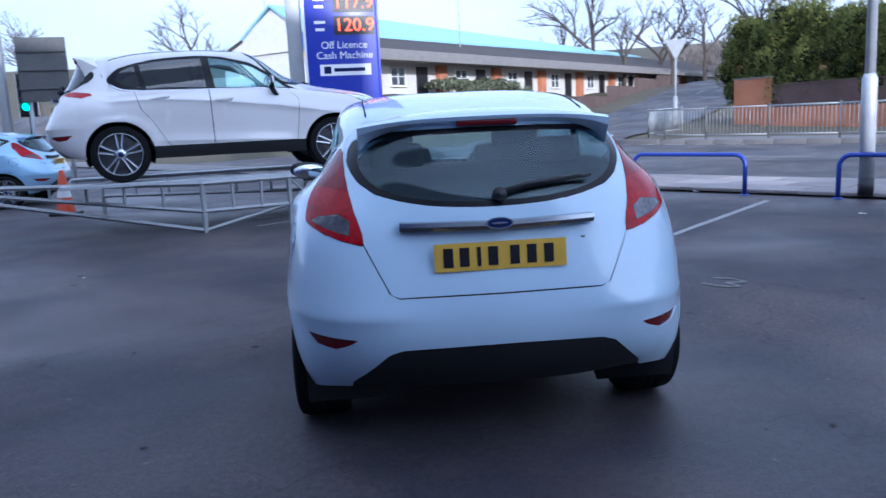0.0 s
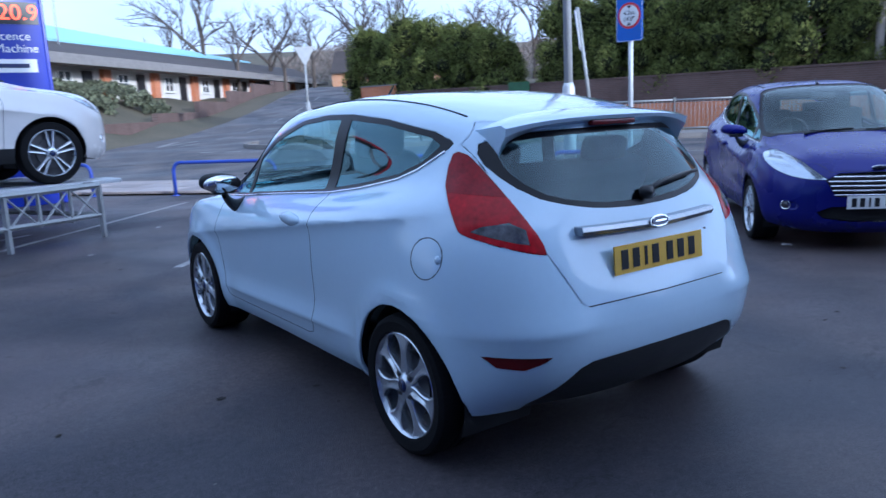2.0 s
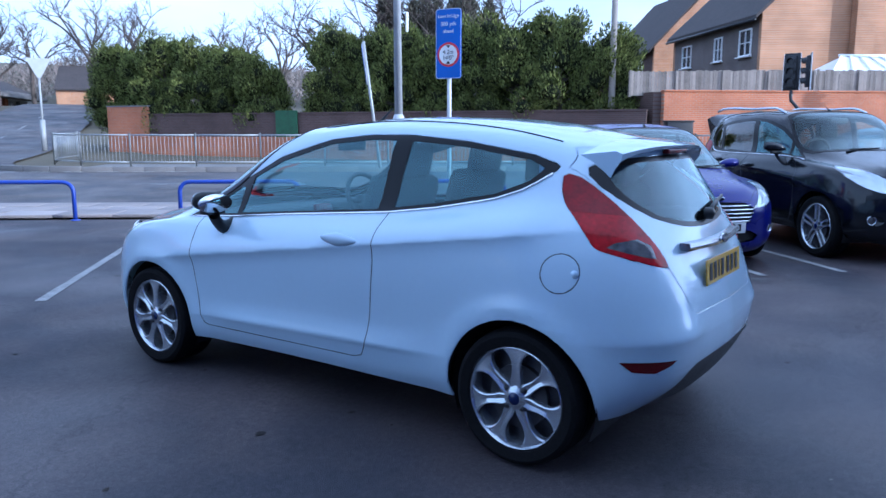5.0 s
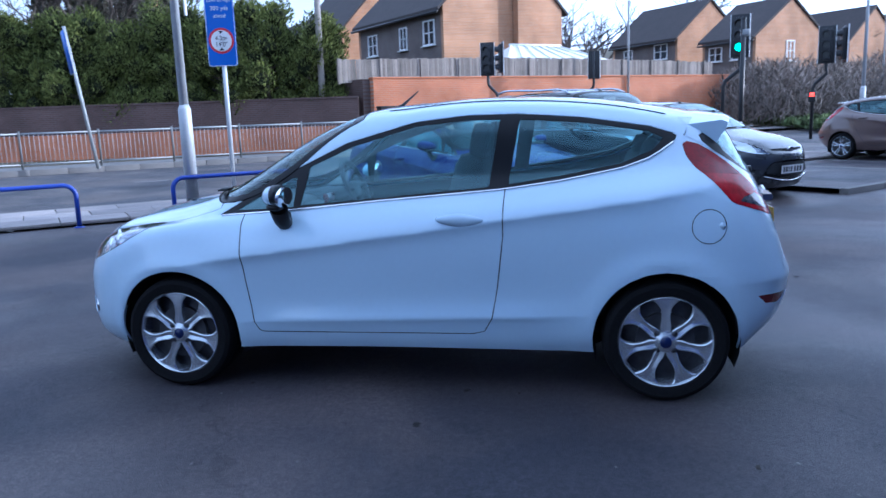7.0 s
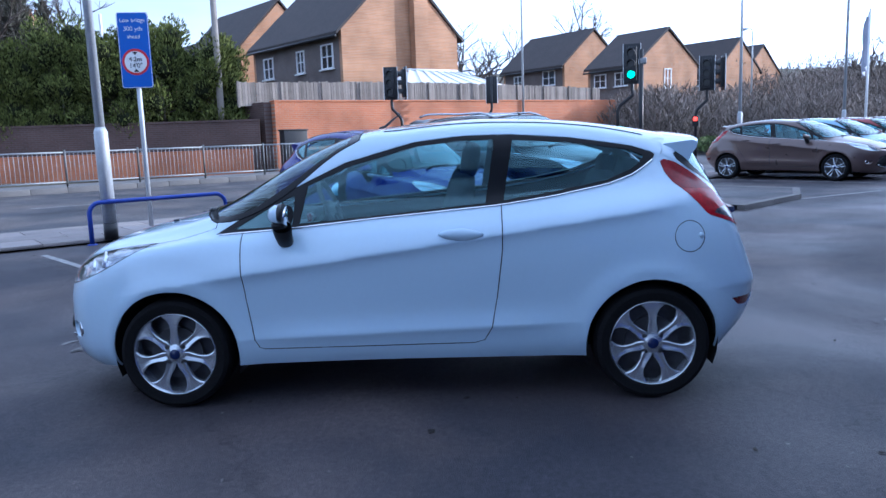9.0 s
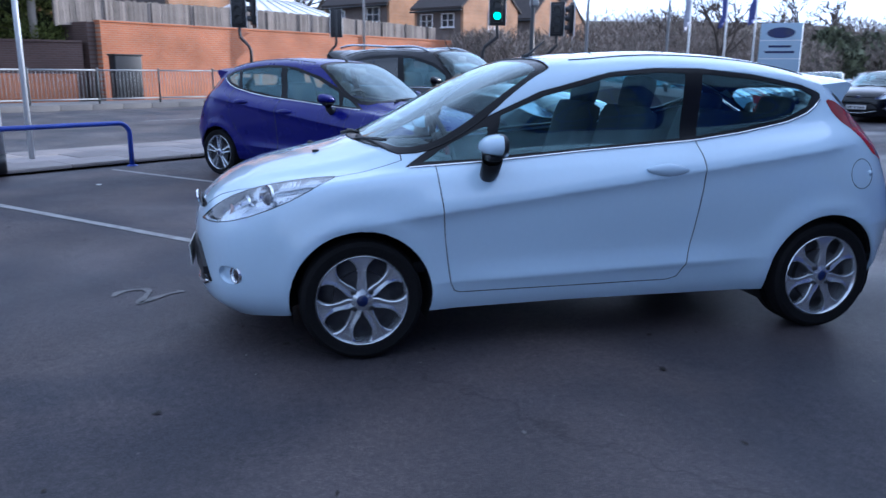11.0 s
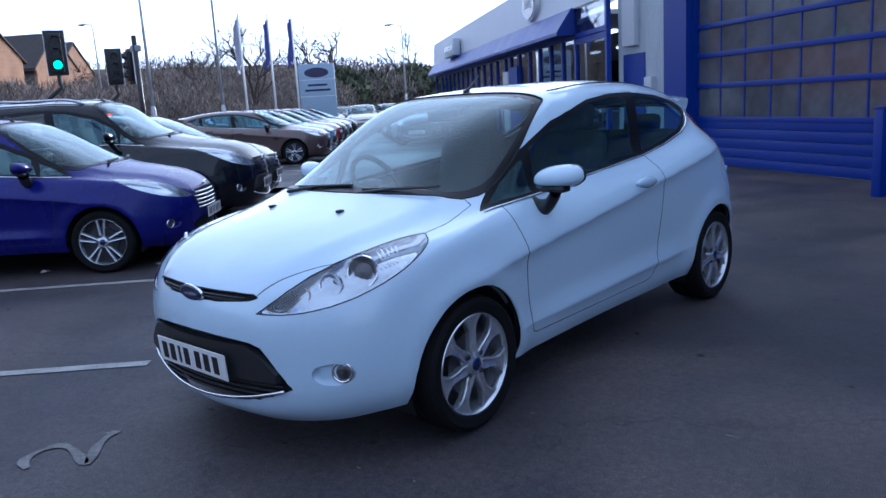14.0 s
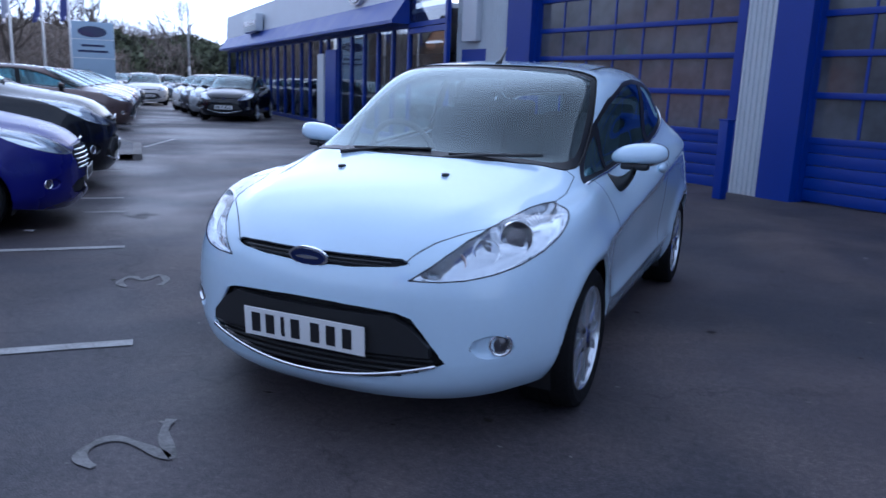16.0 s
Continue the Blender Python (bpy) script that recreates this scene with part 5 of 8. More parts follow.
M["ivy_twig"] = mat("ivy_clad_twigs", (0.115, 0.105, 0.075), 0.95, vary=0.3, scale=0.5, fine=5, island=0.4)
M["ivy"] = mat("dark_evergreen", (0.10, 0.11, 0.065), 0.85, vary=0.3, scale=0.5, fine=5, island=0.4)
M["cone"] = mat("orange_cone", (0.62, 0.09, 0.03), 0.5, vary=0.08)
M["totem_blue"] = mat("fuel_sign_blue", (0.016, 0.030, 0.33), 0.35, vary=0.05)
M["led"] = mat("red_led", (1.0, 0.10, 0.03), 0.5, vary=0.0, emit=2.2)
M["green_lamp"] = mat("green_signal", (0.02, 0.9, 0.45), 0.4, vary=0.0, emit=3.0)
M["red_lamp"] = mat("red_signal", (1.0, 0.06, 0.03), 0.4, vary=0.0, emit=2.5)
M["signal_dark"] = mat("dark_signal_lens", (0.02, 0.02, 0.02), 0.25, vary=0.1)
M["flag_pale"] = mat("pale_flag_cloth", (0.50, 0.52, 0.62), 0.8, vary=0.1, scale=3)
M["flag_blue"] = mat("blue_flag_cloth", (0.10, 0.12, 0.36), 0.8, vary=0.15, scale=3)
M["grass"] = mat("grass_blades", (0.09, 0.12, 0.04), 0.9, vary=0.3, scale=1, fine=10, island=0.3)
M["advert"] = mat("dark_grey_panel", (0.085, 0.085, 0.082), 0.7, vary=0.2, scale=2)
M["pole_wood"] = mat("grey_pole", (0.26, 0.23, 0.20), 0.85, vary=0.15, scale=3)


# ---- ground ----
def strip_mesh(fn, us, vs):
    bm = bmesh.new()
    g = [[bm.verts.new(fn(u, v)) for v in vs] for u in us]
    for i in range(len(us) - 1):
        for j in range(len(vs) - 1):
            bm.faces.new((g[i][j], g[i + 1][j], g[i + 1][j + 1], g[i][j + 1]))
    bm.normal_update()
    if sum(f.normal.z for f in bm.faces) < 0:
        bmesh.ops.reverse_faces(bm, faces=bm.faces)
    return bm


def spread(lim, n, p=2.2):
    t = np.linspace(-1, 1, n)
    return [float(np.sign(q) * abs(q)**p * lim) for q in t]


b = strip_mesh(lambda u, v: Vector((u, v, rise(u, v) - .16)), spread(1500, 121, 2.6), spread(1500, 121, 2.6))
tagged(part("ground", b, M["earth"], None), "rough winter grass land rising to distant hills", "ground", kind="structure")
b = strip_mesh(lambda a, n: RD(a, n, 0.0), np.linspace(-60, 60, 61), np.linspace(-45, 7.9, 31))
tagged(part("car_park", b, M["lot"], None), "dark damp asphalt car park with worn patches", "car park", kind="structure")
b = strip_mesh(lambda a, n: RD(a, n, rise(*RD(a, n)[:2]) - .10 * sstep(n, 10.15, 10.4) + .006), np.linspace(-120, 120, 121), (10.2, 10.6, 11, 12, 13, 14, 15, 16, 17, 18, 19.2))
tagged(part("road", b, M["road"], None), "two-lane grey asphalt road", "road", kind="structure")
# side street climbing away behind the junction
def street(t, s):
    p = Vector((12, 35, 0)) + Vector((.584, .812, 0)) * (t * 40)
    q = p + Vector((.812, -.584, 0)) * (s + (abs(s) * .9 if s < 0 else s * .6) * sstep(-t, .15, .42))
    w = sstep(t, 0, .2)
    return Vector((q.x, q.y, (rise(q.x, q.y) - .085) * (1 - w) + (rise(p.x, p.y) + .012) * w))
b = strip_mesh(street, np.linspace(-.42, 1.3, 60), np.linspace(-3.7, 3.5, 9))
tagged(part("side_street", b, M["road"], None), "asphalt side street climbing from the junction", "road", kind="structure")
b = strip_mesh(lambda a, n: RD(a, n, rise(*RD(a, n)[:2]) + .02), np.linspace(-9.5, 60, 60), (19.3, 20.5, 21.6))
tagged(part("far_pavement", b, M["kerb"], None), "grey asphalt footway beyond the road", "pavement", kind="structure")
b = strip_mesh(lambda a, n: RD(a, n, .045), np.linspace(-40, 40, 41), (7.95, 9.0, 10.05))
pave = tagged(part("pavement", b, M["kerb"], None), "paved footway beside the car park", "pavement", kind="structure")


def kerb_run(name, pts, label):
    """A run of kerb stones along points, each stone a part."""
    top = thing(name, label, "kerb", kind="structure")
    for i, (p, q) in enumerate(zip(pts, pts[1:])):
        p, q = Vector(p), Vector(q)
        bm_ = bmesh.new()
        L = (q - p).length
        box(bm_, (0, 0, 0), (L - .012, .14, .22), bevel=.015)
        d = (q - p).normalized()
        k = part("kerb_stone", bm_, M["kerb"], top, smooth="auto")
        k.matrix_world = Matrix.Translation((p + q) / 2) @ Matrix.Rotation(math.atan2(d.y, d.x), 4, "Z")
    return top


kerb_run("kerb_near", [RD(a, 10.12, -.045) for a in np.arange(-24, 16, .92)], "concrete kerb stones along the footway")
kerb_run("kerb_far", [RD(a, 19.25, rise(*RD(a, 19.25)[:2]) - .045) for a in np.arange(-9.4, 24, .92)], "concrete kerb stones beyond the road")
kerb_run("kerb_corner", [RD(-9.4 - 5 * math.sin(t), 24.2 - 5 * math.cos(t), rise(*RD(-9.4, 22)[:2]) - .045) for t in np.linspace(0, 1.5, 9)], "curved concrete kerb at the street corner")
# lot markings
def paint_line(name, p, q, w, label, z=.005):
    p, q = Vector(p), Vector(q)
    d = (q - p).normalized()
    s = Vector((-d.y, d.x, 0)) * w / 2
    n_ = max(2, int((q - p).length / .25))
    bm_ = bmesh.new()
    rows_ = []
    for i in range(n_ + 1):
        c = p.lerp(q, i / n_)
        j1, j2 = 1 + random.uniform(-.12, .12), 1 + random.uniform(-.12, .12)
        rows_.append((bm_.verts.new(c + s * j1 + Z * z), bm_.verts.new(c - s * j2 + Z * z)))
    for r0, r1 in zip(rows_, rows_[1:]):
        bm_.faces.new((r0[0], r0[1], r1[1], r1[0]))
    bm_.normal_update()
    if sum(f.normal.z for f in bm_.faces) < 0:
        bmesh.ops.reverse_faces(bm_, faces=bm_.faces)
    return tagged(part(name, bm_, M["line"], None, smooth=False), label, "road marking", kind="structure")


for u, v0, v1 in ((-5.45, -7.4, -2.6), (-2.77, -7.4, -2.2), (-.22, -7.3, -2.08), (2.12, -7.4, -2.2), (4.72, -7.2, -2.3), (3.80, -2.62, -2.25), (7.3, -7.2, -2.4),
                  (15.4, -7.0, -2.4), (18.0, -7.0, -2.4)):
    paint_line("bay_line", BAY(u, v0), BAY(u, v1), .085, "worn white parking bay line on asphalt")
paint_line("bay_line", (-2.15, 6.64, 0), (-1.2, 7.22, 0), .085, "worn white parking bay line on asphalt")
paint_line("bay_line", BAY(11.2, -2.2), BAY(13.4, -1.6), .085, "worn white parking bay line on asphalt")


def swoosh(name, c, pts, w, label):
    bm_ = bmesh.new()
    P_ = np.array([(x, y) for x, y in pts], float)
    ts = np.arange(len(P_), dtype=float)
    Q = natural(ts, P_, np.linspace(0, len(P_) - 1, 40))
    prev = None
    for i in range(40):
        d = Q[min(i + 1, 39)] - Q[max(i - 1, 0)]
        d = d / max(1e-6, np.linalg.norm(d))
        s = np.array((-d[1], d[0])) * w / 2 * (.7 + .5 * math.sin(i * .35) ** 2)
        cur = [bm_.verts.new(Vector((c[0] + x, c[1] + y, .005))) for x, y in (Q[i] + s, Q[i] - s)]
        if prev:
            bm_.faces.new((prev[0], prev[1], cur[1], cur[0]))
        prev = cur
    bmesh.ops.recalc_face_normals(bm_, faces=bm_.faces)
    if sum(f.normal.z for f in bm_.faces) < 0:
        bmesh.ops.reverse_faces(bm_, faces=bm_.faces)
    return tagged(part(name, bm_, M["faded"], None, smooth=False), label, "road marking", kind="structure")


M["faded"] = mat("faded_white_paint", (0.16, 0.155, 0.15), 0.8, vary=0.42, scale=9, fine=90, bump=0.2)


def bay_digit(u, v, pts, label):
    c = BAY(u, v)
    swoosh("bay_number", c, [tuple((BAY(x * .28, y * .28))[:2]) for x, y in pts], .042, label)


bay_digit(-1.36, -2.09, [(-.55, -.28), (-.2, -.46), (.15, -.25), (.1, .05), (-.35, .42), (-.52, .60), (.1, .52), (.6, .62)], "painted white number 2 on asphalt")
bay_digit(1.02, -2.05, [(-.5, -.35), (0, -.5), (.4, -.25), (.05, 0), (.45, .3), (0, .5), (-.5, .35)], "painted white number 3 on asphalt")
bay_digit(3.55, -2.1, [(.3, -.6), (-.5, .05), (.0, .08), (.6, .1), (.2, -.1), (.2, .5)], "painted white number 4 on asphalt")
for k in range(14):
    aa = -13.2 + k * .95
    paint_line("lane_mark", RD(aa, 17.9, rise(*RD(aa, 17.9)[:2])), RD(aa + .6, 17.9, rise(*RD(aa + .6, 17.9)[:2])), .18, "worn white give way dashes on the road", z=.02) if k < 8 else None
for k in range(9):
    aa = -30 + k * 6
    paint_line("lane_mark", RD(aa, 14.6, rise(*RD(aa, 14.6)[:2])), RD(aa + 3, 14.6, rise(*RD(aa + 3, 14.6)[:2])), .10, "worn white centre line dash on the road", z=.02)
for t0 in (-.22, -.08, .06, .22, .4, .6):
    p, q = street(t0, -.2), street(t0 + .07, -.2)
    paint_line("lane_mark", p, q, .12, "worn white centre line dash on the side street", z=.02)
tri = [street(-.20, -1.4), street(-.10, -.9), street(-.10, -1.9)]
for p, q in zip(tri, tri[1:] + tri[:1]):
    paint_line("lane_mark", p, q, .2, "painted white give way triangle on the side street", z=.02)
# planted island with kerb beside the bays
isl = [BAY(8.9, -2.25), BAY(11.2, -2.3), BAY(12.6, -2.9), BAY(12.6, -7.2), BAY(8.9, -7.2)]
bm = bmesh.new()
bm.faces.new([bm.verts.new(p + Z * .085) for p in isl])
bmesh.ops.recalc_face_normals(bm, faces=bm.faces)
for f in bm.faces:
    f.normal_update()
    if f.normal.z < 0:
        f.normal_flip()
tagged(part("island", bm, M["road"], None, smooth=False), "raised asphalt island with a kerb", "island", kind="structure")
pts = []
for p, q in zip(isl[:3], isl[1:4]):
    k = max(1, int((q - p).length / .9))
    pts += [p.lerp(q, i / k) - Z * .02 for i in range(k)]
kerb_run("kerb_island", pts + [isl[3] - Z * .02], "low concrete kerb round the island")


# ---- street furniture ----
def hoop_rail(a0, a1, n=7.8, h=.60, label="bent blue tubular steel guard rail"):
    ob = thing("guard_rail", label, "guard rail", group="blue guard rails at the car park edge")
    r, pts = .16, []
    pts.append(RD(a0, n, 0))
    for k in range(7):
        t = k / 6 * math.pi / 2
        pts.append(RD(a0 + r - r * math.cos(t), n, h - r + r * math.sin(t)))
    for k in range(7):
        t = math.pi / 2 - k / 6 * math.pi / 2
        pts.append(RD(a1 - r + r * math.cos(t), n, h - r + r * math.sin(t)))
    pts.append(RD(a1, n, 0))
    bm_ = bmesh.new()
    tube(bm_, pts, .033, 12)
    part("tube", bm_, M["rail_blue"], ob)
    for a in (a0, a1):
        bm_ = bmesh.new()
        lathe(bm_, [(.075, 0), (.075, .012), (.04, .02)], 16, axis="z", at=RD(a, n, 0))
        part("base_plate", bm_, M["rail_blue"], ob)
    return ob


for a0, a1 in ((-11.0, -8.9), (-7.1, -5.05), (-3.42, -1.55), (-.25, 1.75), (3.2, 5.2), (6.6, 8.6), (10, 12)):
    hoop_rail(a0, a1)


def lamp_post(p, h, label, black=0.0, arm=(1.2, 0), rb=.085, lean=0.0):
    ob = thing("street_lamp", label, "street lamp", Matrix.Translation(p))
    bm_ = bmesh.new()
    tube(bm_, [(0, 0, black), (lean * .2, 0, 1.55), (lean * .21, 0, 1.62)], [rb * 1.12, rb * 1.12, rb * .8], 18)
    tube(bm_, [(lean * .21, 0, 1.6), (lean, 0, h * .96), (lean + arm[0] * .15, arm[1] * .15, h), (lean + arm[0], arm[1], h + .12)], [rb * .78, rb * .52, rb * .42, rb * .35], 14)
    part("column", bm_, M["galv"], ob)
    if black:
        bm_ = bmesh.new()
        tube(bm_, [(0, 0, 0), (0, 0, black)], rb * 1.16, 18)
        part("base_band", bm_, M["black_paint"], ob, "black painted base")
    bm_ = bmesh.new()
    box(bm_, (lean + arm[0] * 1.2, arm[1] * 1.2, h + .10), (.55, .22, .12), bevel=.04)
    part("lantern", bm_, M["galv"], ob)
    return ob


lp = lamp_post(RD(.05, 7.95, 0.04), 8.0, "tall grey steel street lamp with a black base band", black=.24, arm=(.9, .7), lean=-.08)
bm = bmesh.new()
box(bm, (.06, -.12, 3.05), (.05, .03, .30), bevel=.01)
part("label_plate", bm, M["white_paint"], lp)


def bridge_sign(p, turn):
    ob = thing("road_sign", "blue low bridge warning sign on a grey post", "road sign", pose(p.x, p.y, p.z, 0, 0, turn))
    bm_ = bmesh.new()
    tube(bm_, [(0, .03, 0), (0, .03, 3.2)], .038, 12)
    part("post", bm_, M["galv"], ob)
    bm_ = bmesh.new()
    r, w, h = .04, .235, .585
    out = []
    for cx, cz, a0 in ((w - r, h - r, 0), (-w + r, h - r, 90), (-w + r, -h + r, 180), (w - r, -h + r, 270)):
        for k in range(5):
            t = radians(a0 + k * 22.5)
            out.append((cx + r * math.cos(t), cz + r * math.sin(t)))
    prism(bm_, out, .02, pose(0, -.02, 2.84))
    pl_ = part("plate", bm_, M["sign_blue"], ob, smooth=False)
    bm_ = bmesh.new()
    o2 = [(x * .955, z * .982) for x, z in out]
    va, vb = [bm_.verts.new((x, -.0235, 2.84 + z)) for x, z in [(x * .985, z * .994) for x, z in out]], [bm_.verts.new((x, -.0235, 2.84 + z)) for x, z in o2]
    for i in range(len(va)):
        bm_.faces.new((va[i - 1], va[i], vb[i], vb[i - 1]))
    part("border", bm_, M["white_paint"], pl_, smooth=False)
    for s, z, sz in (("Low bridge", 3.30, .085), ("300 yds", 3.17, .095), ("ahead", 3.05, .085)):
        bm_ = text_bm(s, sz)
        bmesh.ops.translate(bm_, verts=bm_.verts, vec=(0, -.024, z))
        part("lettering", bm_, M["white_paint"], pl_, smooth=False)
    for rad, y, mm in ((.205, -.024, "sign_red"), (.168, -.028, "white_paint")):
        bm_ = bmesh.new()
        prism(bm_, disc((0, 0), rad, 40), .004, pose(0, y, 2.66))
        part("roundel", bm_, M[mm], pl_, smooth=False)
    for s, z in (("4.2m", 2.70), ("14'0\"", 2.60)):
        bm_ = text_bm(s, .10)
        bmesh.ops.translate(bm_, verts=bm_.verts, vec=(0, -.032, z))
        part("lettering", bm_, M["ink"], pl_, smooth=False)
    for z, sgn in ((2.79, 1), (2.53, -1)):
        bm_ = bmesh.new()
        prism(bm_, [(-.04, sgn * .025), (.04, sgn * .025), (0, -sgn * .025)], .003, pose(0, -.031, z))
        part("arrow", bm_, M["ink"], pl_, smooth=False)
    return ob


bridge_sign(RD(.92, 9.0, .04), -78)
# leaning sign post beyond the road, seen edge-on
ob = thing("road_sign", "leaning grey post with a blue plate seen edge-on", "road sign", pose(14.0, 11.9, .28, -7, 0, 41))
bm = bmesh.new()
tube(bm, [(0, 0, 0), (0, 0, 3.7)], .045, 10)
part("post", bm, M["pale_steel"], ob)
bm = bmesh.new()
box(bm, (0, .055, 3.05), (.9, .02, 1.1), bevel=.004)
pl = part("plate", bm, M["galv"], ob)
bm = bmesh.new()
box(bm, (0, .07, 3.05), (.88, .008, 1.08))
part("blue_face", bm, M["sign_blue"], pl)


def guard_panel(p, q, h=1.0):
    """One length of pedestrian guard rail with upright bars."""
    p, q = Vector(p), Vector(q)
    ob = thing("pedestrian_barrier", "pale grey steel pedestrian barrier with upright bars", "barrier", group="barriers along the far footway")
    for c in (p, q):
        bm_ = bmesh.new()
        tube(bm_, [c, c + Z * (h + .05)], .032, 10)
        part("post", bm_, M["pale_steel"], ob)
    for zz in (.14, h - .02):
        bm_ = bmesh.new()
        tube(bm_, [p + Z * zz, q + Z * zz], .022, 8)
        part("rail", bm_, M["pale_steel"], ob)
    k = int((q - p).length / .115)
    bm_ = bmesh.new()
    tube(bm_, [p + Z * .14, p + Z * (h - .02)], .0085, 6)
    me = None
    for i in range(1, k):
        c = p.lerp(q, i / k)
        if me is None:
            bb = bmesh.new()
            tube(bb, [(0, 0, .14), (0, 0, h - .02)], .0085, 5)
            o = part("bar", bb, M["pale_steel"], ob)
            me = o.data
        else:
            o = new("bar", me)
            o.parent = ob
        o.location = c
    bm_.free()
    return ob


gp = [RD(a, 20.0, rise(*RD(a, 20)[:2]) + .02) for a in np.arange(-8.2, 14, 2.0)]
for p, q in zip(gp, gp[1:]):
    guard_panel(p, q)
cp = [RD(-8.2 - 3.6 * math.sin(t), 23.6 - 3.6 * math.cos(t), 0) for t in np.linspace(0, 1.45, 4)]
cp += [RD(-12.0, 25.6, 0)]
cp = [Vector((c.x, c.y, rise(c.x, c.y) + .02)) for c in cp]
for p, q in zip(cp, cp[1:]):
    guard_panel(p, q)


def giveway(p):
    ob = thing("road_sign", "back of a grey triangular give way sign on a post", "road sign", pose(p.x, p.y, p.z, 0, 0, -20))
    bm_ = bmesh.new()
    tube(bm_, [(0, .03, 0), (0, .03, 4.3)], .055, 10)
    tube(bm_, [(0, .03, 0), (0, .03, 1.5)], .13, 10)
    part("post", bm_, M["pale_steel"], ob)
    bm_ = bmesh.new()
    prism(bm_, [(-.58, .5), (.58, .5), (.52, .40), (.07, -.45), (-.07, -.45), (-.52, .40)], .02, pose(0, -.03, 3.95))
    part("plate", bm_, M["pale_steel"], ob, smooth=False)


giveway(Vector((16.1, 35.2, .42)))


def signal(p, turn, top=3.7, green=False, crank=(.0, .0), second=False, ped=False, back=False):
    """A signal pole with a crank, a backboard and a hooded three-lamp head facing -y of its frame."""
    ob = thing("traffic_light", "black three-lamp traffic light on a bent black pole" + (" showing green" if green else ""), "traffic light", pose(p.x, p.y, p.z, 0, 0, turn))
    bm_ = bmesh.new()
    tube(bm_, [(crank[0], crank[1], 0), (crank[0], crank[1], top - 1.9), (crank[0] * .85, crank[1] * .85, top - 1.75), (.02, .1, top - 1.45), (0, .12, top - 1.3), (0, .12, top)], .055, 10)
    part("pole", bm_, M["black_paint"], ob)
    for hd in ((0,) if not second else (0, 1)):
        bm_ = bmesh.new()
        off = .0 if hd == 0 else .46
        tw = Matrix.Rotation(0 if hd == 0 else radians(-70), 3, "Z")
        hw_ = Vector((off, .0 if hd == 0 else .18, top - .55))
        box(bm_, hw_, (.30, .16, .98), tw, bevel=.03)
        hb = part("head", bm_, M["black_paint"], ob, smooth="auto")
        bm_ = bmesh.new()
        box(bm_, hw_ + tw @ Vector((0, .06, 0)), (.50, .02, 1.16), tw, bevel=.004)
        part("backboard", bm_, M["black_paint"], hb, smooth="auto")
        bm_ = bmesh.new()
        for s in (-1, 1):
            box(bm_, hw_ + tw @ Vector((s * .252, .058, 0)), (.018, .03, 1.16), tw)
        part("backboard_edge", bm_, M["white_paint"], hb, smooth=False)
        for k in range(3):
            zz = (.31, 0, -.31)[k]
            bm_ = bmesh.new()
            prism(bm_, disc((0, 0), .105, 20), .01)
            bmesh.ops.transform(bm_, matrix=Matrix.Translation(hw_ + tw @ Vector((0, -.092, zz))) @ tw.to_4x4(), verts=bm_.verts)
            part("lamp", bm_, M["green_lamp"] if (green and k == 2 and hd == 0) else M["signal_dark"], hb, smooth=False)
            bm_ = bmesh.new()
            arc = [radians(-25 + i * 23) for i in range(11)]
            va = [(bm_.verts.new((.125 * math.cos(t), -.08, .125 * math.sin(t))), bm_.verts.new((.12 * math.cos(t), -.26 + .06 * (1 - math.sin(t)), .12 * math.sin(t) - .01))) for t in arc]
            for a_, b_ in zip(va, va[1:]):
                bm_.faces.new((a_[0], a_[1], b_[1], b_[0]))
            bmesh.ops.transform(bm_, matrix=Matrix.Translation(hw_ + tw @ Vector((0, 0, zz))) @ tw.to_4x4(), verts=bm_.verts)
            part("hood", bm_, M["black_paint"], hb)
    if ped:
        bm_ = bmesh.new()
        box(bm_, (crank[0], crank[1] - .08, top - 2.15), (.22, .14, .34), bevel=.02)
        pb = part("push_button_box", bm_, M["black_paint"], ob, smooth="auto")
        bm_ = bmesh.new()
        box(bm_, (crank[0], crank[1] - .155, top - 2.08), (.13, .01, .13))
        part("red_light", bm_, M["red_lamp"], pb)
    return ob


signal(Vector((18.4, -5.1, .2)), -110, 3.6, green=True, crank=(-.42, .1))
signal(Vector((22.1, -8.4, .2)), -112, 3.5, crank=(-.35, .1), second=True, ped=True)
signal(Vector((23.1, 2.5, .27)), -95, 3.55, crank=(.35, .1), second=True)
signal(Vector((29.5, -1.3, .3)), 80, 3.5, crank=(.35, .1))
ob = thing("signal_pole", "tall black pole with a grey detector on top", "pole", Matrix.Translation((11.9, -3.96, 0)))
bm = bmesh.new()
tube(bm, [(0, 0, 0), (0, 0, 3.02)], .05, 10)
part("pole", bm, M["black_paint"], ob)
bm = bmesh.new()
box(bm, (.06, -.04, 2.78), (.22, .14, .13), bevel=.02)
part("detector", bm, M["pale_steel"], ob)
for p, h, ar in ((Vector((26.7, -15.2, .2)), 10.0, (.8, -.4)), (Vector((42, -17, .5)), 6.4, (.9, .1)), (Vector((33, -2.9, .4)), 9, (1, .3)), (Vector((-6.5, 48, 3)), 9.5, (1.0, .2)),
                 (Vector((6.8, 52, 3)), 9.5, (.9, .2)), (Vector((33, -33, .4)), 6, (.8, .2)), (Vector((22, -9.5, .2)), 6.0, (.7, .0))):
    lamp_post(p, h, "tall grey steel street lamp", arm=ar, rb=.075)
ob = thing("utility_pole", "grey wooden utility pole behind the hedge", "pole", Matrix.Translation((24.9, 9.3, .3)))
bm = bmesh.new()
tube(bm, [(0, 0, 0), (.05, 0, 8.5)], [.14, .11], 12)
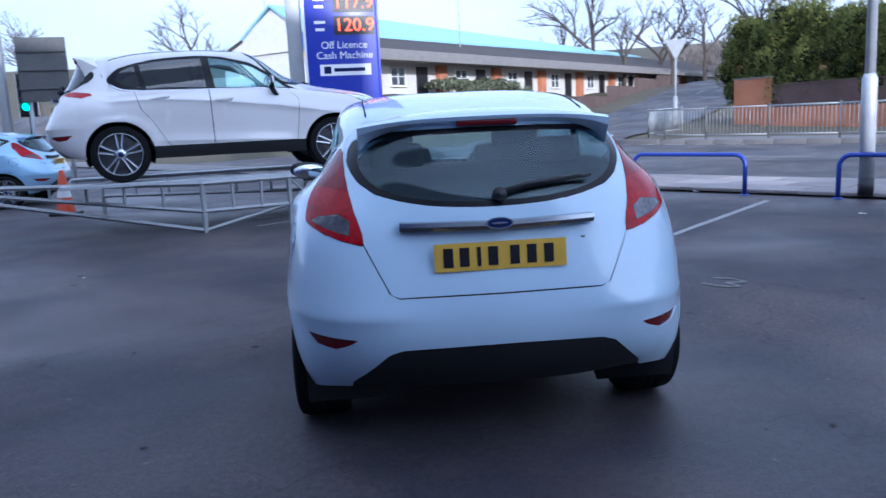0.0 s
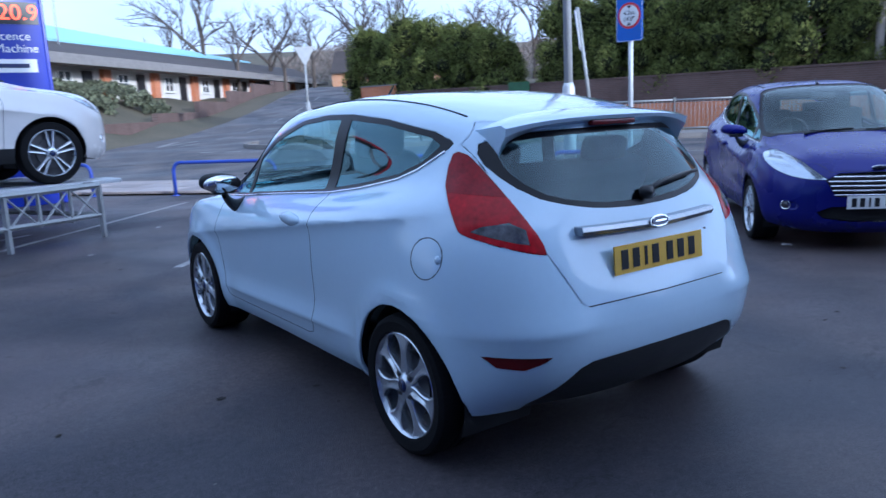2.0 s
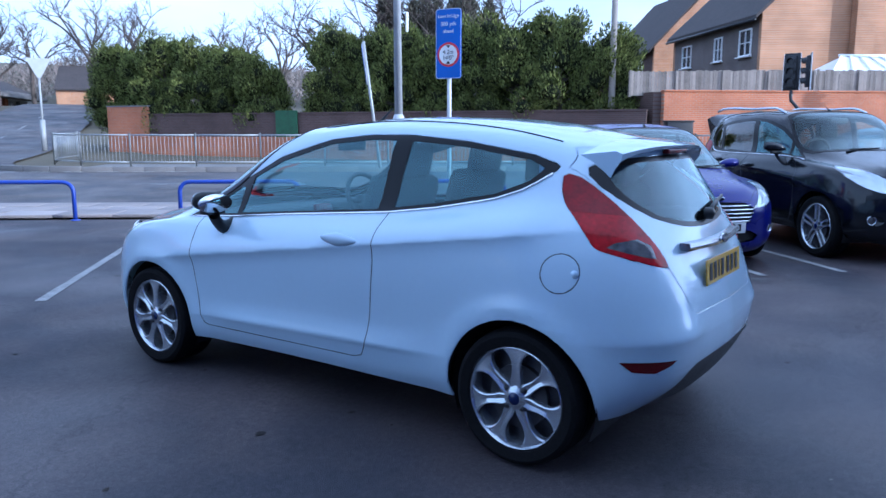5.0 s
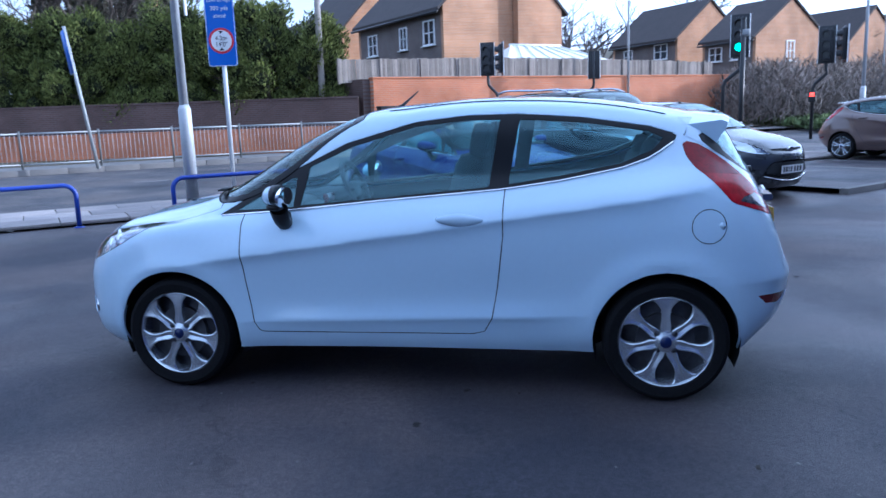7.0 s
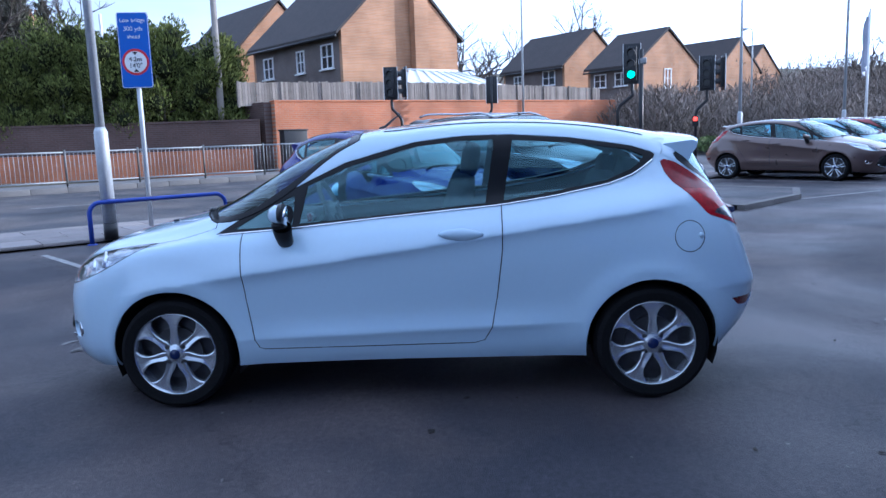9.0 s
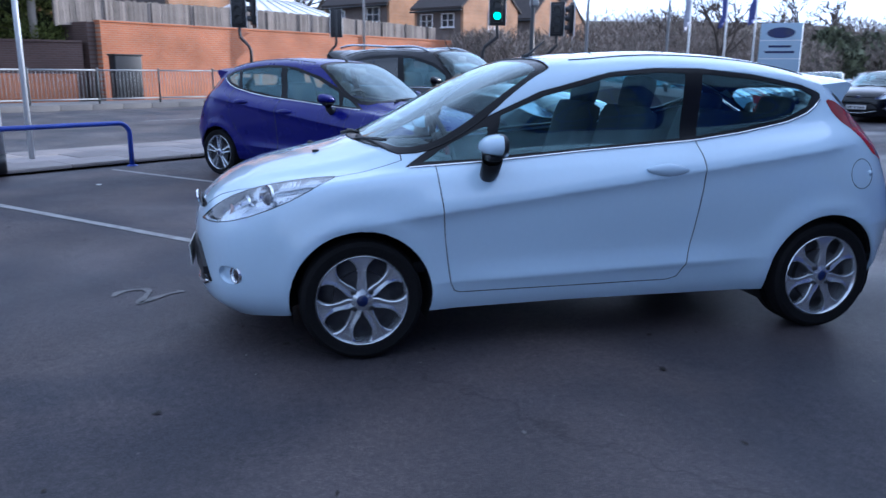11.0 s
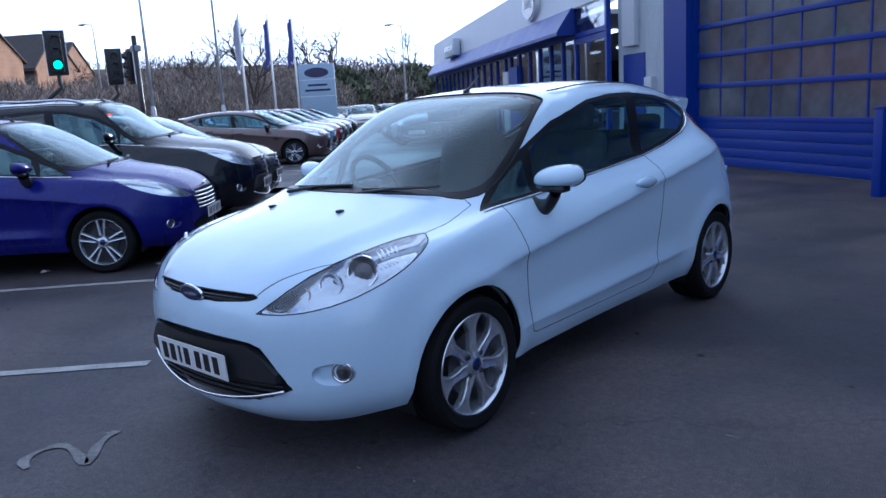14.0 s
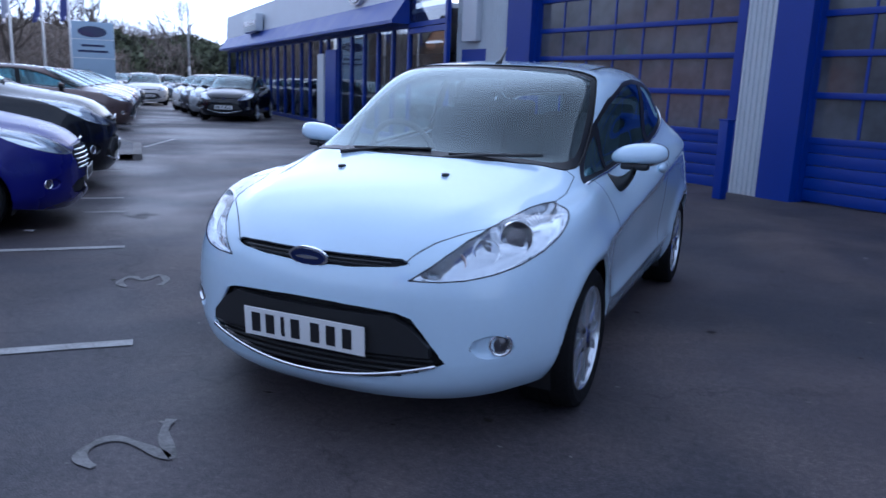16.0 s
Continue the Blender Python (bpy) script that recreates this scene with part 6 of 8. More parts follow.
part("pole", bm, M["pole_wood"], ob)
bm = bmesh.new()
box(bm, (.04, 0, 7.6), (1.6, .09, .1), bevel=.01)
part("crossarm", bm, M["pole_wood"], ob)
ob = thing("street_cabinet", "black steel street cabinet on the footway", "cabinet", pose(23.9, 6.3, .28, 0, 0, ROAD_TURN))
bm = bmesh.new()
box(bm, (0, 0, .72), (.95, .42, 1.44), bevel=.02)
part("body", bm, M["black_paint"], ob, smooth="auto")
bm = bmesh.new()
box(bm, (0, 0, 1.47), (1.02, .48, .06), bevel=.02)
part("lid", bm, M["black_paint"], ob, smooth="auto")


# ---- walls, fence and hedge beyond the road ----
def wall_run(name, p, q, z0, z1, th, material, label, cap=None):
    p, q = Vector(p), Vector(q)
    d = (q - p)
    ob = thing(name, label, "wall", Matrix.Translation((p.x, p.y, 0)) @ Matrix.Rotation(math.atan2(d.y, d.x), 4, "Z"), kind="structure")
    bm_ = bmesh.new()
    box(bm_, (d.length / 2, 0, (z0 + z1) / 2), (d.length, th, z1 - z0))
    part("wall_body", bm_, material, ob, smooth=False)
    if cap:
        bm_ = bmesh.new()
        box(bm_, (d.length / 2, 0, z1 + .035), (d.length + .04, th + .08, .07), bevel=.01)
        part("coping", bm_, M[cap], ob, smooth=False)
    return ob


W0, W1 = Vector((18.73, 33.52, 0)), Vector((24.8, 7.6, 0))
dW = (W1 - W0).normalized()
wall_run("wall_pier", W0, W0 + dW * 2.6, .2, 2.55, .5, M["brick_or"], "orange brick pier at the street corner", "kerb")
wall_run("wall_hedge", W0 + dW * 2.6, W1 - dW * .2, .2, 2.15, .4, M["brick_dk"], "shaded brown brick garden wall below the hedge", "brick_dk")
o_ = Vector((-.94, -.33, 0)) * 1.2
wall_run("wall_low", W0 + dW * 3.0 + o_, W1 - dW * .6 + o_, .2, 1.12, .25, M["brick_or"], "low orange brick wall along the footway")
wall_run("wall_orange", (25.0, 7.3, 0), (37.6, -8.1, 0), .2, 2.86, .35, M["brick_or"], "tall orange brick boundary wall", "brick_or")
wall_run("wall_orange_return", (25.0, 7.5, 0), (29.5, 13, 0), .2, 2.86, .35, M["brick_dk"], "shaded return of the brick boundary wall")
p, q = Vector((24.6, 8.3, 0)), Vector((37.8, -7.8, 0))
d = q - p
fence = thing("timber_fence", "weathered grey timber board fence above the brick wall", "fence", Matrix.Translation(p) @ Matrix.Rotation(math.atan2(d.y, d.x), 4, "Z"))
bm = bmesh.new()
k = int(d.length / .115)
for i in range(k):
    hgt = 3.66 + random.uniform(-.03, .03) + .10 * math.sin(i * .02)
    box(bm, (i * .115, random.uniform(-.008, .008) + .5, (2.75 + hgt) / 2), (.105, .018, hgt - 2.75))
boards = part("boarding", bm, M["timber"], fence, smooth=False)
boards["kind"] = "stuff"
for i in range(int(d.length / 1.83) + 1):
    bm = bmesh.new()
    box(bm, (i * 1.83, .46, 3.2), (.09, .09, 1.0), bevel=.01)
    part("post", bm, M["timber"], fence, smooth=False)
ob = thing("green_gate", "green sheet gate in a wall gap", "gate", Matrix.Translation(W0 + dW * 10.6 + Vector((-.3, -.1, 0))) @ Matrix.Rotation(math.atan2(dW.y, dW.x), 4, "Z"))
bm = bmesh.new()
box(bm, (0, 0, 1.25), (1.15, .06, 2.1), bevel=.01)
M["green_sheet"] = mat("green_sheet", (0.035, 0.10, 0.045), 0.7, vary=0.25)
part("leaf", bm, M["green_sheet"], ob, smooth=False)


# ---- planting ----
def spray_mesh(name, C, D, g, size, spread_=.5, thin=1.0, blobs=()):
    """Many small leaf sprays at points C, leaning along D, each a bent kite; blobs: (centre, radius) of solid cores
    coloured dark for the shade inside a crown.
    """
    unit = lambda v: v / np.maximum(1e-6, np.linalg.norm(v, axis=1, keepdims=True))
    n = len(C)
    d = unit(D + g.uniform((-1, -1, -.4), (1, 1, .9), (n, 3)) * spread_)
    s = unit(np.cross(d, g.uniform(-1, 1, (n, 3))))
    L = size * g.uniform(.6, 1.5, (n, 1))
    w = L * g.uniform(.22, .40, (n, 1)) * thin
    mid = C + d * L * .55 + np.cross(d, s) * L * .1
    V = np.stack([C, mid + s * w, C + d * L, mid - s * w], axis=1).reshape(-1, 3)
    F = np.arange(4 * n).reshape(n, 4).tolist()
    core = bmesh.new()
    bmesh.ops.create_icosphere(core, subdivisions=1, radius=1)
    cv, cf = np.array([v.co[:] for v in core.verts]), [[v.index for v in f.verts] for f in core.faces]
    core.free()
    parts_ = [V]
    base = 4 * n
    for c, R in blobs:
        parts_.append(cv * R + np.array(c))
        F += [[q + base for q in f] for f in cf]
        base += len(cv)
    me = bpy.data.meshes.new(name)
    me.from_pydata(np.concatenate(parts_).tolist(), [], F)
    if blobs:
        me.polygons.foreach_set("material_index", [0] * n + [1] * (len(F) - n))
    return me


def leafy(name, me, materials, parent=None):
    for m_ in materials:
        me.materials.append(m_)
    ob = new(name, me)
    if parent:
        ob.parent = parent
    return ob


def conifer(seed, h, r):
    """Bushy conifer: trunk, limbs and an uneven crown of upswept leaf sprays; returns trunk and crown bmeshes."""
    rng = random.Random(seed)
    tb = bmesh.new()
    tube(tb, [(0, 0, 0), (.05, 0, h * .4), (0, .03, h * .9)], [.13, .09, .02], 8)
    lobes = []
    for k in range(46):
        z = h * rng.uniform(.10, .97)
        rr = r * (1.02 - .62 * max(0, (z / h - .35)) ** 1.2) * rng.uniform(.5, 1.0)
        a = rng.uniform(0, math.tau)
        c = Vector((rr * math.cos(a) * .78, rr * math.sin(a) * .78, z))
        lobes.append((c, r * rng.uniform(.20, .40)))
        tube(tb, [(0, 0, z * .78), c], [.03, .01], 5)
    g = np.random.default_rng(seed)
    n = 21000
    pick = g.integers(0, len(lobes), n)
    c, R = np.array([q[0][:] for q in lobes])[pick], np.array([q[1] for q in lobes])[pick][:, None]
    d = g.normal((0, 0, .25), (1, 1, .9), (n, 3))
    d /= np.linalg.norm(d, axis=1, keepdims=True)
    out = c * (1, 1, 0) / np.maximum(.2, np.linalg.norm(c[:, :2], axis=1, keepdims=True))
    C = c + d * R * g.uniform(.35, 1.0, (n, 1)) ** .5 * (1, 1, 1.35)
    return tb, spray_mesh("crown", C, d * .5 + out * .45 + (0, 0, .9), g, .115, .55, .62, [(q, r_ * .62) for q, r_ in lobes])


CON = []
for i in range(4):
    tb, cb = conifer(40 + i, (3.9, 3.5, 4.3, 3.7)[i], (1.55, 1.5, 1.7, 1.45)[i])
    t_ = thing("conifer_tree", "dense green bushy conifer in a garden hedge", "tree", group="hedge conifers")
    part("trunk", tb, M["bark"], t_)
    leafy("crown", cb, [M["leaf"], M["leaf_shade"]], t_)
    CON.append(t_)
spots = []
for i, s in enumerate((-.9, .9, 2.7, 4.6, 6.4, 8.5, 12.4, 14.1, 15.8, 17.5, 19.3, 21.1, 22.9, 24.8)):
    sc = (1.08, 1.06, 1.05, 1.12, 1.0, .98, 1.04, 1.08, 1.1, 1.08, 1.06, 1.1, 1.16, 1.12)[i]
    spots.append((W0 + dW * s + Vector((.95, .33, 0)) * (1.35 + .3 * math.sin(i * 2.1)), sc, i))
for p, sc, i in spots:
    src = CON[i % 4]
    m_ = Matrix.Translation((p.x, p.y, 1.15)) @ Matrix.Rotation(i * 1.7, 4, "Z") @ Matrix.Scale(sc, 4)
    if i < 4:
        src.matrix_world = m_
    else:
        c_ = copy_thing(src, m_)
        c_.scale = (sc, sc, sc)


def bare_tree(seed, h, levels=5, spread_=.55):
    """Winter tree: tapered trunk, forking limbs, fine twigs."""
    rng = random.Random(seed)
    trunk, limbs = bmesh.new(), bmesh.new()
    def grow(p, d, L, r, lev):
        q = p + d * L
        mid = p.lerp(q, .5) + Vector((rng.uniform(-1, 1), rng.uniform(-1, 1), 0)) * L * .06
        tube(trunk if lev == 0 else limbs, [p, mid, q], [r, r * .85, r * .68], 8 if lev < 2 else (5 if lev < 3 else 3), cap=False)
        if lev >= levels:
            return
        k = 3 if lev < 2 else rng.choice((2, 3, 3))
        for i in range(k):
            nd = (d + Vector((rng.gauss(0, 1), rng.gauss(0, 1), rng.gauss(.12, .5))) * spread_).normalized()
            grow(p.lerp(q, rng.uniform(.55, 1.0)) if i else q, nd, L * rng.uniform(.58, .82), r * .62, lev + 1)
    grow(Vector((0, 0, 0)), Vector((0, 0, 1)), h * .30, h * .022, 0)
    return trunk, limbs


BARE = []
for i in range(3):
    a_, b_ = bare_tree(7 + i, 10, 6)
    t_ = thing("bare_tree", "leafless winter tree with fine twigs", "tree", group="bare winter trees")
    part("trunk", a_, M["bark"], t_)
    part("branchwork", b_, M["bark"], t_)
    BARE.append(t_)
tree_at = [(22.5, 71, 2.6, 1.35), (36, 64, 1.6, 1.2), (42, 70, 1.4, 1.25), (48, 62, 1.3, 1.05), (55, 60, 1.5, 1.2), (33, 80, 1.8, 1.2), (50, 45, 1.2, 1.0), (60, 40, 1.3, 1.1), (70, 22, 1.3, 1.0), (86, 5, 2.6, 1.35),
           (92, -3, 2.6, 1.45), (98, -10, 2.8, 1.3), (66, -24, 1.4, .9), (52, -30, .9, .9), (58, -40, 1.0, 1.1), (48, -38, .6, 1.0), (70, -60, 1.5, 1.3), (64, -66, 1.5, 1.2), (80, -50, 1.5, 1.2),
           *[(38 + 2.6 * i + 1.5 * math.sin(i * 7), -13 - 2.1 * i + 2 * math.cos(i * 5), 0, .42 + .1 * math.sin(i * 3)) for i in range(14)],
           *[(52 + 3.4 * i, -44 - 3.2 * i + 5 * math.sin(i * 4), 0, .62 + .12 * math.sin(i * 2)) for i in range(12)],
           *[(20 + 5 * i, 74 - 1.2 * i + 4 * math.sin(i * 5), 0, .95 + .25 * math.sin(i * 3)) for i in range(9)],
           (44, 26, .8, .9), (52, 30, 1, 1.0), (60, 12, 1, .85), (-30, 70, 3, 1.1), (40, -26, .4, .8), (-14, 62, 3, 1.0), (33.5, 27.5, 0, 1.15), (35.5, 25.8, 0, 1.25), (37, 24.0, 0, 1.1), (39.5, 26.5, 0, 1.2), (31.5, 31, 0, 1.0), (56, 15, 0, 1.2), (59, 19, 0, 1.2), (74, -9.5, 0, 1.55), (78, -13, 0, 1.45), (70, 1, 0, 1.3)]
for i, (x, y, z, s) in enumerate(tree_at):
    m_ = Matrix.Translation((x, y, rise(x, y) - .1)) @ Matrix.Rotation(i * 2.3, 4, "Z")
    if i < 3:
        BARE[i].matrix_world = m_ @ Matrix.Scale(s, 4)
    else:
        c_ = copy_thing(BARE[i % 3], m_)
        c_.scale = (s, s, s)


@functools.lru_cache(maxsize=None)
def level_at(x, y):
    return rise(x, y)


def thicket(name, label, cs, count, size, material, seed, thin=1.0):
    """A far belt of brush: thousands of fine sprays over several mounds."""
    g = np.random.default_rng(seed)
    pick = np.array(cs, float)[g.integers(0, len(cs), count)]
    a, q = g.uniform(0, math.tau, count), g.uniform(0, 1, count) ** .5
    px, py = pick[:, 0] + pick[:, 2] * q * np.cos(a), pick[:, 1] + pick[:, 3] * q * np.sin(a)
    land = np.array([level_at(round(x), round(y)) for x, y in zip(px, py)])
    C = np.stack([px, py, land + pick[:, 4] * (1 - q * q * .5) * g.uniform(0, 1, count) ** .7], axis=1)
    D = g.normal((0, 0, 1), (.4, .4, .001), (count, 3))
    return tagged(leafy(name, spray_mesh(name, C, D, g, size, 1.1, thin), [material]), label, "woodland", kind="stuff")


thicket("brush_bank", "brown winter brush on the bank behind the junction", [(44, -14, 8, 6, 3.4), (50, -22, 8, 6, 4.2), (40, -20, 6, 5, 2.6), (46, -30, 9, 7, 4.5), (38, -10, 4, 3, 3.0), (54, -38, 10, 8, 5.5)], 60000, .55, M["twig"], 3, .12)
thicket("far_woodland", "brown leafless woodland beyond the car park", [(75, -40, 14, 10, 6.5), (70, -62, 16, 12, 7), (88, -80, 20, 14, 7), (60, -50, 12, 9, 5), (100, -50, 20, 16, 8), (60, -80, 16, 12, 6)], 70000, .9, M["twig"], 4, .12)
thicket("north_woodland", "brown leafless woodland on the hill", [(60, 95, 20, 12, 6), (85, 75, 20, 14, 6), (90, 45, 18, 14, 5), (115, 20, 20, 20, 6), (110, -25, 20, 16, 6), (52, 80, 8, 8, 5)], 70000, 1.0, M["twig"], 5, .12)
thicket("evergreen_trees", "dark evergreen trees beyond the dealership sign", [(46, -39, 2.2, 2.2, 4.4), (54, -49, 3, 2.6, 4.6), (50, -54, 4, 3, 4.4), (60, -62, 5, 4, 5.6)], 22000, .55, M["ivy"], 6)
thicket("garden_trees", "tall ivy-clad bare trees behind the hedge", [(33.5, 27.5, .8, .8, 10.5), (34.6, 26.4, .6, .6, 9.5), (35.5, 25.8, .9, .9, 11), (37, 24.0, .8, .8, 10.5), (38.2, 23.2, .6, .6, 9), (39.5, 26.5, 1.0, 1.0, 11), (36.5, 27.5, 1, 1, 8)], 48000, .42, M["ivy_twig"], 12, .3)
thicket("verge_shrubs", "low green shrubs beside the side street wall", [(6, 45, 2.4, 1.2, .7), (10, 49, 3, 1.4, .8), (30, 47, 4, 5, 1.6)], 9000, .22, M["ivy"], 8)
thicket("verge_grass", "rough green grass verge", [(40, -11.5, 6, 2, .35), (34, -12, 5, 2, .3)], 5000, .3, M["grass"], 9)


# ---- houses ----
def window_unit(parent, m, w, h, mullions=1, transoms=1):
    """A white framed window set in a wall: frame, panes, sill. m: centre, facing -y."""
    bm_ = bmesh.new()
    t = .07
    out_, in_ = [], []
    for yy in (-.045, .045):
        out_.append([bm_.verts.new((sx_ * (w + t) / 2, yy, sz_ * (h + t) / 2)) for sx_, sz_ in ((-1, -1), (1, -1), (1, 1), (-1, 1))])
        in_.append([bm_.verts.new((sx_ * (w - t) / 2, yy, sz_ * (h - t) / 2)) for sx_, sz_ in ((-1, -1), (1, -1), (1, 1), (-1, 1))])
    for k in range(4):
        for a_, b_ in ((out_[0], in_[0]), (in_[0], in_[1]), (in_[1], out_[1]), (out_[1], out_[0])):
            bm_.faces.new((a_[k - 1], a_[k], b_[k], b_[k - 1]))
    bmesh.ops.recalc_face_normals(bm_, faces=bm_.faces)
    bmesh.ops.transform(bm_, matrix=m, verts=bm_.verts)
    wn_ = part("window", bm_, M["white_paint"], parent, smooth=False)
    for i in range(mullions + transoms):
        bm_ = bmesh.new()
        if i < mullions:
            box(bm_, (-w / 2 + w * (i + 1) / (mullions + 1), .0, 0), (.06, .07, h - t))
        else:
            box(bm_, (0, .001, -h / 2 + h * (i - mullions + 1) / (transoms + 1)), (w - t, .064, .045))
        bmesh.ops.transform(bm_, matrix=m, verts=bm_.verts)
        part("glazing_bar", bm_, M["white_paint"], wn_, smooth=False)
    bm_ = bmesh.new()
    box(bm_, (0, .025, 0), (w, .01, h))
    bmesh.ops.transform(bm_, matrix=m, verts=bm_.verts)
    part("pane", bm_, M["pane"], wn_, smooth=False)
    bm_ = bmesh.new()
    box(bm_, (0, -.07, -h / 2 - .06), (w + .2, .18, .06), bevel=.01)
    bmesh.ops.transform(bm_, matrix=m, verts=bm_.verts)
    part("sill", bm_, M["white_paint"], wn_, smooth=False)


def house(corner, ridge_dir, gable_w, length, z0, eave, apex, label, gable_mat, front_mat, wins, gwins=(), chimney=False):
    """Gabled house. corner: eave corner where gable and front meet; front runs along ridge_dir, gable along its right-hand normal."""
    rd = Vector((*ridge_dir, 0)).normalized()
    gd = Vector((rd.y, -rd.x, 0))
    ob = thing("house", label, "house", Matrix(((rd.x, gd.x, 0, corner[0]), (rd.y, gd.y, 0, corner[1]), (0, 0, 1, 0), (0, 0, 0, 1))))
    bm_ = bmesh.new()
    box(bm_, (length / 2, gable_w / 2, (z0 + eave) / 2), (length - .02, gable_w - .02, eave - z0))
    part("wall", bm_, front_mat, ob, smooth=False)
    for x0, x1 in ((-.01, .22), (length - .22, length + .01)):
        bm_ = bmesh.new()
        pr_ = [(0, z0), (gable_w, z0), (gable_w, eave), (gable_w / 2, apex - .12), (0, eave)]
        va, vb = [bm_.verts.new((x0, y, z)) for y, z in pr_], [bm_.verts.new((x1, y, z)) for y, z in pr_]
        bm_.faces.new(va), bm_.faces.new(vb[::-1])
        for i in range(5):
            bm_.faces.new((va[i - 1], va[i], vb[i], vb[i - 1]))
        bmesh.ops.recalc_face_normals(bm_, faces=bm_.faces)
        g_ = part("gable", bm_, gable_mat, ob, smooth=False)
    sl_ = (apex - eave) / (gable_w / 2)
    for s in (0, 1):
        bm_ = bmesh.new()
        ov, th = .35, .16
        y_e, y_r = (-ov, gable_w / 2) if s == 0 else (gable_w + ov, gable_w / 2)
        z_e = eave - ov * sl_
        vs = [(-.12, y_e, z_e), (length + .12, y_e, z_e), (length + .12, y_r, apex), (-.12, y_r, apex)]
        lo = [bm_.verts.new(v) for v in vs]
        hi = [bm_.verts.new((x, y, z + th)) for x, y, z in vs]
        bm_.faces.new(lo), bm_.faces.new(hi[::-1])
        for i in range(4):
            bm_.faces.new((lo[i - 1], lo[i], hi[i], hi[i - 1]))
        bmesh.ops.recalc_face_normals(bm_, faces=bm_.faces)
        part("roof", bm_, M["tile"], ob, smooth=False)
    bm_ = bmesh.new()
    tube(bm_, [(-.1, -.40, eave - .38), (length + .1, -.40, eave - .38)], .07, 8)
    part("gutter", bm_, M["black_paint"], ob)
    for x, z, w, h in wins:
        window_unit(ob, Matrix.Translation((x, -.01, z)), w, h)
    for y, z, w, h in gwins:
        window_unit(ob, Matrix.Translation((-.02, y, z)) @ Matrix.Rotation(radians(-90), 4, "Z"), w, h)
    if chimney:
        bm_ = bmesh.new()
        box(bm_, (1.5, gable_w / 2, apex + .5), (.6, .9, 1.6), bevel=.02)
        c_ = part("chimney", bm_, gable_mat, ob, smooth=False)
        for i in (-1, 1):
            bm_ = bmesh.new()
            lathe(bm_, [(.11, 1.3), (.09, 1.7), (.10, 1.72)], 10, axis="z", at=(1.5, gable_w / 2 + i * .22, apex - .02))
            part("chimney_pot", bm_, M["brick_or"], c_)
    return ob


# most fronts take a shade-darkened brick, gables the brighter house brick
RDIR = (.743, .668)
house((33.0, 5.8), RDIR, 7.4, 9.4, .5, 6.65, 10.1, "two-storey brick house with a dark tiled roof and white windows", M["brick_house"], M["brick_shade"],
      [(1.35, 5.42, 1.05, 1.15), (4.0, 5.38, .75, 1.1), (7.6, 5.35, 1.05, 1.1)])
hs = bpy.data.objects["house"]
bm = bmesh.new()
box(bm, (-.28, 4.6, 6.6), (.42, .9, 8.4))
part("chimney_breast", bm, M["brick_house"], hs, smooth=False)
for i in (0, 1):
    bm = bmesh.new()
    box(bm, (2.3 + i * .35, 1.6, 7.98), (.2, .16, .2), bevel=.04)
    part("roof_vent", bm, M["white_paint"], hs)
# white conservatory on the gable side
cs = thing("conservatory", "white framed glazed conservatory with a pitched roof", "conservatory", Matrix.Translation((31.6, 3.3, 0)) @ Matrix.Rotation(math.atan2(-.743, .668), 4, "Z"))
for k in range(10):
    bm = bmesh.new()
    t = k / 7
    if k < 8:
        tube(bm, [(t * 6.2, -1.2, 3.72), (1.6 + t * 3.0, .7, 4.55)], .05, 6)
    elif k == 8:
        tube(bm, [(0, -1.2, 3.72), (6.2, -1.2, 3.72)], .08, 6)
    else:
        tube(bm, [(1.5, .7, 4.57), (4.7, .7, 4.57)], .07, 6)
    part("glazing_bar" if k < 8 else "ridge_bar" if k == 9 else "gutter", bm, M["white_paint"], cs)
bm = bmesh.new()
v = [bm.verts.new(p) for p in ((0, -1.2, 3.70), (6.2, -1.2, 3.70), (4.6, .7, 4.52), (1.6, .7, 4.52))]
bm.faces.new(v)
v = [bm.verts.new(p) for p in ((0, -1.2, 3.70), (1.6, .7, 4.52), (0, 1.0, 3.7))]
bm.faces.new(v)
part("roof_sheet", bm, M["white_paint"], cs, smooth=False)
bm = bmesh.new()
box(bm, (3.1, 0, 2.1), (6.1, 2.3, 3.2))
part("glazing", bm, M["pane"], cs, smooth=False)
house((56.9, -7.8), (.80, .60), 6.5, 7.5, 2, 6.6, 9.3, "brick house with a dark tiled roof", M["brick_house"], M["brick_shade"], [(1.8, 5.6, 1.4, 1.1), (5.6, 5.5, 1.0, 1.0)], [(4.8, 5.4, .6, .9)])
house((49.2, -11.8), (.80, .60), 6.5, 4.6, 1.5, 5.8, 8.2, "brick house with a dark tiled roof", M["brick_house"], M["brick_shade"], [(1.4, 4.8, 1.1, .9), (3.4, 4.8, 1.1, .9)], [(3.2, 4.8, .7, 1.3)])
house((64, -22), (.80, .60), 6.0, 9.0, 2, 6.2, 8.9, "brick house with a dark tiled roof", M["brick_house"], M["brick_shade"], [(2.5, 5.4, 1.2, 1.0)])
house((72, -27), (.80, .60), 6.0, 9.0, 2, 6.3, 9.0, "brick house with a dark tiled roof", M["brick_house"], M["brick_shade"], [(2.5, 5.4, 1.2, 1.0)])
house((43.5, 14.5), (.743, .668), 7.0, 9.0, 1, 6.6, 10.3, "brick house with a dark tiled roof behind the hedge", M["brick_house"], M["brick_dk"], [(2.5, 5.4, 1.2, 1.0)])
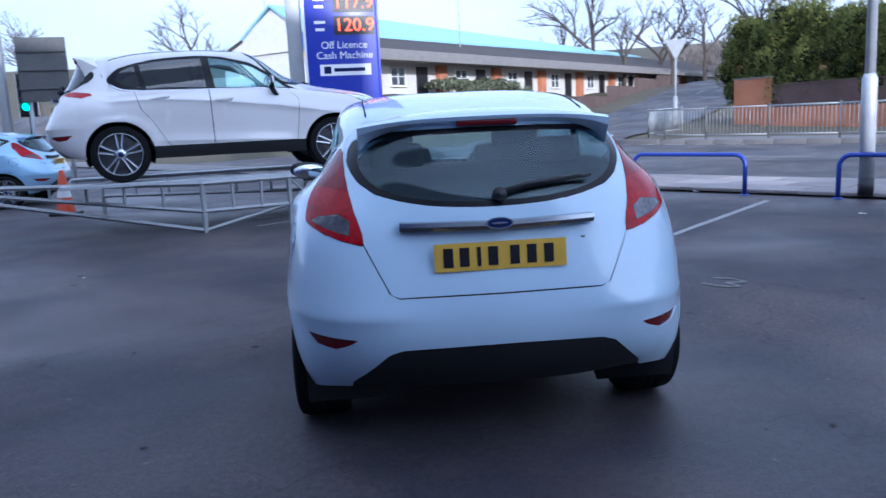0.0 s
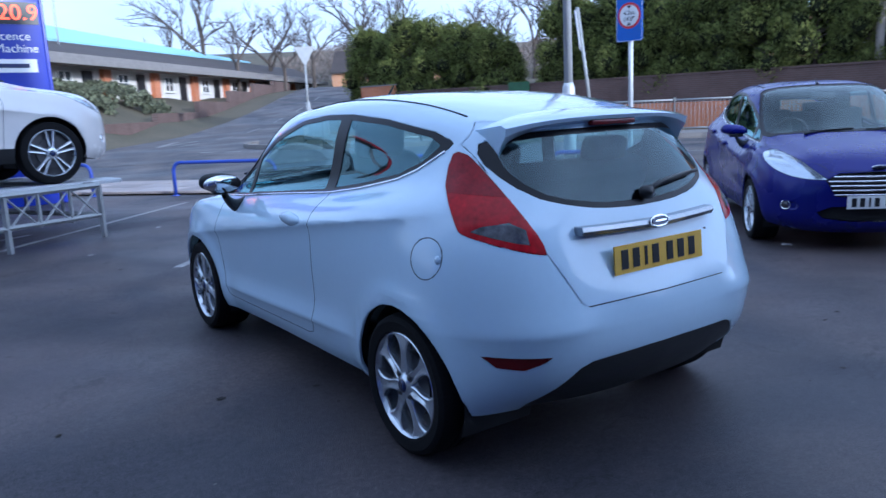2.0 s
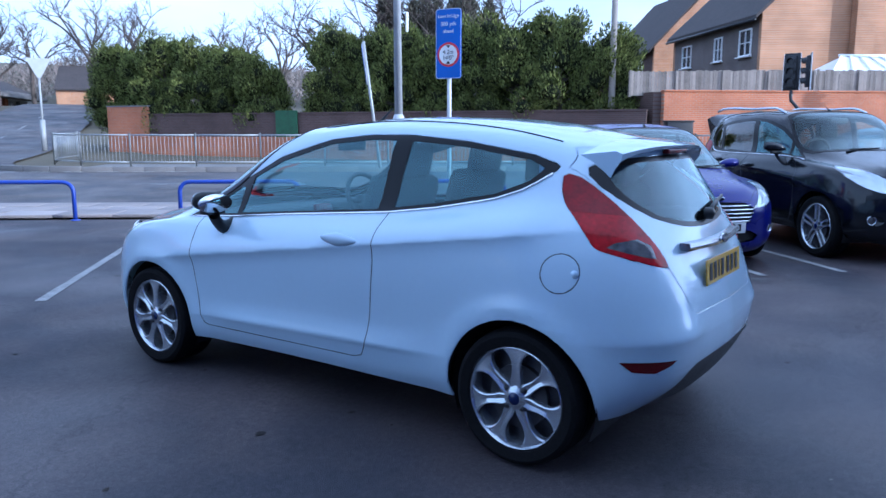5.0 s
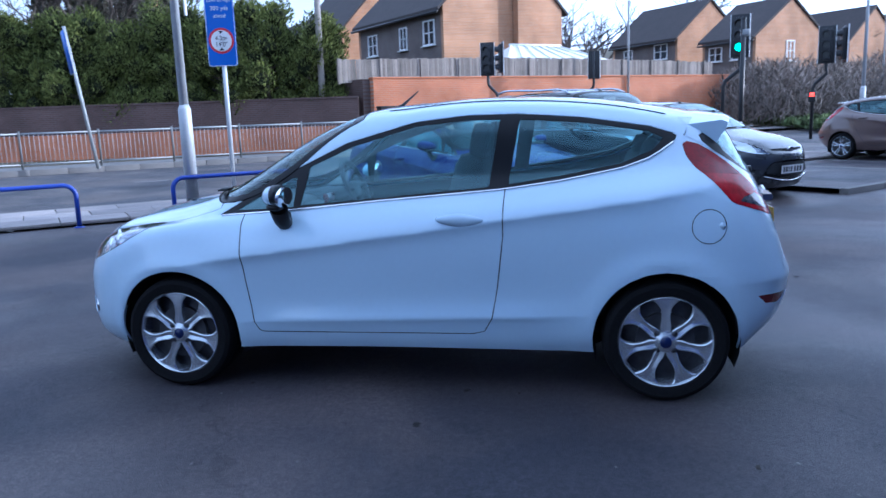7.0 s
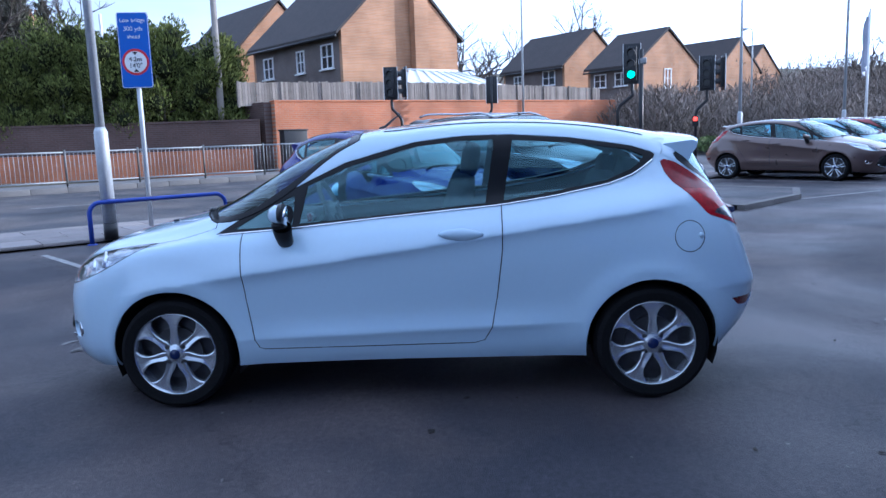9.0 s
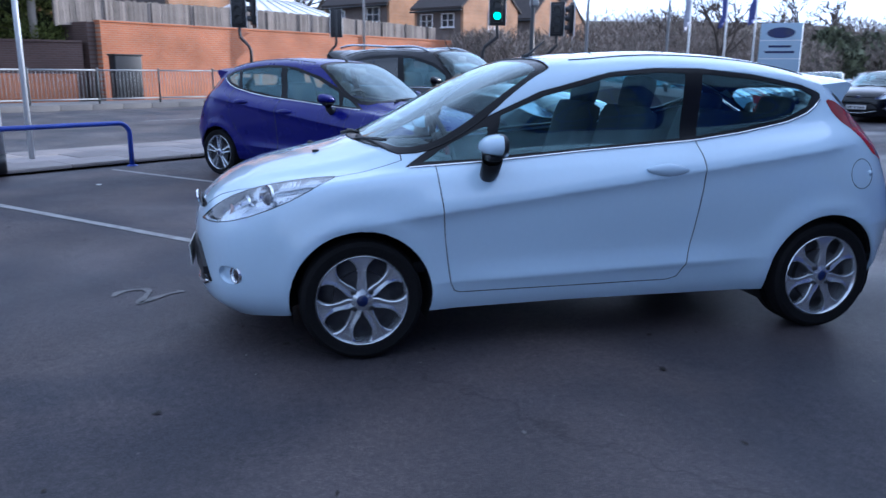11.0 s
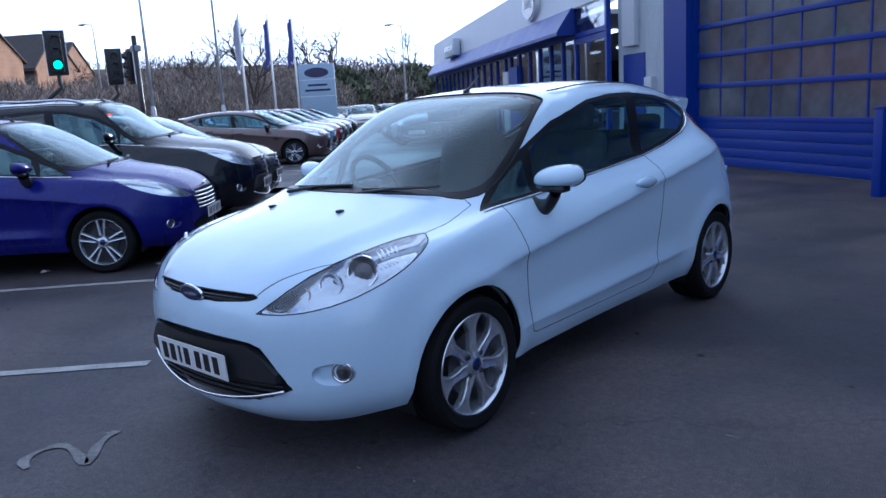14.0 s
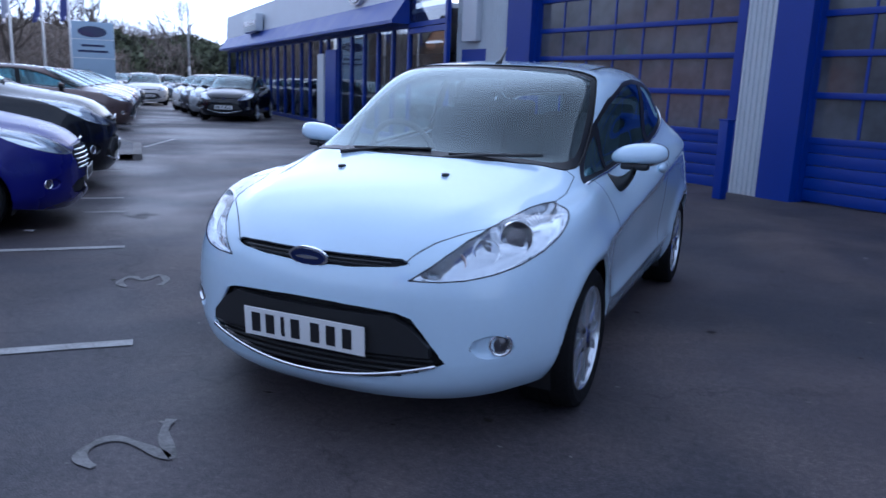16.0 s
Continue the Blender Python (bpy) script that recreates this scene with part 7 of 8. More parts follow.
house((41, 27.5), (.30, .95), 8.0, 13, .8, 6.2, 8.6, "brick house with a grey roof and pale bay window", M["brick_house"], M["render_w"], [(2.5, 5.0, 1.4, 1.2), (7, 5.0, 1.4, 1.2)], chimney=True)
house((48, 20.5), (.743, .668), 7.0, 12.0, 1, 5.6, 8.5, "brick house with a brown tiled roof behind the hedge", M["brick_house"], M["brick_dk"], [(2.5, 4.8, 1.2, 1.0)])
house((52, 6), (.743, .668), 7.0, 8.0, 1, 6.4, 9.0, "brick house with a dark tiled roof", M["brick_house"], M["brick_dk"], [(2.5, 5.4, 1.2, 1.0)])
house((40, 76), (.8, -.6), 7.0, 12, 2, 5.4, 7.6, "small brick house on the hill", M["brick_house"], M["brick_house"], [(2.5, 4.2, 1.4, 1.0), (5.0, 4.2, 1.4, 1.0)])

# long low building with a pale blue roof
A0, AD = Vector((-5.5, 43.0, 0)), Vector((.663, .748, 0))
AN = Vector((.748, -.663, 0))
hall = thing("long_hall", "long low cream hall with a pale blue roof and brick piers", "building", Matrix(((AD.x, AN.x, 0, A0.x), (AD.y, AN.y, 0, A0.y), (0, 0, 1, 0), (0, 0, 0, 1))))
bm = bmesh.new()
box(bm, (34, 0, 3.9), (68, 9.6, 3.6))
part("wall", bm, M["render_w"], hall, smooth=False)
def roof_sheet(name, vs, material, label):
    bm_ = bmesh.new()
    lo, hi = [bm_.verts.new(v) for v in vs], [bm_.verts.new((v[0], v[1], v[2] + .15)) for v in vs]
    bm_.faces.new(lo), bm_.faces.new(hi[::-1])
    for i_ in range(4):
        bm_.faces.new((lo[i_ - 1], lo[i_], hi[i_], hi[i_ - 1]))
    bmesh.ops.recalc_face_normals(bm_, faces=bm_.faces)
    part(name, bm_, material, hall, label, smooth=False)


for s in (-1, 1):
    roof_sheet("pent_roof", [(-.3, s * 5.5, 5.45), (68, s * 5.5, 5.45), (68, s * 2.7, 6.85), (-.3, s * 2.7, 6.45)], M["tile"], "dark tiled lower roof slope")
    roof_sheet("roof", [(-.3, s * 2.8, 6.50), (51, s * 2.8, 6.95), (46, 0, 7.65), (-.3, 0, 8.25)], M["roof_blue"], "pale blue upper roof")
bm = bmesh.new()
prism(bm, [(-4.8, 5.6), (4.8, 5.6), (0, 8.1)], .2, Matrix.Rotation(radians(90), 4, "Z") @ pose(0, -.05, 0))
part("gable", bm, M["render_w"], hall, smooth=False)
bm = bmesh.new()
box(bm, (34, 5.5, 5.30), (68, .5, .5), bevel=.03)
part("fascia", bm, M["kerb"], hall, "grey fascia band", smooth=False)
bm = bmesh.new()
box(bm, (34, 6.2, 4.93), (68, 1.6, .36), bevel=.03)
part("canopy", bm, M["kerb"], hall, "grey canopy band", smooth=False)
for i in range(9):
    bm = bmesh.new()
    box(bm, (3 + i * 7, 4.95, 3.8), (.9, .4, 2.2))
    part("brick_pier", bm, M["brick_or"], hall, smooth=False)
    window_unit(hall, Matrix.Translation((5.5 + i * 7, 4.86, 4.0)) @ Matrix.Rotation(math.pi, 4, "Z"), 1.4, 1.1)
    bm = bmesh.new()
    box(bm, (8.0 + i * 7, 4.86, 3.7), (1.1, .1, 1.9))
    part("door", bm, M["black_paint"], hall, smooth=False)
M["yellow"] = mat("yellow_frame", (0.70, 0.45, 0.05), 0.5, vary=0.05)
bm = bmesh.new()
box(bm, (-.12, 2.1, 6.0), (.12, 1.5, 1.6), bevel=.02)
bx = part("wall_sign", bm, M["yellow"], hall, "yellow framed blue sign", smooth=False)
bm = bmesh.new()
box(bm, (-.2, 2.1, 6.0), (.03, 1.0, 1.1))
part("panel", bm, M["sign_blue"], bx, smooth=False)
for i in range(7):
    s0, s1 = -9 + i * 8, -1 + i * 8
    p, q = Vector((12, 35, 0)) + Vector((.584, .812, 0)) * s0 - Vector((.812, -.584, 0)) * 7.0, Vector((12, 35, 0)) + Vector((.584, .812, 0)) * s1 - Vector((.812, -.584, 0)) * 7.0
    zz = rise(12 + .584 * (s0 + 4), 35 + .812 * (s0 + 4))
    wall_run("wall_street", p, q, zz - .6, zz + .75, .35, M["brick_dk"], "dark stone wall climbing beside the side street")

# scraps of litter on the lot
M["scrap"] = mat("pale_litter", (0.62, 0.61, 0.58), 0.8, vary=0.15, scale=20, fine=90)
rng = random.Random(77)
for x, y, s_ in ((5.24, 3.62, .05), (4.67, 6.9, .06), (4.12, .06, .05), (4.84, .84, .06), (-.9, 4.9, .03), (-3.2, 2.6, .02), (.6, -3.2, .02), (-2.2, -3.0, .02), (-5.2, .4, .02), (.2, 6.4, .03)):
    bm = bmesh.new()
    rim_ = [bm.verts.new((s_ * rng.uniform(.6, 1.4) * math.cos(k * .9), s_ * rng.uniform(.5, 1.1) * math.sin(k * .9), .003 + rng.uniform(0, .3) * s_)) for k in range(7)]
    mid_ = bm.verts.new((0, 0, .004 + .25 * s_))
    for k in range(7):
        bm.faces.new((rim_[k - 1], rim_[k], mid_))
    ob = part("litter_scrap", bm, M["scrap"], None, smooth=False)
    ob.location = (x, y, .004)
    tagged(ob, "small crumpled scrap of pale litter on the asphalt", "litter", "litter scraps")


def grit(name, label, material, seed, count, size):
    """Sparse curled chips lying about the lot."""
    g = np.random.default_rng(seed)
    V, F = [], []
    for _ in range(count):
        x, y = g.uniform(-8, 8), g.uniform(-5.2, 8.5)
        s_, a = size * g.uniform(.4, 1.5), g.uniform(0, math.tau)
        k = len(V)
        V.append((x, y, .004 + .12 * s_))
        for q in range(6):
            r_ = s_ * g.uniform(.5, 1.2) * (1 if q % 3 else 1.5)
            V.append((x + r_ * math.cos(a + q * 1.047), y + r_ * .6 * math.sin(a + q * 1.047), .003 + s_ * g.uniform(0, .18)))
        F += [(k, k + 1 + q, k + 1 + (q + 1) % 6) for q in range(6)]
    me_ = bpy.data.meshes.new(name)
    me_.from_pydata(V, [], F)
    tagged(leafy(name, me_, [material]), label, "debris", kind="stuff")


M["dead_leaf"] = mat("dead_leaf", (0.020, 0.015, 0.012), 0.8, vary=0.3, island=0.3)
grit("leaf_bits", "small dark dead leaf bits on the asphalt", M["dead_leaf"], 21, 330, .020)
grit("grit_chips", "small pale stone chips on the asphalt", M["kerb"], 22, 420, .009)


# ---- showroom and workshop ----
def sbox(name, parent, e0, e1, y0, y1, z0, z1, material, bevel=0.0, label=""):
    """A box in the showroom frame: e along the front, y into the building."""
    bm_ = bmesh.new()
    box(bm_, ((e0 + e1) / 2, (y0 + y1) / 2, (z0 + z1) / 2), (abs(e1 - e0), abs(y1 - y0), z1 - z0), bevel=bevel)
    return part(name, bm_, material, parent, label, smooth="auto" if bevel else False)


shed = thing("workshop_front", "blue and grey car workshop front with large glazed doors", "building", SHOW, kind="structure")
# out of view above the doors; made this tall to shade the lot
sbox("back_wall", shed, -32, 10.5, 9.0, 9.3, 0, 8.6, M["inside"])
sbox("side_wall", shed, -32.3, -32, 0, 9.3, 0, 8.6, M["b_grey"])
sbox("raised_roof_deck", shed, -32.3, 10.5, .3, 9.3, 8.4, 8.6, M["b_grey"])
sbox("raised_upper_wall", shed, -32.3, 10.5, .02, .3, 4.3, 8.6, M["b_grey"])
sbox("workshop_floor", shed, -32, 10.5, .3, 9.0, 0, .02, M["road"])
bays = [(3.42, 7.9), (-2.15, 2.28), (-8.0, -3.9), (-14.0, -9.6), (-20, -15.6), (-26, -21.6)]
edges_ = [(8.25, 7.9)] + [(bays[i][0], bays[i + 1][1]) for i in range(5)] + [(-21.6 - 4.4, -32)]
for e1, e0 in edges_:
    sbox("wall_pier", shed, e0, e1, .02, .3, 0, 4.3, M["b_blue"])


def ribbed(parent, e0, e1, z0, z1, y=-.06):
    bm_ = bmesh.new()
    n_ = max(3, int((e1 - e0) / .075))
    w = (e1 - e0) / n_
    prof = []
    for i in range(n_):
        x = e0 + i * w
        prof += [(x, y), (x + w * .3, y), (x + w * .42, y - .022), (x + w * .82, y - .022), (x + w * .95, y)]
    prof.append((e1, y))
    rows_ = [[bm_.verts.new((x, yy, z)) for x, yy in prof] for z in (z0, z1)]
    for i in range(len(prof) - 1):
        bm_.faces.new((rows_[0][i], rows_[0][i + 1], rows_[1][i + 1], rows_[1][i]))
    for e in (e0, e1):
        bm_.faces.new([bm_.verts.new(p) for p in ((e, y, z0), (e, y + .08, z0), (e, y + .08, z1), (e, y, z1))])
    return part("ribbed_cladding", bm_, M["b_grey"], parent, "pale grey ribbed metal cladding", smooth=False)


for e0, e1 in ((2.80, 3.28), (8.68, 10.45), (-3.5, -2.9), (-9.2, -8.5)):
    ribbed(shed, e0, e1, 0, 6.0 if e1 > 8 else 6.4)
sbox("blue_column", shed, 2.30, 2.80, -.12, .02, 0, 6.4, M["b_blue"])
sbox("blue_column", shed, 7.93, 8.66, -.10, .02, 0, 6.4, M["b_blue"])
sbox("blue_column", shed, 3.28, 3.42, -.08, .02, 0, 6.4, M["b_blue"])


def sectional_door(e0, e1):
    """Workshop door: solid slatted foot, four glazed sections in blue rails."""
    d_ = thing("workshop_door", "closed blue sectional workshop door with glazed panels", "door", SHOW, group="workshop doors", kind="structure")
    y0 = .12
    for i in range(5):
        sbox("slat", d_, e0, e1, y0 - .005 * (i % 2), y0 + .06, .02 + i * .158, .02 + i * .158 + .15, M["b_blue"], bevel=.008)
    zs = (.81, 1.38, 1.90, 2.39, 2.92, 3.45, 3.98)
    for z in zs:
        sbox("rail", d_, e0, e1, y0 - .015, y0 + .06, z - .04, z + .04, M["b_blue"], bevel=.008)
    k = 7
    for i in range(k + 1):
        x = e0 + (e1 - e0) * i / k
        sbox("stile", d_, x - .018, x + .018, y0 + .008, y0 + .05, .81, 3.98, M["b_blue"])
    for za, zb in zip(zs, zs[1:]):
        for i in range(k):
            xa, xb = e0 + (e1 - e0) * i / k + .018, e0 + (e1 - e0) * (i + 1) / k - .018
            sbox("pane", d_, xa, xb, y0 + .02, y0 + .025, za + .04, zb - .04, M["door_pane"])
    sbox("track_head", d_, e0, e1, y0, y0 + .1, 3.98, 4.3, M["b_blue"])
    return d_


for e0, e1 in bays[:3]:
    sectional_door(e0, e1)
for e0, e1 in bays[3:]:
    sbox("plain_shutter", shed, e0, e1, .1, .2, 0, 4.3, M["b_blue"])
for k, (e, y) in enumerate(((2.86, -.80), (-2.6, -.9))):
    po = thing("bollard", "blue square steel door guard post", "bollard", SHOW @ Matrix.Translation((e, y, 0)), group="door guard posts")
    bm = bmesh.new()
    box(bm, (0, 0, .51), (.13, .13, 1.02), bevel=.012)
    part("post", bm, M["b_blue"], po, smooth="auto")
    bm = bmesh.new()
    box(bm, (0, 0, 1.025), (.15, .15, .02), bevel=.004)
    part("cap", bm, M["b_blue"], po, smooth="auto")
# door, blue box and small fittings on the ribbed pier
sbox("pier_door", shed, 9.35, 10.2, -.10, -.05, 0, 2.1, M["b_blue"], label="narrow blue service door")
sbox("light_box", shed, 9.55, 10.05, -.22, -.085, 2.25, 4.2, M["b_white"], bevel=.02, label="pale blue wall panel")
sbox("meter_box", shed, 8.95, 9.22, -.20, -.085, 1.35, 1.62, M["b_grey"], bevel=.01)
ROOM = Matrix(((.766, -.643, 0, 5.39), (-.643, -.766, 0, -10.89), (0, 0, 1, 0), (0, 0, 0, 1)))
room = thing("showroom", "glazed car showroom with a blue canopy and pale fascia", "building", ROOM, kind="structure")
E0, E1 = 0.0, 26.0
sbox("rear_wall", room, E0, E1, 9.0, 9.3, 0, 4.4, M["inside"])
sbox("room_floor", room, E0, E1, -.0, 9.0, 0, .06, M["inside"])
sbox("room_ceiling", room, E0, E1, -.0, 9.0, 2.95, 3.05, M["white_paint"])
sbox("end_wall", room, E1, E1 + .3, 0, 9.3, 0, 4.4, M["b_grey"])
bm = bmesh.new()
# pale fascia leaning slightly back, blue canopy wedge below it
for e0, e1 in ((E0 - .05, E1 + .3),):
    pr_ = [(-.10, 3.30), (-.02, 4.40), (.5, 4.40), (.5, 3.30)]
    va, vb = [bm.verts.new((e0, y, z)) for y, z in pr_], [bm.verts.new((e1, y, z)) for y, z in pr_]
    bm.faces.new(va), bm.faces.new(vb[::-1])
    for i in range(4):
        bm.faces.new((va[i - 1], va[i], vb[i], vb[i - 1]))
bmesh.ops.recalc_face_normals(bm, faces=bm.faces)
part("fascia", bm, M["b_white"], room, smooth=False)
bm = bmesh.new()
pr_ = [(-.50, 2.72), (-.50, 2.80), (-.14, 3.32), (.1, 3.32), (.1, 2.72)]
va, vb = [bm.verts.new((E0 + 2.0, y, z)) for y, z in pr_], [bm.verts.new((E1, y, z)) for y, z in pr_]
bm.faces.new(va), bm.faces.new(vb[::-1])
for i in range(5):
    bm.faces.new((va[i - 1], va[i], vb[i], vb[i - 1]))
bmesh.ops.recalc_face_normals(bm, faces=bm.faces)
part("canopy", bm, M["b_blue"], room, "blue sloping canopy", smooth=False)
sbox("sill_band", room, E0, E1, -.06, .06, 0, .12, M["b_blue"])
sbox("head_band", room, E0, E1, -.06, .06, 2.64, 2.74, M["b_blue"])
sbox("transom", room, E0, 2.1, -.05, .04, 2.50, 2.62, M["b_blue"])
xs = [E0, 2.05, 3.1, 4.14, 5.2, 6.3, 7.5, 8.6, 9.4, 10.7, 11.8, 13.0, 14.2, 15.4, 16.6, 17.8, 19, 20.2, 21.4, 22.6, 23.8, 26]
for x in xs:
    sbox("mullion", room, x - .05, x + .05, -.06, .04, 0.1, 3.30, M["b_blue"])
for xa, xb in zip(xs, xs[1:]):
    sbox("pane", room, xa + .05, xb - .05, -.01, -.005, .12, 3.28, M["shop_glass"])
sbox("door_frame", room, 7.5, 8.6, -.12, -.06, .0, 2.3, M["b_blue"])
sbox("notice_board", room, 8.7, 9.4, -.14, -.08, .1, 2.2, M["b_white"])
for x in (.9, 5.6, 11, 17):
    sbox("inner_column", room, x, x + .35, 1.2, 1.55, 0.06, 2.95, M["white_paint"])
for i, (x, w, mm) in enumerate(((1.6, 1.6, "white_paint"), (3.6, 1.2, "sign_red"), (6, 1.8, "b_white"), (10, 1.5, "b_blue"), (14, 2, "white_paint"))):
    ob = thing("display_desk", "showroom desk seen through the glass", "desk", ROOM @ Matrix.Translation((x, 2.6, .06)), group="showroom desks")
    bm = bmesh.new()
    box(bm, (0, 0, .74), (w, .7, .04), bevel=.01)
    part("top", bm, M[mm], ob, smooth="auto")
    for s in (-1, 1):
        bm = bmesh.new()
        box(bm, (s * (w / 2 - .06), 0, .36), (.05, .6, .72))
        part("side_panel", bm, M["white_paint"], ob, smooth=False)
for i in range(5):
    for j in range(2):
        lo_ = thing("ceiling_light", "white strip ceiling light in the showroom", "light", ROOM @ Matrix.Translation((1.2 + i * 3.2, 1.6 + j * 3, 2.9)), group="showroom ceiling lights")
        bm = bmesh.new()
        box(bm, (0, 0, 0), (1.2, .16, .06), bevel=.01)
        M.setdefault("tube_light", mat("tube_light", (1, .97, .9), .5, vary=0, emit=1.6))
        part("diffuser", bm, M["tube_light"], lo_, smooth=False)
# oval sign and box sign on the fascia
ob = thing("fascia_sign", "round dark blue sign with a pale ring on the fascia", "sign", ROOM @ Matrix.Translation((5.55, -.20, 3.86)))
bm = bmesh.new()
prism(bm, disc((0, 0), .72, 40, .46), .12)
part("backing", bm, M["white_paint"], ob, smooth=False)
bm = bmesh.new()
prism(bm, disc((0, 0), .64, 40, .40), .04, pose(0, -.03, 0))
part("oval", bm, M["badge"], ob, smooth=False)
bm = bmesh.new()
for k in range(5):
    box(bm, (-.32 + k * .16, -.035, 0), (.07, .01, .22 if k else .3))
part("bars", bm, M["white_paint"], ob, smooth=False)
ob = thing("fascia_sign", "grey projecting box sign on the fascia", "sign", ROOM @ Matrix.Translation((18.6, -.3, 3.65)))
bm = bmesh.new()
box(bm, (0, 0, 0), (2.6, .3, .7), bevel=.03)
part("case", bm, M["b_grey"], ob, smooth="auto")
bm = bmesh.new()
box(bm, (0, -.155, 0), (2.3, .01, .2))
part("bar", bm, M["badge"], ob, smooth=False)

# dealership totem and flags
ob = thing("totem_sign", "tall pale blue-grey dealership totem with an oval", "sign", pose(29.0, -22.4, 0, 0, 0, -132))
bm = bmesh.new()
box(bm, (0, 0, 1.85), (1.85, .35, 3.7), bevel=.02)
M["totem_pale"] = mat("totem_pale", (0.34, 0.45, 0.56), 0.4, vary=0.04)
part("body", bm, M["totem_pale"], ob, smooth="auto")
bm = bmesh.new()
prism(bm, disc((0, 0), .62, 36, .25), .02, pose(0, -.197, 3.25))
part("oval", bm, M["badge"], ob, smooth=False)
bm = bmesh.new()
for z, w in ((2.62, 1.0), (2.36, 1.3)):
    box(bm, (0, -.185, z), (w, .012, .10))
part("name_bars", bm, M["badge"], ob, smooth=False)
for z in (2.9, 2.05):
    bm = bmesh.new()
    box(bm, (0, -.18, z), (1.85, .012, .03))
    part("panel_joint", bm, M["white_paint"], ob, smooth=False)


def flag(p, h, material, label, droop):
    ob = thing("flag_pole", label, "flag", Matrix.Translation(p), group="dealership flags")
    bm_ = bmesh.new()
    tube(bm_, [(0, 0, 0), (0, 0, h)], [.055, .035], 10)
    part("pole", bm_, M["white_paint"], ob)
    bm_ = bmesh.new()
    g = []
    for i in range(16):
        z = h - .1 - i * .125
        g.append([bm_.verts.new((.04 + .028 * j * (1 + i * .05) , .10 * math.sin(j * 1.9 + i * .25 + droop) * (.3 + j * .12), z - .045 * j * (1 + .02 * i))) for j in range(9)])
    for a, b2 in zip(g, g[1:]):
        for j in range(8):
            bm_.faces.new((a[j], a[j + 1], b2[j + 1], b2[j]))
    ex = bmesh.ops.extrude_face_region(bm_, geom=bm_.faces[:])
    for v in (q for q in ex["geom"] if isinstance(q, bmesh.types.BMVert)):
        v.co.y += .004
    part("cloth", bm_, material, ob)


flag(Vector((24.6, -15.0, 0)), 5.4, M["flag_pale"], "white flag pole with a drooping pale flag", 0)
flag(Vector((26.6, -17.9, 0)), 5.7, M["flag_blue"], "white flag pole with a drooping blue flag", 1.1)
flag(Vector((27.6, -20.0, 0)), 5.9, M["flag_blue"], "white flag pole with a drooping blue flag", 2.3)

# fuel price sign
tot = thing("fuel_price_sign", "tall blue fuel price sign with red figures", "sign", pose(-.85, 11.35, 0, 0, 0, 4))
bm = bmesh.new()
box(bm, (0, 0, 3.0), (1.42, .42, 6.0), bevel=.03)
part("body", bm, M["totem_blue"], tot, smooth="auto")
for s in (-1, 1):
    bm = bmesh.new()
    box(bm, (s * .73, 0, 3.0), (.05, .44, 6.0), bevel=.01)
    part("edge_trim", bm, M["white_paint"] if s < 0 else M["totem_blue"], tot, smooth="auto")
bm = bmesh.new()
box(bm, (-.93, .12, 3.0), (.30, .14, 6.0), bevel=.02)
part("side_fin", bm, M["pale_steel"], tot, smooth="auto")
for z, s in ((3.68, "117.9"), (3.24, "120.9")):
    bm = bmesh.new()
    box(bm, (.26, -.215, z), (.80, .012, .36))
    pnl = part("price_panel", bm, M["ink"], tot, smooth=False)
    bm = text_bm(s, .36)
    bmesh.ops.translate(bm, verts=bm.verts, vec=(.27, -.225, z))
    part("price", bm, M["led"], pnl, smooth=False)
    for k, w in ((.07, .22), (-.07, .18)):
        bm = bmesh.new()
        box(bm, (-.42, -.214, z + k), (w, .008, .055))
        part("fuel_name_bar", bm, M["white_paint"], tot, smooth=False)
for z, s in ((2.86, "Off Licence"), (2.66, "Cash Machine")):
    bm = text_bm(s, .20)
    bmesh.ops.translate(bm, verts=bm.verts, vec=(0.04, -.217, z))
    part("lettering", bm, M["white_paint"], tot, smooth=False)
bm = bmesh.new()
box(bm, (.04, -.215, 2.38), (1.02, .012, .22))
wp = part("white_panel", bm, M["white_paint"], tot, smooth=False)
bm = bmesh.new()
box(bm, (.12, -.224, 2.38), (.62, .006, .07))
box(bm, (-.32, -.224, 2.38), (.14, .006, .14))
part("panel_bars", bm, M["badge"], wp, smooth=False)
# forecourt canopy edge high over the lot
ob = thing("forecourt_canopy", "edge of a red and white fuel station canopy", "canopy", Matrix.Translation((-12.0, 18.5, 0)))
bm = bmesh.new()
box(bm, (1.0, -1.2, 5.78), (2.9, 2.4, .3), bevel=.03)
part("roof", bm, M["white_paint"], ob, smooth="auto")
bm = bmesh.new()
box(bm, (1.0, -2.46, 5.72), (3, .08, .36), bevel=.02)
part("fascia", bm, M["sign_red"], ob, "red fascia strip", smooth="auto")
for s in (-1, 1):
    bm = bmesh.new()
    box(bm, (1.0 + s * .9, -1.2, 2.81), (.2, .2, 5.62), bevel=.02)
    part("column", bm, M["pale_steel"], ob, smooth="auto")
# advert board seen from behind
ob = thing("advert_board", "back of a dark grey advert board on posts", "sign board", pose(-8.3, 15.5, 0, 0, 0, 12))
bm = bmesh.new()
box(bm, (0, 0, 2.95), (1.12, .12, 1.55), bevel=.01)
bd = part("panel", bm, M["advert"], ob, smooth="auto")
for z in (2.5, 2.95, 3.4):
    bm = bmesh.new()
    box(bm, (0, -.085, z), (1.12, .05, .05))
    part("batten", bm, M["advert"], bd, smooth=False)
for s in (-1, 1):
    bm = bmesh.new()
    tube(bm, [(s * .40, .11, 0), (s * .40, .11, 3.6)], .05, 8)
    part("post", bm, M["galv"], ob)
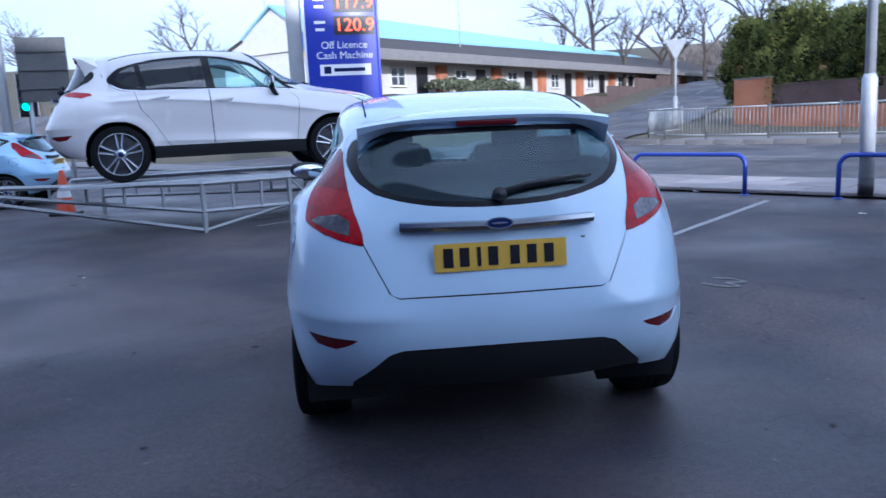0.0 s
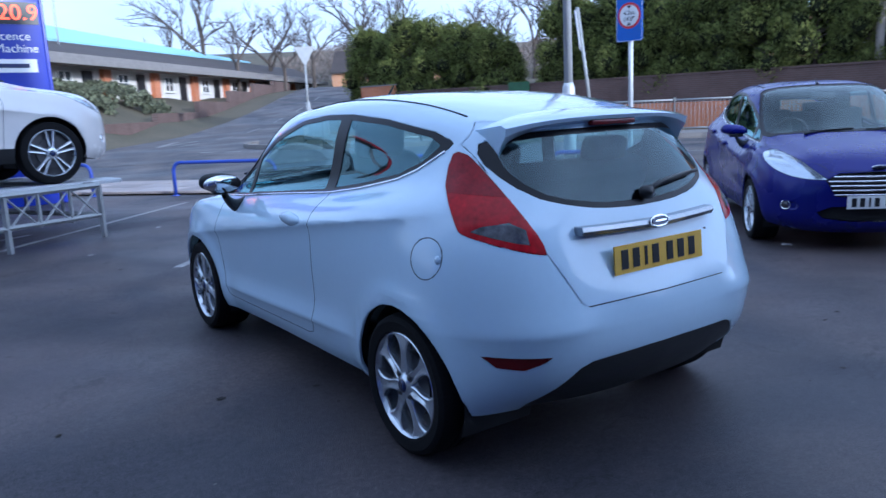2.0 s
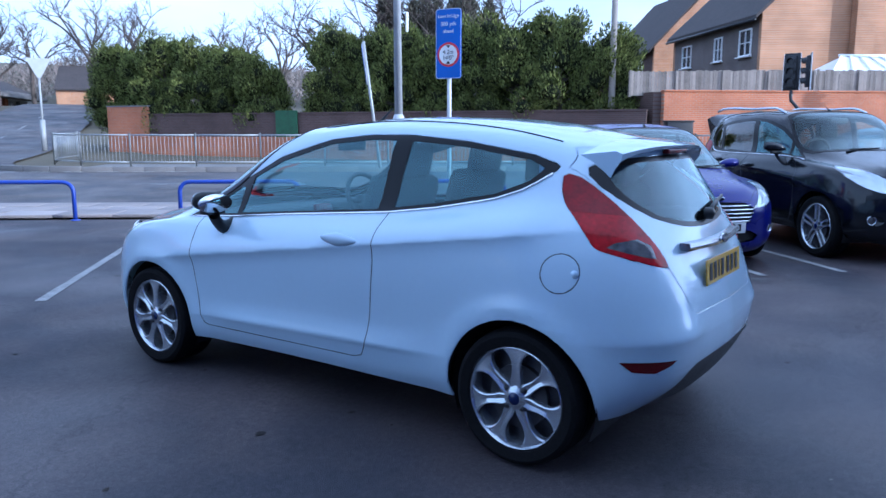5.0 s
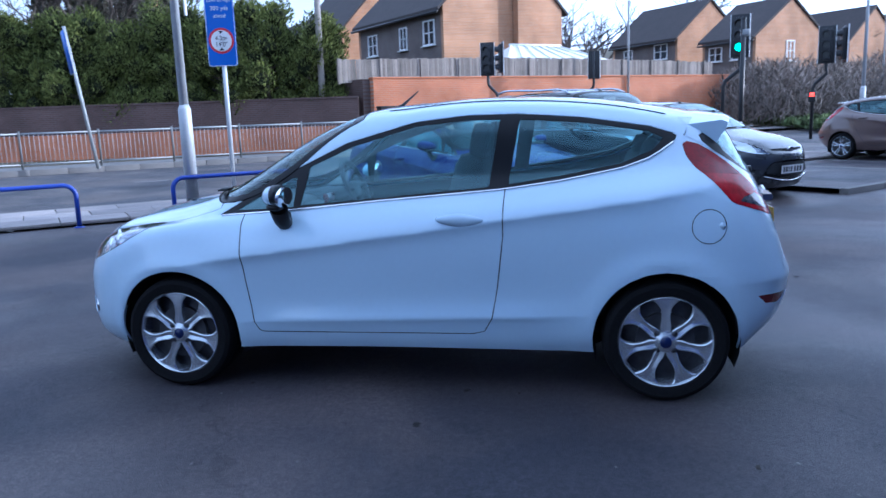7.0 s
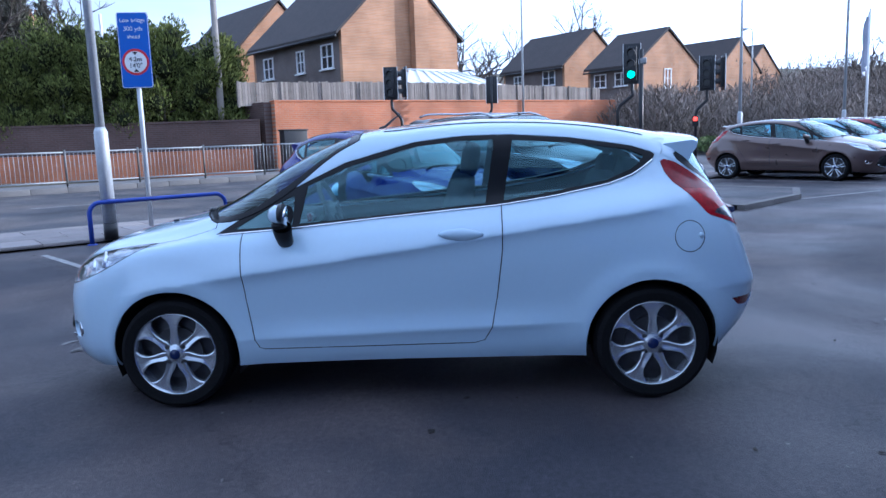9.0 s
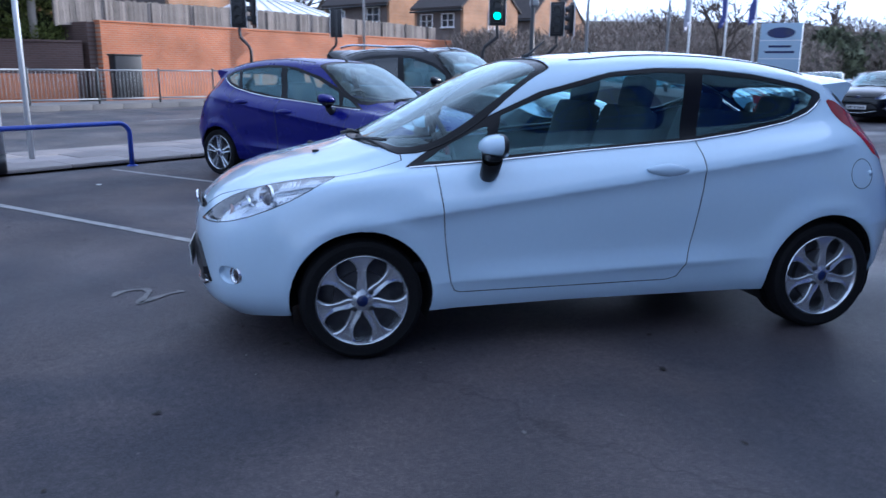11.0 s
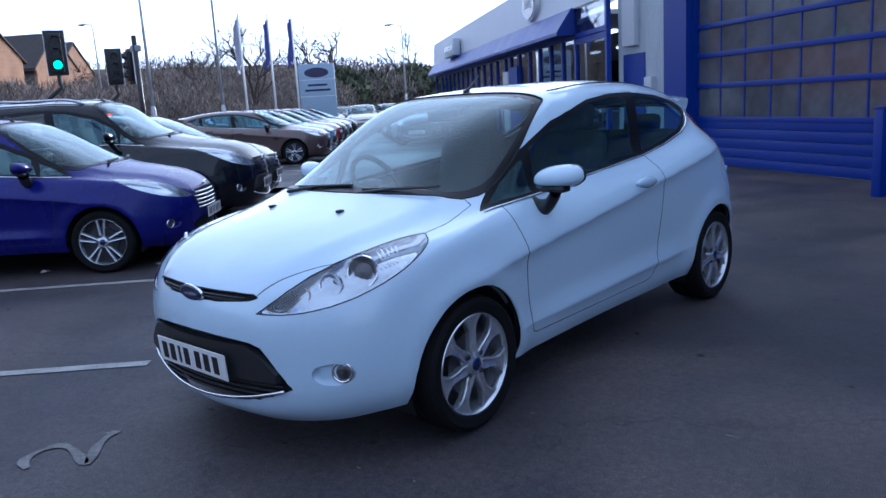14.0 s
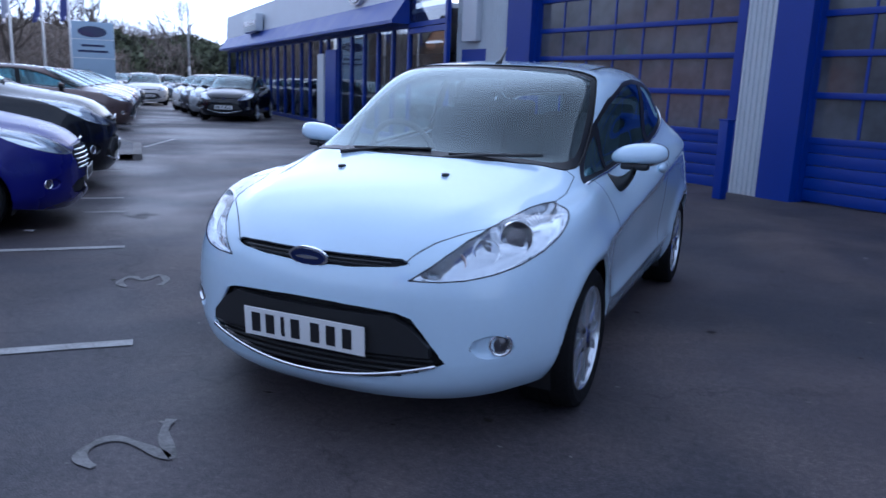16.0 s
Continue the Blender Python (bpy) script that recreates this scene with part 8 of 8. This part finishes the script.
# traffic cone
ob = thing("traffic_cone", "orange and white traffic cone on a black base", "cone", Matrix.Translation((-5.6, 8.7, 0)))
bm = bmesh.new()
box(bm, (0, 0, .025), (.42, .42, .05), bevel=.015)
part("base", bm, M["black_paint"], ob, smooth="auto")
bm = bmesh.new()
lathe(bm, [(.15, .05), (.11, .30)], 20, axis="z")
lathe(bm, [(.085, .50), (.035, .75), (.001, .76)], 20, axis="z")
part("body", bm, M["cone"], ob, smooth="auto")
bm = bmesh.new()
lathe(bm, [(.112, .30), (.087, .50)], 20, axis="z")
part("band", bm, M["white_paint"], ob)
signal(Vector((-9.6, 17.5, 0)), 0, 3.0, green=True)

# display ramp: truss frame with a nearest corner
ramp = thing("display_ramp", "pale grey steel lattice display ramp", "ramp")
RC, RR, RL = Vector((-2.62, 5.35, 0)), Vector((-.50, 6.2, 0)), Vector((-5.9, 6.5, 0))
BR, BL = RR + Vector((-1.0, 1.75, 0)), RL + Vector((.9, 2.3, 0))
def truss(p, q, z0a, z0b, z1, bays_, cross_from):
    for za, zb, r in ((z1, z1, .035), (z0a, z0b, .03)):
        bm_ = bmesh.new()
        tube(bm_, [p + Z * za, q + Z * zb], r, 4)
        part("chord", bm_, M["pale_steel"], ramp, smooth=False)
    for i in range(bays_ + 1):
        t = i / bays_
        c = p.lerp(q, t)
        bm_ = bmesh.new()
        tube(bm_, [c + Z * (z0a + (z0b - z0a) * t), c + Z * z1], .022, 4)
        part("upright", bm_, M["pale_steel"], ramp, smooth=False)
        if i < bays_ and i >= cross_from:
            c2 = p.lerp(q, (i + 1) / bays_)
            for za, zb in ((.24, z1), (z1, .24)):
                bm_ = bmesh.new()
                tube(bm_, [c + Z * za, c2 + Z * zb], .014, 4)
                part("cross_brace", bm_, M["pale_steel"], ramp, smooth=False)
truss(RC, RR, .28, .28, .64, 6, 3)
truss(RC, RL, .28, .55, .64, 6, 9)
truss(RR, BR, .28, .28, .64, 3, 9)
truss(BR, BL, .28, .28, .64, 6, 9)
for c in (RC, RR, BR, BL, RC.lerp(RR, .5)):
    bm = bmesh.new()
    tube(bm, [c, c + Z * .64], .035, 4)
    part("leg", bm, M["pale_steel"], ramp, smooth=False)
bm = bmesh.new()
tube(bm, [RC + Z * .03, RC.lerp(RR, .5) + Z * .28], .025, 4)
part("foot_brace", bm, M["pale_steel"], ramp, smooth=False)
bm = bmesh.new()
tube(bm, [RC + Z * .03, RL + Z * .45], .03, 4)
part("foot_brace", bm, M["pale_steel"], ramp, smooth=False)
HE = Vector((.966, .259, 0))
RS = Vector((.259, -.966, 0))
EC = Vector((-.93, 6.45, 0)) - HE * 1.425 - RS * .90
for s in (-1, 1):
    c = EC + RS * (.80 * s)
    bm = bmesh.new()
    box(bm, (0, 0, 0), (4.4, .42, .05), bevel=.008)
    bmesh.ops.transform(bm, matrix=Matrix.Translation(c + Z * .655) @ Matrix.Rotation(math.atan2(HE.y, HE.x), 4, "Z"), verts=bm.verts)
    part("wheel_track", bm, M["galv"], ramp, smooth="auto")

# ---- other cars ----
SUV_LARGE = dict(wb=2.85, front=.98, rear=.92, width=1.93, belt=1.19, roof=1.74, wheel=.372, low=.27, upright=.04, fill=.03, privacy=True, spokes=5, rim="double", clad=True, flat_belt=True)
SUV_SMALL = dict(wb=2.69, front=.88, rear=.87, width=1.84, belt=1.12, roof=1.68, wheel=.345, low=.25, upright=.10, fill=.03, flat_belt=True, privacy=True, spokes=5, rim="split", rails=True, tail_lift=.04)
HATCH_LONG = dict(wb=2.648, front=.90, rear=.81, width=1.82, belt=.98, roof=1.48, wheel=.315, upright=.06, spokes=5, rim="double")
HATCH_FIVE = dict(HATCH, front=.835, width=1.76, roof=1.49, spokes=5, rim="double")
make_car("white_suv", "pearl white five-door SUV displayed on a steel ramp", "paint_pearl", SUV_LARGE, Matrix.Translation(EC + Z * .68) @ Matrix.Rotation(radians(-75), 4, "Z"), five=True, grille="hex")
make_car("blue_hatchback", "deep blue five-door hatchback parked in a bay", "paint_blue", HATCH_FIVE, Matrix.Translation(Vector((5.72, .80, 0))) @ Matrix.Rotation(radians(135), 4, "Z"), five=True, grille="hex")
make_car("black_suv", "black five-door SUV with silver roof rails parked in a bay", "paint_black", SUV_SMALL, Matrix.Translation(BAY(5.95, -4.60)) @ Matrix.Rotation(radians(135), 4, "Z"), coarse=2, five=True)
focus = make_car("brown_hatchback", "metallic brown five-door hatchback parked in a bay", "paint_brown", HATCH_LONG, Matrix.Translation((15.1, -8.5, 0)) @ Matrix.Rotation(radians(135), 4, "Z"), coarse=2, five=True, group="cars parked in a row")


def recolour(src, old, new_, m, name, label):
    c = copy_thing(src, m)
    c.name = name
    tagged(c, label, "car")
    for o in c.children_recursive:
        if o.type == "MESH" and o.data.materials[0] == M[old]:
            o.material_slots[0].link = "OBJECT"
            o.material_slots[0].material = M[new_]
    return c


T135 = Matrix.Rotation(radians(135), 4, "Z")
recolour(focus, "paint_brown", "paint_grey", Matrix.Translation(BAY(7.97, -4.75)) @ T135, "dark_grey_hatchback", "dark grey five-door hatchback parked beside a black SUV")
for u, v, mm, nm, lb in ((19.2, -4.7, "paint_ice", "silver_blue_hatchback", "pale blue five-door hatchback parked in a row"), (21.8, -4.7, "paint_red", "red_hatchback", "dark red five-door hatchback parked in a row"),
                         (24.4, -4.7, "paint_grey", "grey_hatchback", "dark grey five-door hatchback parked in a row"), (27.0, -4.7, "paint_silver", "silver_hatchback", "silver five-door hatchback parked in a row"),
                         (29.6, -4.6, "paint_black", "black_hatchback", "black five-door hatchback parked in a row")):
    recolour(focus, "paint_brown", mm, Matrix.Translation(BAY(u, v)) @ T135, nm, lb)
far = [(30.5, -23.5, 60, "paint_ice"), (33.0, -25.5, 60, "paint_silver"), (34.5, -28.5, 60, "paint_pearl"), (32, -30.5, 60, "paint_grey"), (27.5, -24.0, 50, "paint_pearl"), (36, -31, 60, "paint_ice"), (38, -27, 60, "paint_grey"), (41, -30, 50, "paint_silver"), (43, -33, 60, "paint_pearl")]
names = {"paint_ice": "pale blue", "paint_silver": "silver", "paint_pearl": "white", "paint_grey": "dark grey", "paint_black": "black"}
for x, y, tn, mm in far:
    recolour(focus, "paint_brown", mm, Matrix.Translation((x, y, 0)) @ Matrix.Rotation(radians(tn), 4, "Z"), names[mm].replace(" ", "_") + "_hatchback", names[mm] + " five-door hatchback parked far off in the lot")
for i, e in enumerate((19.4, 22.0, 24.6, 27.2)):
    mm = ("paint_black", "paint_silver", "paint_grey", "paint_pearl")[i]
    p = ROOM @ Vector((e - 7.5, -2.2, 0))
    recolour(focus, "paint_brown", mm, Matrix.Translation(p) @ Matrix.Rotation(radians(28), 4, "Z"), names[mm].replace(" ", "_") + "_hatchback", names[mm] + " five-door hatchback parked beside the showroom")
recolour(focus, "paint_brown", "paint_ice", Matrix.Translation((-8.65, 11.2, 0)) @ Matrix.Rotation(radians(93), 4, "Z"), "pale_blue_hatchback", "pale blue hatchback on the fuel forecourt")

# footway slabs, each a piece
me = None
for i in range(34):
    for j in range(3):
        a, n_ = -14.2 + i * .92 + (.46 if j % 2 else 0), 8.3 + j * .70
        if me is None:
            bm = bmesh.new()
            box(bm, (0, 0, 0), (.905, .685, .05), bevel=.008)
            o = part("slab", bm, M["slab"], pave, smooth="auto")
            me = o.data
        else:
            o = new("slab", me)
            o.parent = pave
        o.matrix_world = Matrix.Translation(RD(a, n_, .047 + random.uniform(-.003, .003))) @ Matrix.Rotation(radians(ROAD_TURN), 4, "Z")
